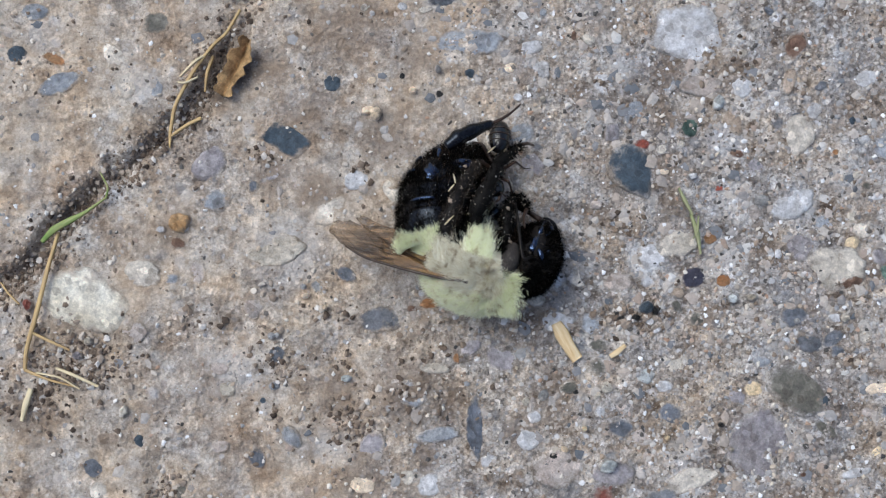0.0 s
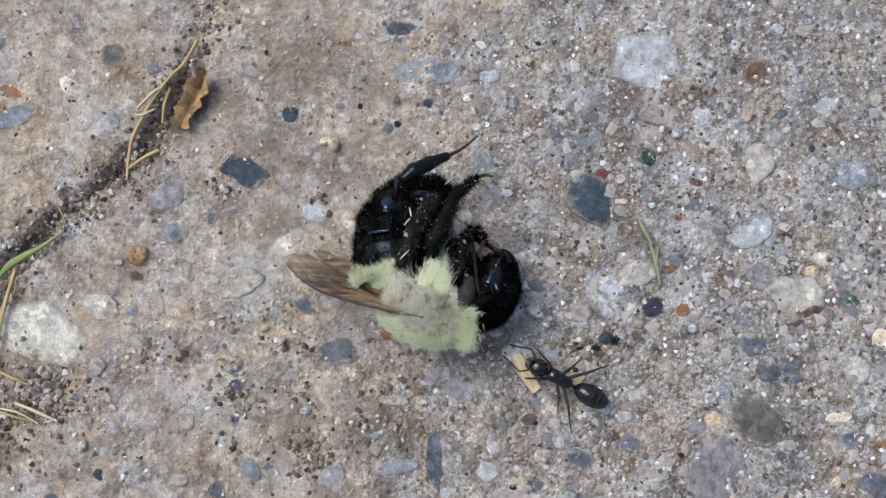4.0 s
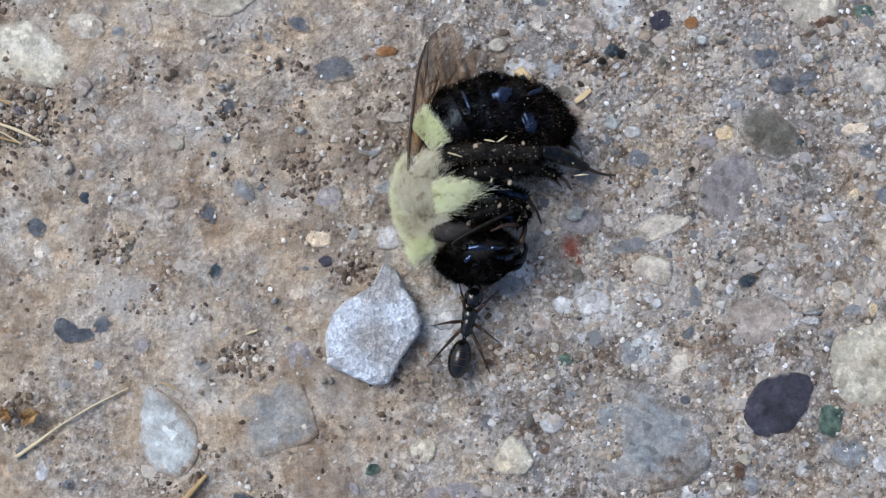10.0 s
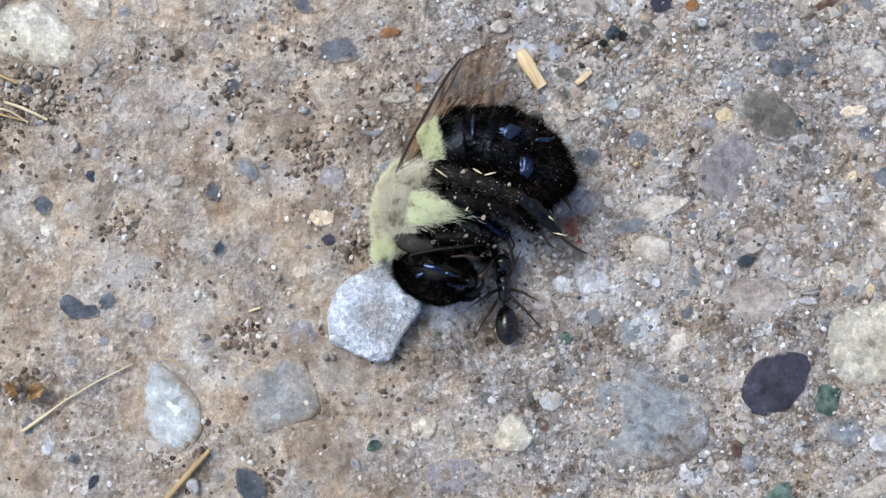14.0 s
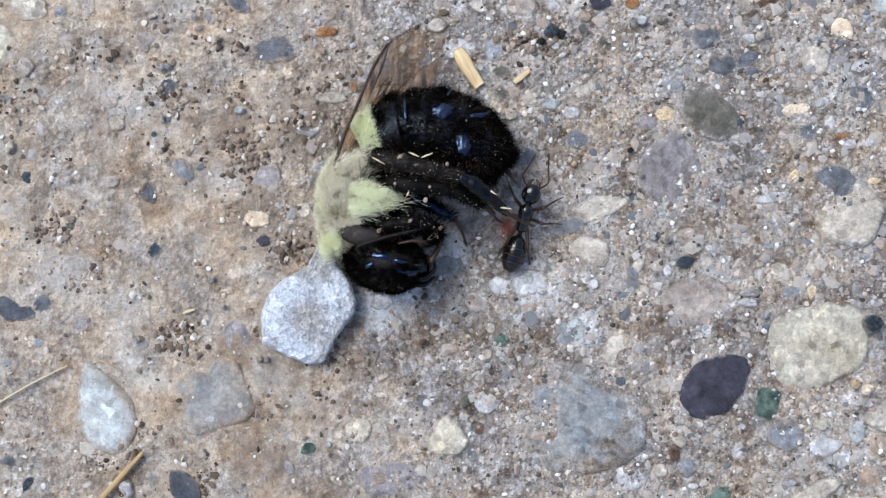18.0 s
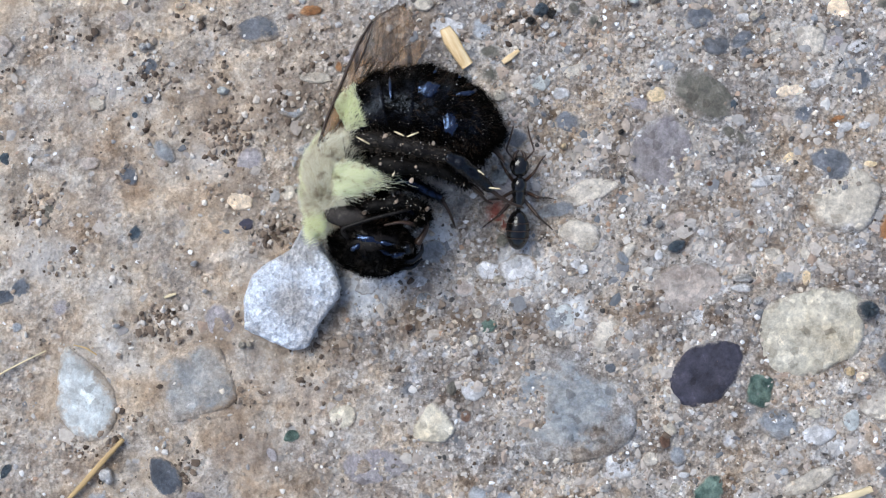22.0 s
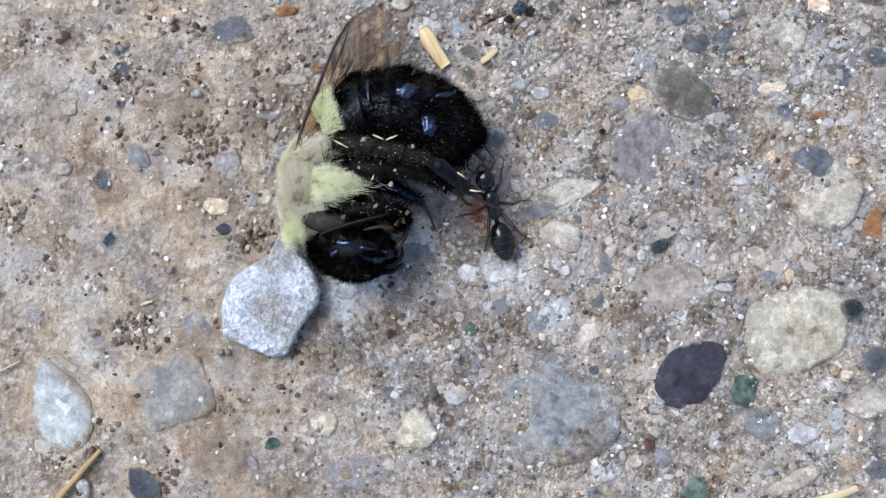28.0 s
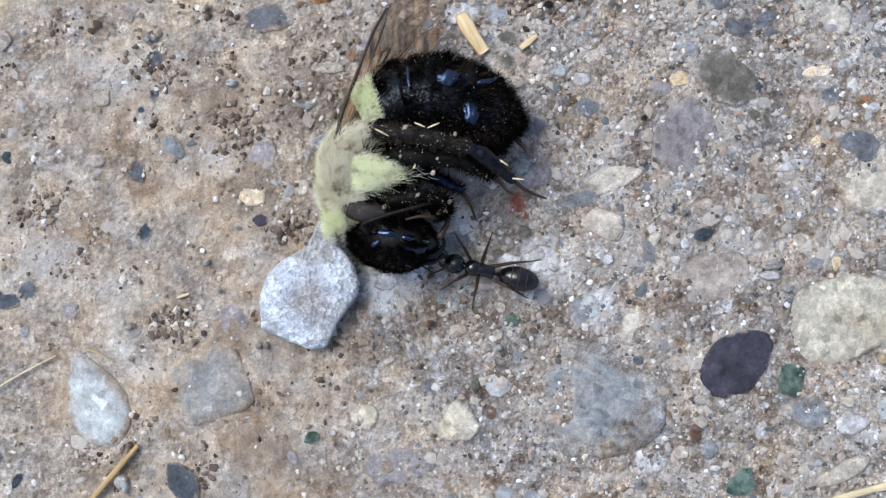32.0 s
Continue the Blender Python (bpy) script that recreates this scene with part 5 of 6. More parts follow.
def dead_leaf(x, y, length, width, angle, label):
    """A crumpled leaf: a midrib fold, torn edges, curled rim and a thin body."""
    nu, nv, verts, faces = 22, 12, [], []
    for side in (0.0, -0.05):
        for a in range(nu + 1):
            u = a / nu
            for k in range(nv + 1):
                v = 2 * k / nv - 1
                half = width / 2 * math.sin(math.pi * min(0.97, u * 0.9 + 0.07)) ** 0.35
                half *= 1 + 0.75 * noise.noise(Vector((u * 8, 2.0 + (v > 0), x)))
                px, py = (u - 0.5) * length, v * half
                z = 0.45 + 0.35 * abs(v) ** 1.5 - 0.3 * (1 - abs(v)) ** 4 + 0.3 * noise.noise(Vector((px * 0.9, py * 0.9, y))) + 0.12 * noise.noise(Vector((px * 2.6, py * 2.6, y))) + 0.35 * u * u
                verts.append((px * MM, py * MM, (z + side) * MM))
    block = (nu + 1) * (nv + 1)
    for base in (0, block):
        for a in range(nu):
            for k in range(nv):
                i = base + a * (nv + 1) + k
                q = (i, i + nv + 1, i + nv + 2, i + 1)
                faces.append(q if base == 0 else q[::-1])
    rim = [k for k in range(nv + 1)] + [a * (nv + 1) + nv for a in range(1, nu + 1)] + [nu * (nv + 1) + k for k in range(nv - 1, -1, -1)] + [a * (nv + 1) for a in range(nu - 1, 0, -1)]
    for p, q in zip(rim, rim[1:] + rim[:1]):
        faces.append((p, q, q + block, p + block))
    ob = part("leaf", solid(verts, faces), DRY_LEAF)
    ob.matrix_basis = pose(x * MM, y * MM, (float(ground_z(x, y)) - 0.1) * MM, 0, 0, angle)
    return tagged(ob, label, "leaf", "dead leaves")


dead_leaf(-11.75, 15.72, 3.3, 1.16, 64, "crumpled brown dead leaf lying in the joint")
dead_leaf(-18.98, -14.75, 1.01, 0.73, 20, "scrap of brown leaf on soil crumbs")
dead_leaf(-20.15, -14.62, 0.84, 0.56, -40, "scrap of dark brown leaf on soil crumbs")


def gravel_piece():
    """The loose, angular grey-white stone that the bee comes to rest against."""
    corner = [(0.33, 1.38), (0.05, 0.87), (-0.46, 0.59), (-0.78, 0.33), (-0.94, -0.15), (-0.92, -0.77), (-0.63, -0.92), (-0.21, -1.11), (0.10, -1.23), (0.42, -1.16), (0.61, -0.77), (0.80, -0.49), (1.06, -0.15), (1.10, 0.10), (0.98, 0.47), (0.80, 0.76), (0.61, 1.21)]
    n = len(corner)
    t = np.linspace(0, n, 88, endpoint=False)
    xs = np.interp(t, np.arange(n + 1), [c[0] for c in corner] + [corner[0][0]])
    ys = np.interp(t, np.arange(n + 1), [c[1] for c in corner] + [corner[0][1]])
    bm = bmesh.new()
    rings = []
    profile = [(0.86, -0.35), (0.9, 0.05), (0.97, 0.3), (1.0, 0.55), (0.985, 0.72), (0.965, 0.82)] + [(s, 1.0 - 0.14 * s ** 3) for s in np.linspace(0.93, 0.04, 26)]
    for scale, z in profile:
        ring = []
        for x, y in zip(xs, ys):
            e = Vector((x * 4, y * 4, z * 2))
            s = scale + (0.015 * noise.noise(e) + 0.022 * noise.noise(e * 2.7) if scale > 0.9 else 0)
            q = Vector((x * scale * 2.3, y * scale * 2.3, 4.0))
            slab = 0.06 * noise.noise(q * 0.5) + 0.02 * noise.noise(q * 1.7) + 0.04 * noise.noise(q * 4.7) + 0.05 * noise.noise(q * 11)
            ring.append(bm.verts.new((x * s * 2.3 * MM, y * s * 2.3 * MM, (z + (slab if scale < 0.99 else 0)) * MM)))
        rings.append(ring)
    for a, c in zip(rings, rings[1:]):
        for k in range(len(a)):
            bm.faces.new((a[k], a[(k + 1) % len(a)], c[(k + 1) % len(a)], c[k]))
    bm.faces.new(rings[-1])
    me = bpy.data.meshes.new("mesh")
    bm.to_mesh(me)
    bm.free()
    ob = part("gravel_stone", me, GREY_STONE)
    ob.matrix_basis = pose(-2.39 * MM, -10.73 * MM, 0.25 * MM, 0, 0, 0)
    return tagged(ob, "loose angular grey-white gravel stone lying on the concrete", "stone")


gravel_piece()


# ---- tubes, hairs and shells ----
def tube(points, radii, sides=8, sub=4, soft=2):
    pts = np.array(points, float)
    t = np.linspace(0, len(pts) - 1, sub * (len(pts) - 1) + 1)
    line = np.stack([np.interp(t, np.arange(len(pts)), pts[:, k]) for k in range(3)], -1)
    for _ in range(soft):
        line[1:-1] = (line[:-2] + 2 * line[1:-1] + line[2:]) / 4
    r = np.interp(t, np.arange(len(pts)), radii)
    way = np.gradient(line, axis=0)
    way /= np.linalg.norm(way, axis=1, keepdims=True) + 1e-9
    ref = np.array((0.31, 0.22, 0.93))
    a = np.cross(way, ref)
    a /= np.linalg.norm(a, axis=1, keepdims=True) + 1e-9
    b = np.cross(way, a)
    ang = np.arange(sides) * 2 * math.pi / sides
    ring = a[:, None] * np.cos(ang)[None, :, None] + b[:, None] * np.sin(ang)[None, :, None]
    v = (line[:, None] + ring * r[:, None, None]).reshape(-1, 3) * MM
    faces = []
    for q in range(len(line) - 1):
        for k in range(sides):
            i, j = q * sides + k, q * sides + (k + 1) % sides
            faces.append((i, j, j + sides, i + sides))
    faces.append(tuple(range(sides - 1, -1, -1)))
    faces.append(tuple(len(v) - sides + k for k in range(sides)))
    return solid(v, faces)


def hairs(roots, ways, lengths, width, droop, seed, stray=0.28):
    """Tapered, slightly curved hairs, three-sided."""
    rng = np.random.default_rng(seed)
    n = len(roots)
    ways = ways + rng.normal(0, stray, ways.shape)
    ways /= np.linalg.norm(ways, axis=1, keepdims=True)
    bend = np.asarray(droop) + rng.normal(0, 0.9 * stray, (n, 3))
    lengths = np.asarray(lengths) * rng.uniform(0.6, 1.15, n)
    mid = roots + ways * (lengths * 0.5)[:, None]
    tip = roots + (ways + bend * 0.5) * lengths[:, None]
    a = np.cross(ways, (0.3, 0.5, 0.81))
    a /= np.linalg.norm(a, axis=1, keepdims=True) + 1e-9
    b = np.cross(ways, a)
    v = np.empty((n, 7, 3))
    for k in range(3):
        o = a * math.cos(k * 2.094) + b * math.sin(k * 2.094)
        v[:, k], v[:, 3 + k] = roots + o * width, mid + o * width * 0.75
    v[:, 6] = tip
    f0 = [(0, 1, 4), (0, 4, 3), (1, 2, 5), (1, 5, 4), (2, 0, 3), (2, 3, 5), (3, 4, 6), (4, 5, 6), (5, 3, 6)]
    f = (np.array(f0)[None] + (np.arange(n) * 7)[:, None, None]).reshape(-1, 3).tolist()
    return solid(v.reshape(-1, 3) * MM, f, False)


def shell(centre, semi, turn=0.0, rings=20, sides=28, lump=0.03, seed=0):
    """An uneven ellipsoid, turned about z by degrees, in millimetres."""
    c, s = math.cos(radians(turn)), math.sin(radians(turn))
    verts, faces = [], []
    for q in range(rings + 1):
        p = math.pi * q / rings
        for k in range(sides):
            a = 2 * math.pi * k / sides
            d = Vector((math.cos(p), math.sin(p) * math.cos(a), math.sin(p) * math.sin(a)))
            f = 1 + lump * noise.noise(d * 2.2 + Vector((seed, 0, 0)))
            x, y, z = d.x * semi[0] * f, d.y * semi[1] * f, d.z * semi[2] * f
            verts.append(((centre[0] + x * c - y * s) * MM, (centre[1] + x * s + y * c) * MM, (centre[2] + z) * MM))
    for q in range(rings):
        for k in range(sides):
            i, j = q * sides + k, q * sides + (k + 1) % sides
            faces.append((i, j, j + sides, i + sides))
    return solid(verts, faces)


def on_shell(centre, semi, turn, n, seed):
    """Even random roots and outward ways on an ellipsoid."""
    rng = np.random.default_rng(seed)
    d = rng.normal(size=(n, 3))
    d /= np.linalg.norm(d, axis=1, keepdims=True)
    semi = np.array(semi)
    p, w = d * semi, d / semi
    w /= np.linalg.norm(w, axis=1, keepdims=True)
    c, s = math.cos(radians(turn)), math.sin(radians(turn))
    m = np.array([[c, s, 0], [-s, c, 0], [0, 0, 1]])
    return p @ m + np.array(centre), w @ m


# ---- the dead bumblebee: +y to its tail, -x its back, +z its left side ----
def curve_at(s, table):
    k = np.linspace(0, 1, len(table))
    return np.interp(s, k, table)


SPINE_X, SPINE_Y = (0.2, 1.0, 2.15, 3.45, 4.75, 6.0, 6.9), (2.75, 3.0, 3.35, 3.45, 3.15, 2.5, 1.6)
GIRTH = (1.2, 1.68, 1.96, 2.07, 1.98, 1.55, 0.5)


def abdomen_point(s, a):
    """A point and the outward way on the abdomen, s along it and a round it (0 at the back, 90 degrees the left side)."""
    s = np.asarray(s, float)
    x, y, r = curve_at(s, SPINE_X), curve_at(s, SPINE_Y), curve_at(s, GIRTH)
    dx, dy = curve_at(s + 0.04, SPINE_X) - curve_at(s - 0.04, SPINE_X), curve_at(s + 0.04, SPINE_Y) - curve_at(s - 0.04, SPINE_Y)
    d = np.hypot(dx, dy)
    nx, ny = -dy / d, dx / d
    ca, sa = np.cos(a), np.sin(a)
    p = np.stack([x + nx * r * ca, y + ny * r * ca, 1.04 * r * sa], -1)
    w = np.stack([nx * ca, ny * ca, sa], -1)
    return p, w, np.stack([dx / d, dy / d, 0 * d], -1)


# places on the abdomen where hair is parted for added glossy sky-glint spots
GLINT_SPOTS = ((0.57, 1.2), (0.73, 1.75))


def tergite(s0, s1, lip):
    rings, sides = 9, 40
    verts, faces = [], []
    for q in range(rings + 1):
        s = s0 + (s1 - s0) * q / rings
        for k in range(sides):
            a = 2 * math.pi * k / sides
            p, w, _ = abdomen_point(s, a)
            dent = 0.05 * noise.noise(Vector(p) * 0.9)
            verts.append((p + w * (lip * q / rings + dent)) * MM)
    for q in range(rings):
        for k in range(sides):
            i, j = q * sides + k, q * sides + (k + 1) % sides
            faces.append((i, j, j + sides, i + sides))
    faces.append(tuple(range(sides - 1, -1, -1)))
    faces.append(tuple(rings * sides + k for k in range(sides)))
    return solid(verts, faces)


def specks(places, least, most, rng):
    """Tiny grains in one mesh."""
    bm = bmesh.new()
    for c in places:
        me = shell(c, rng.uniform(least, most, 3), rng.uniform(0, 90), 4, 5, 0.3, 1)
        bm.from_mesh(me)
        bpy.data.meshes.remove(me)
    me = bpy.data.meshes.new("mesh")
    bm.to_mesh(me)
    bm.free()
    return me


def leg_of_bee(points, radii, foot, name, mat, bee, seed, count=1100):
    rng = np.random.default_rng(seed)
    pts = np.array(points, float)
    fine = np.linspace(0, len(pts) - 1, 4 * len(pts))
    along = np.stack([np.interp(fine, np.arange(len(pts)), pts[:, k]) for k in range(3)], -1)
    lumpy = np.interp(fine, np.arange(len(pts)), radii) * 0.78 * rng.uniform(*((0.96, 1.05) if mat == DULL else (0.8, 1.18)), len(fine))
    leg = part(name, tube(along, lumpy, 10, 2, 1), mat, bee)
    t = rng.uniform(0.1, len(pts) - 1.02, count)
    at = np.stack([np.interp(t, np.arange(len(pts)), pts[:, k]) for k in range(3)], -1)
    d = rng.normal(size=(len(t), 3))
    d /= np.linalg.norm(d, axis=1, keepdims=True)
    r = np.interp(t, np.arange(len(pts)), radii)
    part("leg_hair", hairs(at + d * (r * 0.8)[:, None], d, np.full(len(t), 0.34), 0.013, (0.2, -0.1, 0), seed), FUR_DUSTY if mat == DUSTY else FUR_BLACK, leg)
    if count > 500 and points[0][2] > 0:
        t = rng.uniform(0.3, len(pts) - 1.05, 60)
        at = np.stack([np.interp(t, np.arange(len(pts)), pts[:, k]) for k in range(3)], -1)
        around = rng.uniform(-1.1, 1.1, len(t))
        r = np.interp(t, np.arange(len(pts)), radii) * 0.95 + 0.05
        at[:, 1] += np.sin(around) * r
        at[:, 2] += np.cos(around) * r
        part("dust", specks(at, 0.006, 0.032, rng), LOOSE, leg, "pale sand grains stuck to the leg")
    if foot:
        part("tarsus", tube(foot, np.linspace(0.11, 0.05, len(foot)), 7, 4, 1), BROWN, leg, "thin brown jointed foot")
    return leg


def wing(outline, veins, name, bee, label, frayed=0.0):
    """A thin wing with its edge line in order and raised veins."""
    n = len(outline)
    o = np.array(outline, float)
    c = o.mean(0)
    verts, faces, rings = [], [], 7
    t = np.linspace(0, n, 132, endpoint=False)
    edge = np.stack([np.interp(t, np.arange(n + 1), np.append(o[:, k], o[0, k])) for k in range(3)], -1)
    for _ in range(2):
        edge = (np.roll(edge, 1, 0) + 2 * edge + np.roll(edge, -1, 0)) / 4
    # the outer margin is torn between its pleats
    rng = np.random.default_rng(17)
    torn = frayed * rng.random(len(edge)) ** 2 * np.clip((edge[:, 1] - o[:, 1].max() + 2.2) / 1.5, 0, 1)
    edge = edge + (c - edge) * torn[:, None]
    for side in (0.012, -0.012):
        for q in range(1, rings + 1):
            for e in edge:
                p = c + (e - c) * q / rings
                p = p + np.array((0, 0, 0.07 * math.sin(p[0] * 2.6 + p[1] * 1.3) + side))
                verts.append(p * MM)
        verts.append((c + np.array((0, 0, side))) * MM)
    m, block = len(edge), rings * len(edge) + 1
    for b in (0, block):
        for q in range(rings - 1):
            for k in range(m):
                i, j = b + q * m + k, b + q * m + (k + 1) % m
                faces.append((i, j, j + m, i + m) if b == 0 else (i + m, j + m, j, i))
        for k in range(m):
            tri = (b + block - 1, b + k, b + (k + 1) % m)
            faces.append(tri if b == 0 else tri[::-1])
    for k in range(m):
        i, j = (rings - 1) * m + k, (rings - 1) * m + (k + 1) % m
        faces.append((i, i + block, j + block, j))
    ob = part(name, solid(verts, faces), WING, bee, label)
    for line, thick in veins:
        pts = [(x, y, z + 0.07 * math.sin(x * 2.6 + y * 1.3) + 0.015) for x, y, z in line]
        part("vein", tube(pts, [thick] * (len(pts) - 1) + [thick * 0.5], 6, 4, 1), VEIN, ob)
    return ob


BEE_LEGS = []


def make_bee():
    bee = tagged(new("bumblebee"), "dead curled black and yellow bumblebee lying on its side", "bumblebee")
    # thorax
    tc, ts = (0.0, 0.15, 0.0), (1.7, 2.25, 2.15)
    thorax = part("thorax", shell(tc, ts, 0, lump=0.04, seed=2), HIDE, bee)
    p, w = on_shell(tc, ts, 0, 62000, 21)
    back = p[:, 0] < -0.3 + 0.25 * np.sin(p[:, 1] * 1.7) + 0.7 * np.clip(p[:, 1] - 0.7, 0, 1) + 0.8 * np.clip(-p[:, 1] - 0.2, 0, 0.7)
    keep = back & (p[:, 2] > -1.7)
    p, w = p[keep], w[keep]
    # hairs lean together in tufts
    lean = np.stack([value_noise(p[:, 1] * 4.2 + 7 + p[:, 0] * 2, p[:, 2] * 4.2 + k, 31 + k) for k in range(3)], -1)
    way = 0.5 * w + 0.95 * lean + np.array((0.15, 0.7, 0.1)) * np.tanh((p[:, 1] + 0.8 + 0.5 * lean[:, 0]) * 1.6)[:, None]
    long = 0.42 + 0.1 * (p[:, 0] < -0.3) + 0.35 * lean[:, 1] - 0.12 * ((p[:, 2] > 1.3) & (p[:, 0] > -0.6))
    bright = (p[:, 2] + 0.6 * lean[:, 2] < 0.75) & (np.arange(len(p)) % 3 > 0)
    for some, mat, label in ((~bright, FUR_PALE, "pale straw-coloured worn fur on the back"), (bright, FUR_YELLOW, "pale lemon fur on the back")):
        part("thorax_fur", hairs(p[some], way[some], long[some], 0.010, (0.1, 0.25, 0.1), 22, 0.17), mat, thorax, label)
    # the bright side tuft and collar
    rng = np.random.default_rng(23)
    n = 7000
    u, v = rng.normal(0, 0.50, n), rng.normal(0, 0.27, n)
    root = np.stack([0.05 + np.abs(u) * 1.5 - 0.35, 0.10 + v * (1.1 - 0.35 * np.clip(np.abs(u), 0, 1.2)) - u * 0.1, 2.02 - 0.18 * (u * u + v * v)], -1)
    lean = np.stack([value_noise(root[:, 0] * 3.1 + 5 * m, root[:, 1] * 3.1, 95 + m) for m in range(3)], -1)
    part("side_tuft", hairs(root, np.array((0.95, -0.02, 0.34)) + 0.5 * lean, 0.7 + 0.6 * lean[:, 0], 0.0095, (0.25, 0.0, -0.2), 24, 0.22), FUR_YELLOW, thorax, "bright lemon tuft of fur on the side")
    n = 1500
    root = np.stack([rng.normal(0.0, 0.3, n), 1.5 + rng.normal(0, 0.3, n), np.full(n, 1.6)], -1)
    part("shoulder_tuft", hairs(root, np.tile((0.75, 0.25, 0.5), (n, 1)), np.full(n, 0.7), 0.015, (0.2, 0.1, -0.1), 28, 0.25), FUR_PALE, thorax, "beige tuft under the wing root")
    n = 3200
    a = rng.uniform(1.2, 4.9, n)
    root = np.stack([0.1 + 1.55 * np.cos(a), -1.75 + rng.normal(0, 0.28, n), 1.75 * np.sin(a)], -1)
    way = np.stack([np.cos(a), np.full(n, -0.45), np.sin(a)], -1)
    keep = root[:, 0] < -0.5
    part("collar", hairs(root[keep], way[keep], np.full(keep.sum(), 0.46), 0.012, (0, 0.1, 0.1), 25, 0.2), FUR_YELLOW, thorax, "lemon collar behind the head")
    p, w = on_shell(tc, ts, 0, 9000, 26)
    keep = (p[:, 0] > 0.35) & (p[:, 2] > -1.5) & ~((p[:, 2] > 1.2) & (np.abs(p[:, 1] - 0.1) < 0.8))
    part("breast_fur", hairs(p[keep], w[keep], np.full(keep.sum(), 0.6), 0.018, (0.1, 0.1, 0), 27), FUR_BLACK, thorax, "black fur on the breast")
    # the bright tuft on the first ring, over the wing
    n = 3600
    s = rng.normal(0.03, 0.028, n)
    a = rng.normal(0.85, 0.2, n)
    p, w, along = abdomen_point(s, np.clip(a, -0.3, 2.0))
    lean = np.stack([value_noise(p[:, 0] * 2.4 + 5 * m, p[:, 1] * 2.4, 65 + m) for m in range(3)], -1)
    part("waist_tuft", hairs(p, w * 0.8 + np.array((0.0, 0.15, 0.35)) + 0.4 * lean, 0.46 + 0.4 * lean[:, 0], 0.0095, (0.25, 0.0, 0.0), 66, 0.24), FUR_YELLOW, bee, "bright lemon tuft at the waist")
    # abdomen in overlapping rings
    cuts = (0.0, 0.17, 0.34, 0.51, 0.68, 0.84, 1.0)
    rng = np.random.default_rng(31)
    for k in range(6):
        ring = part("abdomen_ring", tergite(max(0, cuts[k] - 0.015), cuts[k + 1], 0.07), DULL, bee)
        n = 6000 if k == 0 else 7000
        s = rng.uniform(cuts[k], cuts[k + 1], n)
        a = rng.uniform(-1.2, 3.6, n)
        p, w, along = abdomen_point(s, a)
        if k == 0:
            keep = (a > 0.4) & (a < 1.85)
            part("ring_fur", hairs(p[keep], w[keep] * 0.8 + along[keep] * 0.55, np.full(keep.sum(), 0.46), 0.015, (0.1, 0.2, 0), 40, 0.16), FUR_YELLOW, ring, "lemon fur band")
        else:
            keep = rng.random(n) < (1.0 if k == 1 else 0.75) + (0.5 if k == 1 else 1.0) * value_noise(s * 9 + 3, a * 1.4, 50 + k)
            for s0, a0 in GLINT_SPOTS:
                keep &= np.hypot(p[:, 0] - abdomen_point(s0, a0)[0][0], p[:, 1] - abdomen_point(s0, a0)[0][1]) > 0.28
            p, w, along, a = p[keep], w[keep], along[keep], a[keep]
            lean = np.stack([value_noise(p[:, 0] * 2.6 + 5 * m, p[:, 1] * 2.6 + p[:, 2], 80 + m) for m in range(3)], -1)
            part("ring_fur", hairs(p, w * 0.6 + along * 0.5 + 1.1 * lean, 0.32 + 0.12 * (np.abs(a) < 0.7) + 0.04 * k + 0.3 * lean[:, 0], 0.0085, (0.1, -0.1, 0), 40 + k), FUR_BLACK, ring)
    # glossy rims on the rings, added as raised tubes to hold the highlight streaks
    arc = [abdomen_point(0.38, a)[0] + abdomen_point(0.38, a)[1] * 0.2 for a in np.linspace(0.85, 1.45, 7)]
    part("ring_rim", tube(arc, [0.03, 0.08, 0.1, 0.1, 0.1, 0.08, 0.03], 8, 3), BLACK, bee, "glossy abdomen rim raised to catch a highlight streak")
    for s0, lo, hi in ((0.56, 0.35, 0.75), (0.66, 0.25, 0.6), (0.75, 0.4, 0.8)):
        arc = [abdomen_point(s0 + 0.02 * math.sin(3 * a), a)[0] + abdomen_point(s0, a)[1] * 0.26 for a in np.linspace(lo, hi, 6)]
        part("ring_rim", tube(arc, [0.02, 0.07, 0.1, 0.08, 0.1, 0.02], 8, 3), BLACK, bee, "glossy abdomen rim raised to catch a highlight streak")
    # raised glossy shells, added where the sky glints on the abdomen
    for (s, a), along, across in zip(GLINT_SPOTS, (0.46, 0.30), (0.36, 0.58)):
        q, w, _ = abdomen_point(s, a)
        part("bare_spot", shell(q + w * 0.03, (along * 1.2, across * 1.1, 0.16), 14, 16, 26, 0.35, 30 * s), BLACK, bee, "glossy blue-black spot added to the abdomen for a sky glint")
    q, w, _ = abdomen_point(0.72, 0.95)
    part("bare_spot", shell(q + w * 0.04, (0.55, 0.16, 0.16), 14, 12, 18, 0.45, 9), BLACK, bee, "glossy streak added to the abdomen for a long glint")
    n = 900
    p, w, along = abdomen_point(rng.uniform(0.15, 0.97, n), rng.uniform(0.0, 2.7, n))
    part("dusty_hair", hairs(p, w * 0.6 + along * 0.7, np.full(n, 0.46), 0.010, (0.1, -0.1, 0), 49, 0.5), FUR_DUSTY, bee, "dusty grey-brown hairs among the black")
    n = 170
    p, w, along = abdomen_point(rng.uniform(0.12, 0.97, n), rng.uniform(0.1, 2.7, n))
    part("dust", specks(p + w * 0.3, 0.010, 0.024, rng), SAND, bee, "pale specks of dust caught in the hair")
    n = 260
    p, w, along = abdomen_point(rng.uniform(0.5, 0.98, n), rng.uniform(0.1, 2.6, n))
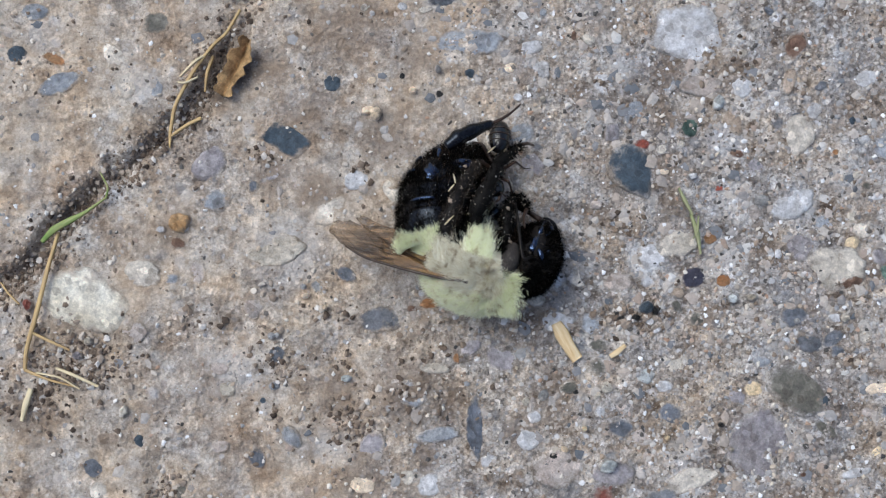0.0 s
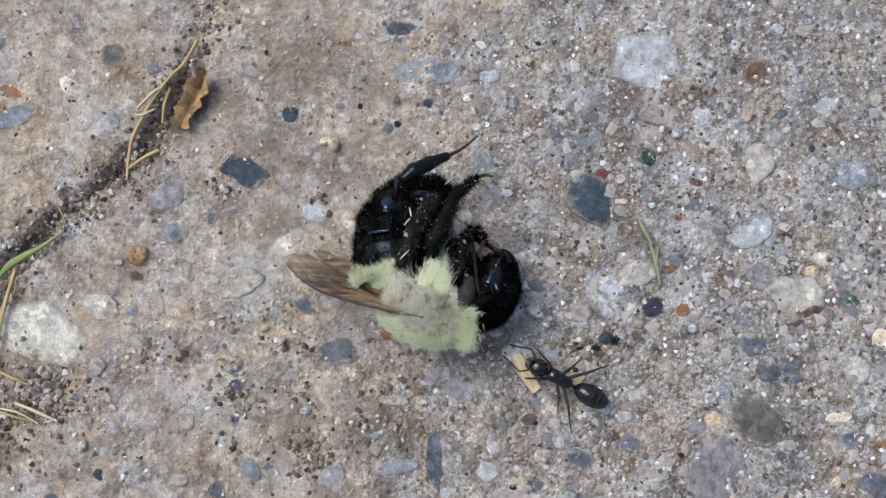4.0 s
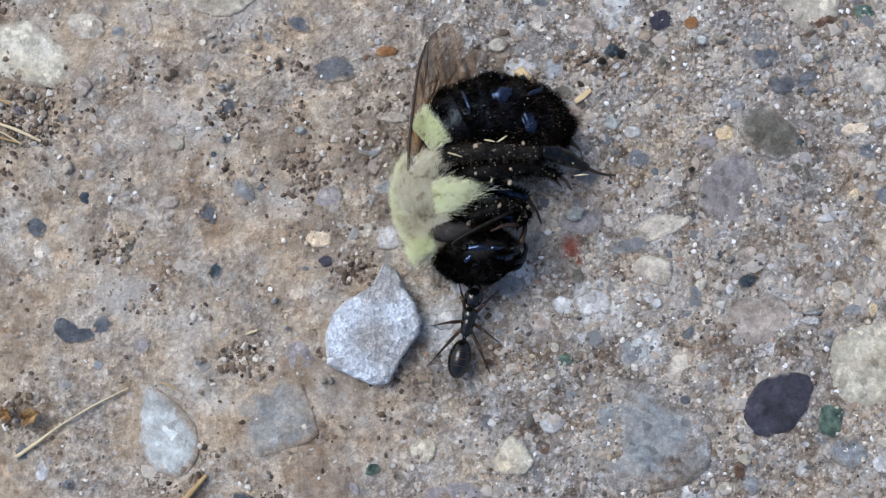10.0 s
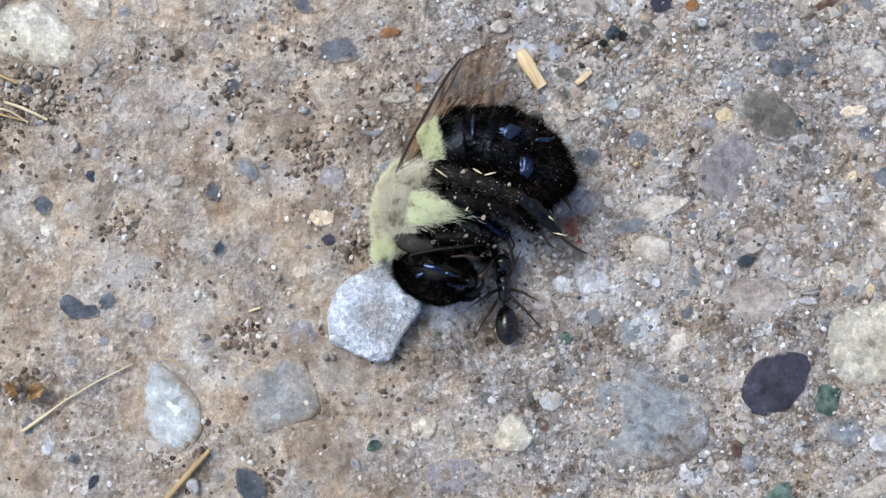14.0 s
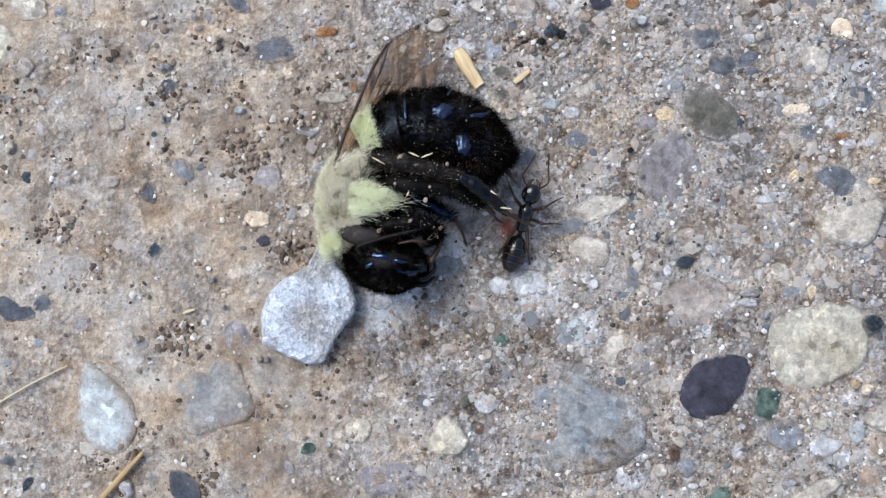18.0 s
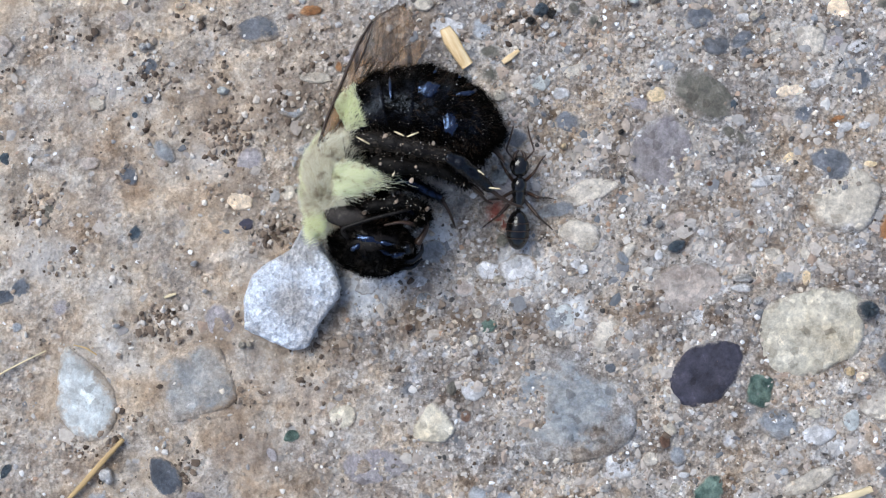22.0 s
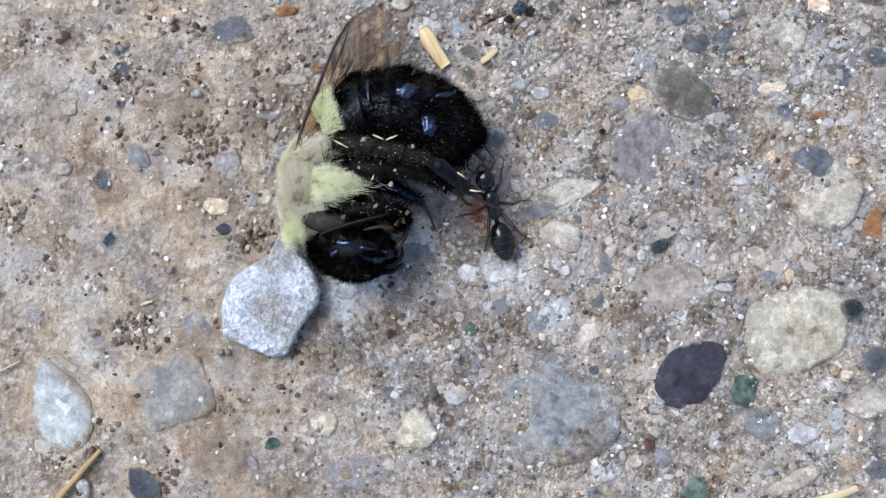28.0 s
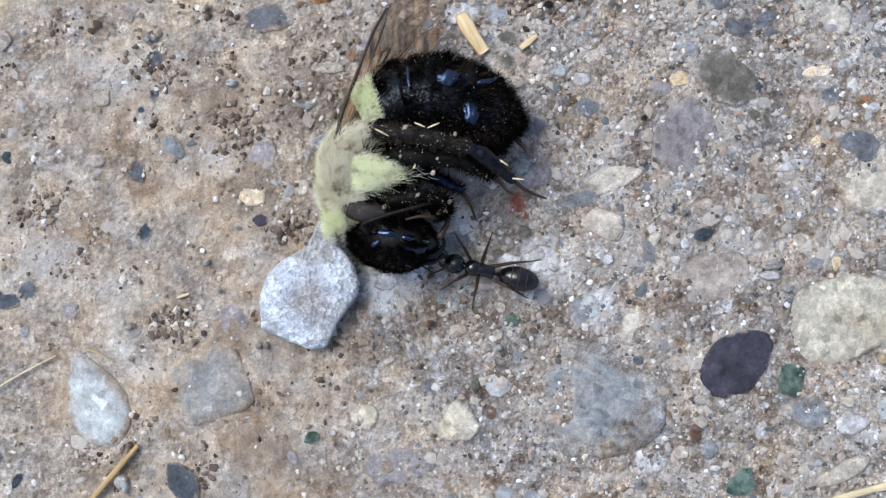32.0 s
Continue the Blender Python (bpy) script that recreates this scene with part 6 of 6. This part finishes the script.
    part("tip_fur", hairs(p, w * 0.6 + along * 0.7, np.full(n, 0.55), 0.012, (0.1, -0.1, 0), 47), FUR_BROWN, bee, "sparse red-brown hairs near the tip")
    part("sting", tube([(7.0, 1.8, 0), (7.4, 1.35, 0.0), (7.6, 1.0, 0.0)], [0.2, 0.1, 0.03]), BROWN, bee)
    # head
    hc, hs = (1.35, -2.7, 0.2), (1.85, 1.35, 1.75)
    head = part("head", shell(hc, hs, -14, lump=0.07, seed=5), DUSTY, bee, "black head with short hair and a glossy face")
    part("eye", shell((0.3, -1.5, 1.5), (1.05, 0.52, 0.46), -10, 16, 24, 0.05, 6), EYE, head, "dull brown-black oval eye")
    part("eye", shell((1.45, -3.72, 0.5), (0.9, 0.36, 0.62), -14, 16, 24, 0.05, 8), EYE, head, "dull brown-black oval eye")
    for x, y, z, a, c, turn in ((1.35, -2.62, 1.72, 0.55, 0.16, -14), (2.1, -2.82, 1.62, 0.35, 0.13, -4), (1.9, -3.15, 1.5, 0.5, 0.13, -20), (2.55, -3.3, 1.25, 0.36, 0.15, 10), (0.85, -2.95, 1.62, 0.3, 0.12, 30), (1.3, -3.35, 1.4, 0.35, 0.1, -8)):
        part("face_plate", shell((x, y, z), (a * 1.25, c * 1.5, 0.34), turn, 10, 14, 0.35, 7 + x), BLACK, head, "glossy ridge of the face")
    part("upper_lip", shell((3.0, -3.0, 0.95), (0.38, 0.34, 0.4), -18, 12, 16, 0.2, 8), DULL, head)
    part("mandible", tube([(2.6, -3.50, 0.7), (3.3, -3.60, 0.75), (3.75, -3.10, 0.6), (3.7, -2.70, 0.5)], [0.17, 0.14, 0.1, 0.05]), DULL, head)
    part("mandible", tube([(2.4, -3.70, 0.2), (3.2, -3.85, 0.2), (3.7, -3.40, 0.1)], [0.17, 0.13, 0.05]), DULL, head)
    part("antenna", tube([(0.5, -2.60, 1.85), (0.1, -2.15, 2.0), (1.5, -1.75, 2.25), (3.3, -1.32, 2.1)], [0.09, 0.08, 0.09, 0.07], 8, 5), DUSTY, head, "bent brown-black feeler")
    part("tongue", tube([(3.5, -2.80, 0.7), (4.0, -2.00, 0.6), (3.9, -1.10, 0.8)], [0.16, 0.12, 0.06]), BROWN, head)
    p, w = on_shell(hc, hs, -14, 11000, 33)
    keep = (p[:, 2] > -1.2) & ~((np.hypot((p[:, 0] - 1.6) / 1.1, (p[:, 1] + 2.75) / 0.3) < 1) & (p[:, 2] > 0.8)) & ~((np.hypot((p[:, 0] - 0.3) / 0.95, (p[:, 1] + 1.55) / 0.5) < 1) & (p[:, 2] > 0.8))
    lean = np.stack([value_noise(p[:, 0] * 2.2 + 5 * m, p[:, 1] * 2.2 + p[:, 2], 90 + m) for m in range(3)], -1)
    part("head_hair", hairs(p[keep], w[keep] * 0.7 + 1.1 * lean[keep], 0.36 + 0.4 * lean[keep, 0], 0.012, (-0.1, 0.1, 0.1), 34), FUR_BLACK, head)
    n = 500
    root = np.stack([rng.uniform(-0.4, 2.2, n), rng.normal(-1.7, 0.35, n), rng.uniform(1.1, 1.7, n)], -1)
    part("head_hair", hairs(root, np.tile((0.3, 0.2, 0.7), (n, 1)), np.full(n, 0.4), 0.011, (0.1, 0.1, 0), 36, 0.5), FUR_BROWN, head, "sparse brown hair behind the face")
    n = 420
    p, w = on_shell(hc, hs, -14, n, 35)
    keep = p[:, 2] > 0.1
    part("head_hair", hairs(p[keep], w[keep] + np.array((0.3, 0.3, 0.0)), np.full(keep.sum(), 0.5), 0.010, (0.1, 0.1, 0), 37, 0.6), FUR_DUSTY, head, "sparse grey-brown hair on the head")
    # legs, folded between head and abdomen
    leg_of_bee([(0.6, 1.7, 1.4), (1.2, 1.85, 2.1), (2.25, 1.67, 2.5), (3.58, 1.35, 2.6), (5.03, 0.93, 2.4)], [0.3, 0.42, 0.46, 0.42, 0.28], None, "leg", DUSTY, bee, 51)
    hind = leg_of_bee([(4.9, 1.0, 2.4), (5.5, 0.7, 2.2), (6.2, 0.2, 1.7), (6.9, -0.4, 1.1)], [0.34, 0.54, 0.46, 0.26], [(6.9, -0.4, 1.1), (7.3, -0.7, 0.8), (7.8, -0.95, 0.4), (8.4, -1.1, -0.2)], "leg", DULL, bee, 52, 90)
    middle = leg_of_bee([(1.0, 0.5, 1.2), (1.8, 0.85, 1.9), (3.0, 0.62, 2.1), (4.6, 0.5, 1.9), (5.3, 0.1, 1.5), (6.0, -0.2, 1.1)], [0.3, 0.5, 0.5, 0.4, 0.3, 0.18], [(6.0, -0.2, 1.1), (6.4, -0.45, 0.5), (6.7, -0.7, -0.5), (7.0, -0.7, -1.5)], "leg", MATT, bee, 53)
    leg_of_bee([(0.8, -0.9, 1.2), (1.5, -1.15, 1.85), (2.8, -1.0, 2.0), (3.75, -1.15, 1.8)], [0.28, 0.38, 0.40, 0.28], None, "leg", MATT, bee, 54)
    leg_of_bee([(3.6, -1.1, 1.8), (3.95, -1.5, 1.5), (3.4, -1.95, 1.6)], [0.27, 0.28, 0.16], [(3.4, -1.95, 1.6), (2.8, -1.85, 1.8), (2.1, -2.0, 1.85)], "leg", MATT, bee, 55)
    leg_of_bee([(1.3, 0.4, -0.8), (3.0, 0.3, -0.4), (4.6, -0.5, -0.7)], [0.36, 0.44, 0.26], [(4.6, -0.5, -0.7), (5.0, -1.2, -1.2), (5.2, -1.8, -1.9)], "leg", BLACK, bee, 56)
    leg_of_bee([(1.3, 1.2, -0.9), (3.4, 1.2, -0.6), (5.4, 0.7, -0.6)], [0.38, 0.46, 0.3], [(5.4, 0.7, -0.6), (6.2, 0.1, -1.0), (6.6, -0.2, -1.8)], "leg", BLACK, bee, 57)
    leg_of_bee([(1.3, -0.9, -0.6), (2.9, -1.0, -0.4), (3.9, -1.6, -0.8)], [0.34, 0.4, 0.26], None, "leg", BLACK, bee, 58)
    # the loose hind shin and the middle leg shift when the bee is rolled over
    BEE_LEGS.append((hind, (4.9, 1.0, 2.4), [(0, 0.2, 1.6, 0.9, -17, -36), (7.3, 0.2, 1.6, 0.9, -17, -36), (7.6, 0.70, 0.30, 0.20, 24, -8), (9.4, 0.90, 0.10, 0.00, 22), (10.3, 0.10, 0.00, 0.00, 4), (32, 0.00, 0.00, 0.00, 0)]))
    BEE_LEGS.append((middle, (1.0, 0.5, 1.2), [(0, 0.5, -0.2, 0.4, -8, -20), (7.3, 0.5, -0.2, 0.4, -8, -20), (7.6, 0, 0, 0, 2), (9.5, 0, 0, 0, 3), (10.4, 0, 0, 0, 0), (32, 0, 0, 0, 0)]))
    for one in [o for o in bee.children if o.name.split(".")[0] == "waist_tuft"]:
        BEE_LEGS.append((one, (0.1, 2.75, 0), [(0, 0.1, 0.0, 0.25, 0), (7.3, 0.1, 0.0, 0.25, 0), (7.6, 0.05, -0.1, 0.0, 0), (9.0, 0, 0, 0, 0), (32, 0, 0, 0, 0)]))
    # the abdomen lies pressed closer to the thorax until the bee is rolled over
    for one in [o for o in bee.children if o.name.split(".")[0] in ("abdomen_ring", "ring_rim", "bare_spot", "dusty_hair", "dust", "tip_fur", "sting")]:
        BEE_LEGS.append((one, (0.1, 2.75, 0), [(0, 0.15, -0.95, 0.0, 0), (7.3, 0.15, -0.95, 0.0, 0), (7.6, 0.05, -0.4, 0.0, 0), (9.0, 0, 0, 0, 0), (32, 0, 0, 0, 0)]))
    # grit and chaff stuck to the legs
    rng = np.random.default_rng(61)
    for x, y, z, ln, tn in ((1.25, 1.75, 2.55, 0.7, -30), (2.9, 1.95, 2.95, 0.5, -25), (3.5, 1.9, 2.95, 0.55, 20), (6.4, 0.35, 2.0, 0.6, -35), (7.0, -0.35, 1.4, 0.7, -8), (2.6, 0.2, 2.6, 0.22, 60), (1.9, -3.9, 0.9, 0.7, -18)):
        c, s = math.cos(radians(tn)) * ln / 2, math.sin(radians(tn)) * ln / 2
        part("chaff", ribbon([(x - c, y - s, z), (x, y, z + 0.06), (x + c, y + s, z + 0.02)], [0.05, 0.09, 0.03], 0.03, 0.02, 3), PALE_STRAW, bee, "pale bit of chaff stuck on")
    for x, y, z, r in ((2.25, 1.85, 2.75, 0.16), (4.05, -1.3, 1.95, 0.11), (1.2, -1.4, 1.75, 0.12), (3.4, -0.1, 2.6, 0.13), (2.7, -1.0, 2.4, 0.10), (3.6, 0.5, 2.6, 0.08), (2.0, 0.7, 2.4, 0.08), (4.4, 1.5, 2.9, 0.10)):
        part("grit", shell((x, y, z), (r, r * 0.8, r * 0.7), rng.uniform(0, 90), 6, 8, 0.6, r * 40), ROCK["tan"], bee, "bit of tan grit stuck on")
    # wings of the upper side
    tip_veins = [
          ([(1.3, 7.4, 1.04), (1.8, 7.9, 0.93), (2.3, 8.3, 0.81)], 0.02),
          ([(1.25, 6.9, 1.01), (1.9, 7.5, 0.86), (2.7, 8.2, 0.67)], 0.02),
          ([(1.5, 6.3, 0.88), (2.2, 7.1, 0.71), (3, 7.9, 0.54)], 0.02),
          ([(1.6, 5.9, 0.85), (2.3, 6.4, 0.62), (3.1, 7.2, 0.43)], 0.02),
          ([(1.5, 5.6, 0.88), (2, 5.6, 0.72), (2.5, 6, 0.55)], 0.02)]
    fore = wing([(-0.7, 1.3, 2.0), (-0.45, 2.6, 1.7), (0.15, 4.6, 1.3), (0.75, 6.5, 1.1), (1.45, 7.75, 1.0), (2.3, 8.45, 0.8), (3.1, 8.3, 0.6), (3.3, 7.4, 0.5), (2.7, 6.2, 0.5), (1.8, 4.8, 0.6), (0.8, 3.2, 0.9), (0.0, 1.9, 1.6)],
         [([(-0.7, 1.3, 2.03), (-0.45, 2.6, 1.73), (0.15, 4.6, 1.33), (0.75, 6.5, 1.13), (1.3, 7.5, 1.05)], 0.07),
          ([(-0.55, 1.5, 1.95), (0.1, 3.2, 1.49), (0.75, 5.2, 1.13), (1.25, 6.9, 1.01), (1.35, 7.4, 1.03)], 0.035),
          ([(0.1, 3.2, 1.49), (0.75, 4.4, 1.15), (1.2, 4.9, 0.98), (1.6, 5.9, 0.85), (1.75, 6.3, 0.8)], 0.028),
          ([(0.45, 4.5, 1.24), (0.9, 4.75, 1.08), (1.25, 5, 0.97)], 0.026),
          ([(0.75, 5.2, 1.13), (1.1, 5.5, 1.02), (1.5, 5.6, 0.88)], 0.026),
          ([(-0.4, 1.6, 1.88), (0.5, 3.1, 1.37), (1.4, 4.6, 0.92)], 0.026)] + tip_veins, "forewing", bee, "smoky brown translucent wing with dark veins and a torn tip", 0.07)
    rear = wing([(-0.5, 1.4, 1.8), (0.6, 3.4, 1.4), (1.8, 5.2, 0.8), (2.9, 6.6, 0.3), (3.7, 7.2, 0.1), (4.0, 6.9, 0.0), (3.3, 5.6, 0.2), (2.2, 4.0, 0.8), (0.8, 2.2, 1.5)],
         [([(-0.5, 1.4, 1.8), (0.6, 3.4, 1.4), (1.8, 5.2, 0.8), (2.9, 6.6, 0.3)], 0.035)], "hindwing", bee, "smaller smoky brown wing with a torn tip", 0.1)
    for one, spread in ((fore, 6), (rear, 6)):
        BEE_LEGS.append((one, (-0.7, 1.3, 0), [(0, -0.75, -1.0, -0.5, spread), (7.3, -0.75, -1.0, -0.5, spread), (7.6, -0.5, -0.1, -0.6, 1), (8.5, -0.2, 0.3, -0.6, 0), (10, -0.2, 0.4, -0.5, -4), (32, -0.2, 0.4, -0.5, -4)]))
    return bee


BEE_WAY = [
    (0, 0.92, 4.48, 2.90, 27.0, 79.4),
    (1, 0.92, 4.48, 2.90, 27.0, 79.4),
    (3, 0.92, 4.48, 2.90, 27.0, 79.4),
    (6, 0.92, 4.48, 2.90, 27.0, 79.4),
    (7, 0.52, 4.53, 2.90, 26.0, 69.3),
    (7.3, 0.52, 4.53, 2.90, 26.0, 69.3),
    (7.5, 0.86, 2.03, 2.60, 12.0, 57.1),
    (8, 0.50, 0.89, 2.50, 8.0, 55.1),
    (8.5, 0.85, -0.65, 2.50, 8.0, 42.3),
    (9, 0.65, -1.00, 2.50, 8.0, 32.9),
    (9.5, 1.15, -3.31, 2.50, 8.0, 21.5),
    (10, 0.85, -5.08, 2.50, 5.0, 12.9),
    (10.5, 0.01, -6.16, 2.50, 0.0, 0.7),
    (13, -0.32, -6.52, 2.50, 0.0, -7.5),
    (19, 0.40, -6.00, 2.50, 0.0, 0.3),
    (25, 0.40, -6.00, 2.50, 0.0, 0.3),
    (28, 0.40, -6.00, 2.50, 0.0, 0.3),
    (32, 0.40, -6.00, 2.50, 0.0, 0.3),
]
bumblebee = make_bee()



# ---- the ant: +x ahead, feet at z = 0 ----
LEGS = []



def ant_leg(x, side, reach, sweep, ant):
    """One leg from its hip: thigh up and out, shin down, a thin foot."""
    a = radians(sweep)
    dx, dy = math.sin(a), math.cos(a) * side
    hip = part("leg", tube([(0, 0, 0), (dx * reach * 0.16, dy * reach * 0.16, -0.02), (dx * reach * 0.42, dy * reach * 0.42, 0.40), (dx * reach * 0.5, dy * reach * 0.5, 0.34), (dx * reach * 0.8, dy * reach * 0.8, -0.55)], [0.10, 0.09, 0.085, 0.065, 0.045], 8, 4, 1), ANT_LEG, ant)
    part("foot", tube([(dx * reach * 0.8, dy * reach * 0.8, -0.55), (dx * reach * 0.92, dy * reach * 0.92, -0.74), (dx * reach * 1.06, dy * reach * 1.06, -0.77)], [0.035, 0.028, 0.02], 6, 3, 1), ANT_LEG, hip)
    hip.matrix_basis = pose(x * MM, 0.2 * side * MM, 0.80 * MM)
    LEGS.append((hip, x, side))


def make_ant():
    ant = tagged(new("ant"), "glossy black ant tugging at the bumblebee", "ant")
    gaster = part("gaster", shell((-1.42, 0, 0.92), (0.96, 0.56, 0.54), 0, 22, 28, 0.02, 1), ANT_BLACK, ant, "glossy black oval abdomen")
    rng = np.random.default_rng(71)
    p, w = on_shell((-1.42, 0, 0.92), (0.96, 0.56, 0.54), 0, 60, 72)
    part("gaster_hair", hairs(p, w * 0.5 + np.array((-0.8, 0, 0)), np.full(len(p), 0.12), 0.004, (0, 0, 0), 73), FUR_BROWN, gaster, "short brown bristles")
    for k in range(3):
        x = -1.05 - 0.36 * k
        r = 0.565 * math.sqrt(max(0.05, 1 - ((x + 1.42) / 0.96) ** 2))
        ring = [(x, r * 1.07 * math.cos(a), 0.92 + r * math.sin(a)) for a in np.linspace(0, 2 * math.pi, 17)]
        part("ring_edge", tube(ring, [0.022] * 17, 5, 1, 0), ANT_LEG, gaster)
    part("waist", tube([(-0.62, 0, 0.74), (-0.42, 0, 0.80), (-0.36, 0, 1.05), (-0.30, 0, 0.80), (-0.15, 0, 0.78)], [0.10, 0.11, 0.10, 0.11, 0.12], 10, 3, 1), ANT_BLACK, ant)
    trunk = part("thorax", shell((0.42, 0, 0.95), (0.72, 0.33, 0.38), 0, 20, 24, 0.05, 3), ANT_BLACK, ant)
    part("shoulder", shell((0.74, 0, 1.08), (0.42, 0.38, 0.32), 0, 16, 20, 0.03, 4), ANT_BLACK, trunk)
    part("rump", shell((0.02, 0, 0.92), (0.36, 0.29, 0.33), 0, 16, 20, 0.03, 5), ANT_BLACK, trunk)
    part("neck", tube([(1.0, 0, 0.98), (1.25, 0, 0.96)], [0.13, 0.12], 10, 3), ANT_BLACK, ant)
    head = part("head", shell((1.62, 0, 0.92), (0.50, 0.46, 0.32), 0, 20, 24, 0.03, 6), ANT_BLACK, ant)
    for side in (1, -1):
        part("eye", shell((1.58, 0.34 * side, 1.08), (0.13, 0.06, 0.10), 0, 10, 12, 0, 7), EYE, head)
        part("mandible", tube([(1.95, 0.24 * side, 0.82), (2.2, 0.22 * side, 0.78), (2.38, 0.04 * side, 0.76)], [0.11, 0.09, 0.03], 8, 4), ANT_LEG, head)
        part("feeler", tube([(1.88, 0.2 * side, 1.02), (2.25, 0.52 * side, 1.3), (2.45, 0.66 * side, 1.32), (3.0, 0.46 * side, 0.95), (3.5, 0.34 * side, 0.6)], [0.05, 0.045, 0.045, 0.045, 0.04], 7, 4, 1), ANT_LEG, head)
        ant_leg(0.80, side, 1.6, 52, ant)
        ant_leg(0.42, side, 1.6, -14, ant)
        ant_leg(0.08, side, 2.4, -58, ant)
    return ant


ANT_WAY = [
    (0, 2.11, 10.26, 0.02, -95),
    (0.3, 3.50, 10.48, 0.02, -77),
    (0.6, 4.11, 10.46, 0.02, -125),
    (0.8, 3.83, 10.81, 0.02, -150),
    (1.2, 4.84, 10.65, 0.02, -193),
    (1.6, 5.36, 11.69, 0.02, -191),
    (2, 5.41, 10.44, 0.02, -139),
    (2.3, 6.53, 11.12, 0.02, -127),
    (2.5, 8.04, 11.01, 0.02, -112),
    (2.6, 8.42, 11.00, 0.02, -106),
    (2.7, 10.11, 10.67, 0.02, -73),
    (2.8, 10.78, 9.16, 0.02, -71),
    (2.9, 11.83, 7.87, 0.02, -51),
    (3, 12.79, 3.97, 0.02, -73),
    (3.1, 12.97, 1.82, 0.02, -100),
    (3.3, 7.81, -2.07, 0.02, -174),
    (3.5, 8.36, -1.15, 0.02, -192),
    (4.5, 6.73, 1.03, 0.02, -232),
    (5.5, 5.81, 1.94, 0.02, -256),
    (6, 5.55, 2.27, 0.02, -260),
    (6.5, 5.39, 0.84, 0.02, -242),
    (7, 5.67, 1.89, 0.02, -254),
    (7.3, 6.24, 0.87, 0.02, -249),
    (7.6, 6.86, -1.84, 0.02, -264),
    (8, 6.27, -2.73, 0.02, -262),
    (8.3, 6.76, -2.29, 0.02, -273),
    (8.6, 5.42, -5.58, 0.02, -278),
    (9, 4.30, -6.53, 0.02, -279),
    (9.3, 4.11, -8.68, 0.02, -276),
    (9.6, 2.99, -8.94, 0.02, -286),
    (10, 2.30, -10.96, 0.02, -284),
    (10.4, 0.72, -12.94, 0.02, -291),
    (11, -0.18, -12.83, 0.02, -297),
    (12, -0.77, -12.82, 0.02, -308),
    (13, 0.17, -13.74, 0.02, -298),
    (13.5, 3.58, -11.58, 0.02, -279),
    (15.5, 4.87, -9.54, 0.02, -258),
    (16, 5.83, -9.82, 0.02, -273),
    (16.5, 6.34, -8.72, 0.02, -281),
    (17, 7.44, -7.16, 0.02, -282),
    (18, 8.31, -6.73, 0.02, -287),
    (19, 8.59, -6.24, 0.02, -279),
    (20, 8.71, -6.13, 0.02, -268),
    (21, 8.57, -6.06, 0.02, -273),
    (22, 8.66, -6.29, 0.02, -272),
    (23, 8.36, -6.32, 0.02, -275),
    (24, 8.54, -6.28, 0.02, -273),
    (25, 8.23, -6.41, 0.02, -266),
    (25.5, 8.27, -6.36, 0.02, -266),
    (27.5, 8.31, -6.80, 0.02, -255),
    (28, 8.35, -6.81, 0.02, -255),
    (28.5, 8.19, -6.87, 0.02, -252),
    (29, 8.10, -6.87, 0.02, -261),
    (29.5, 8.09, -6.89, 0.02, -261),
    (30, 8.04, -7.08, 0.02, -257),
    (30.3, 7.45, -8.12, 0.02, -290),
    (30.6, 7.26, -7.48, 0.02, -278),
    (31, 7.55, -7.67, 0.02, -272),
    (31.3, 6.46, -9.37, 0.02, -246),
    (31.6, 6.39, -8.90, 0.02, -211),
    (32, 6.12, -10.21, 0.02, -195),
]
ANT_NOSE_UP = [(0, 20), (0.8, 30), (1, 36), (2, 38), (2.5, 25), (2.9, 0), (16, 0), (17.5, 16), (30, 16), (30.6, 0), (32, 0)]
ant = make_ant()


def step_legs():
    """Two sets of three legs swing in turn, as fast as the ant goes."""
    ts, xs, ys = (np.array([row[k] for row in ANT_WAY]) for k in (0, 1, 2))
    when = np.arange(0, 32.01, 0.1)
    x, y = np.interp(when, ts, xs), np.interp(when, ts, ys)
    gone = np.concatenate([[0], np.cumsum(np.minimum(np.hypot(np.diff(x), np.diff(y)), 0.6))])
    for k, (leg, px, side) in enumerate(LEGS):
        third = {0.80: 0, 0.42: 1, 0.08: 2}[px]
        phase = math.pi * ((third + (side > 0)) % 2) + third * 0.3
        rows = []
        for t, g in zip(when[::2], gone[::2]):
            swing = 15 * math.sin(g * 2.1 + phase) + 4 * math.sin(t * 1.7 + k * 1.9)
            rows.append((float(t), pose(px * MM, 0.2 * side * MM, 0.80 * MM, 0, 0, swing)))
        walk(leg, rows)



def motions():
    walk(bumblebee, [(t, pose(x * MM, y * MM, z * MM, 0, roll, turn)) for t, x, y, z, roll, turn in BEE_WAY])
    for leg, (px, py, pz), rows in BEE_LEGS:
        walk(leg, [(t, pose((px + dx) * MM, (py + dy) * MM, (pz + dz) * MM, 0, sum(tilt), turn) @ pose(-px * MM, -py * MM, -pz * MM)) for t, dx, dy, dz, turn, *tilt in rows])
    up = [float(np.interp(row[0], *zip(*ANT_NOSE_UP))) for row in ANT_WAY]
    walk(ant, [(t, pose(x * MM, y * MM, (z + 0.014 * nose) * MM, 0, 0, turn) @ pose(0, 0, 0, 0, -nose, 0)) for (t, x, y, z, turn), nose in zip(ANT_WAY, up)])
    step_legs()


motions()
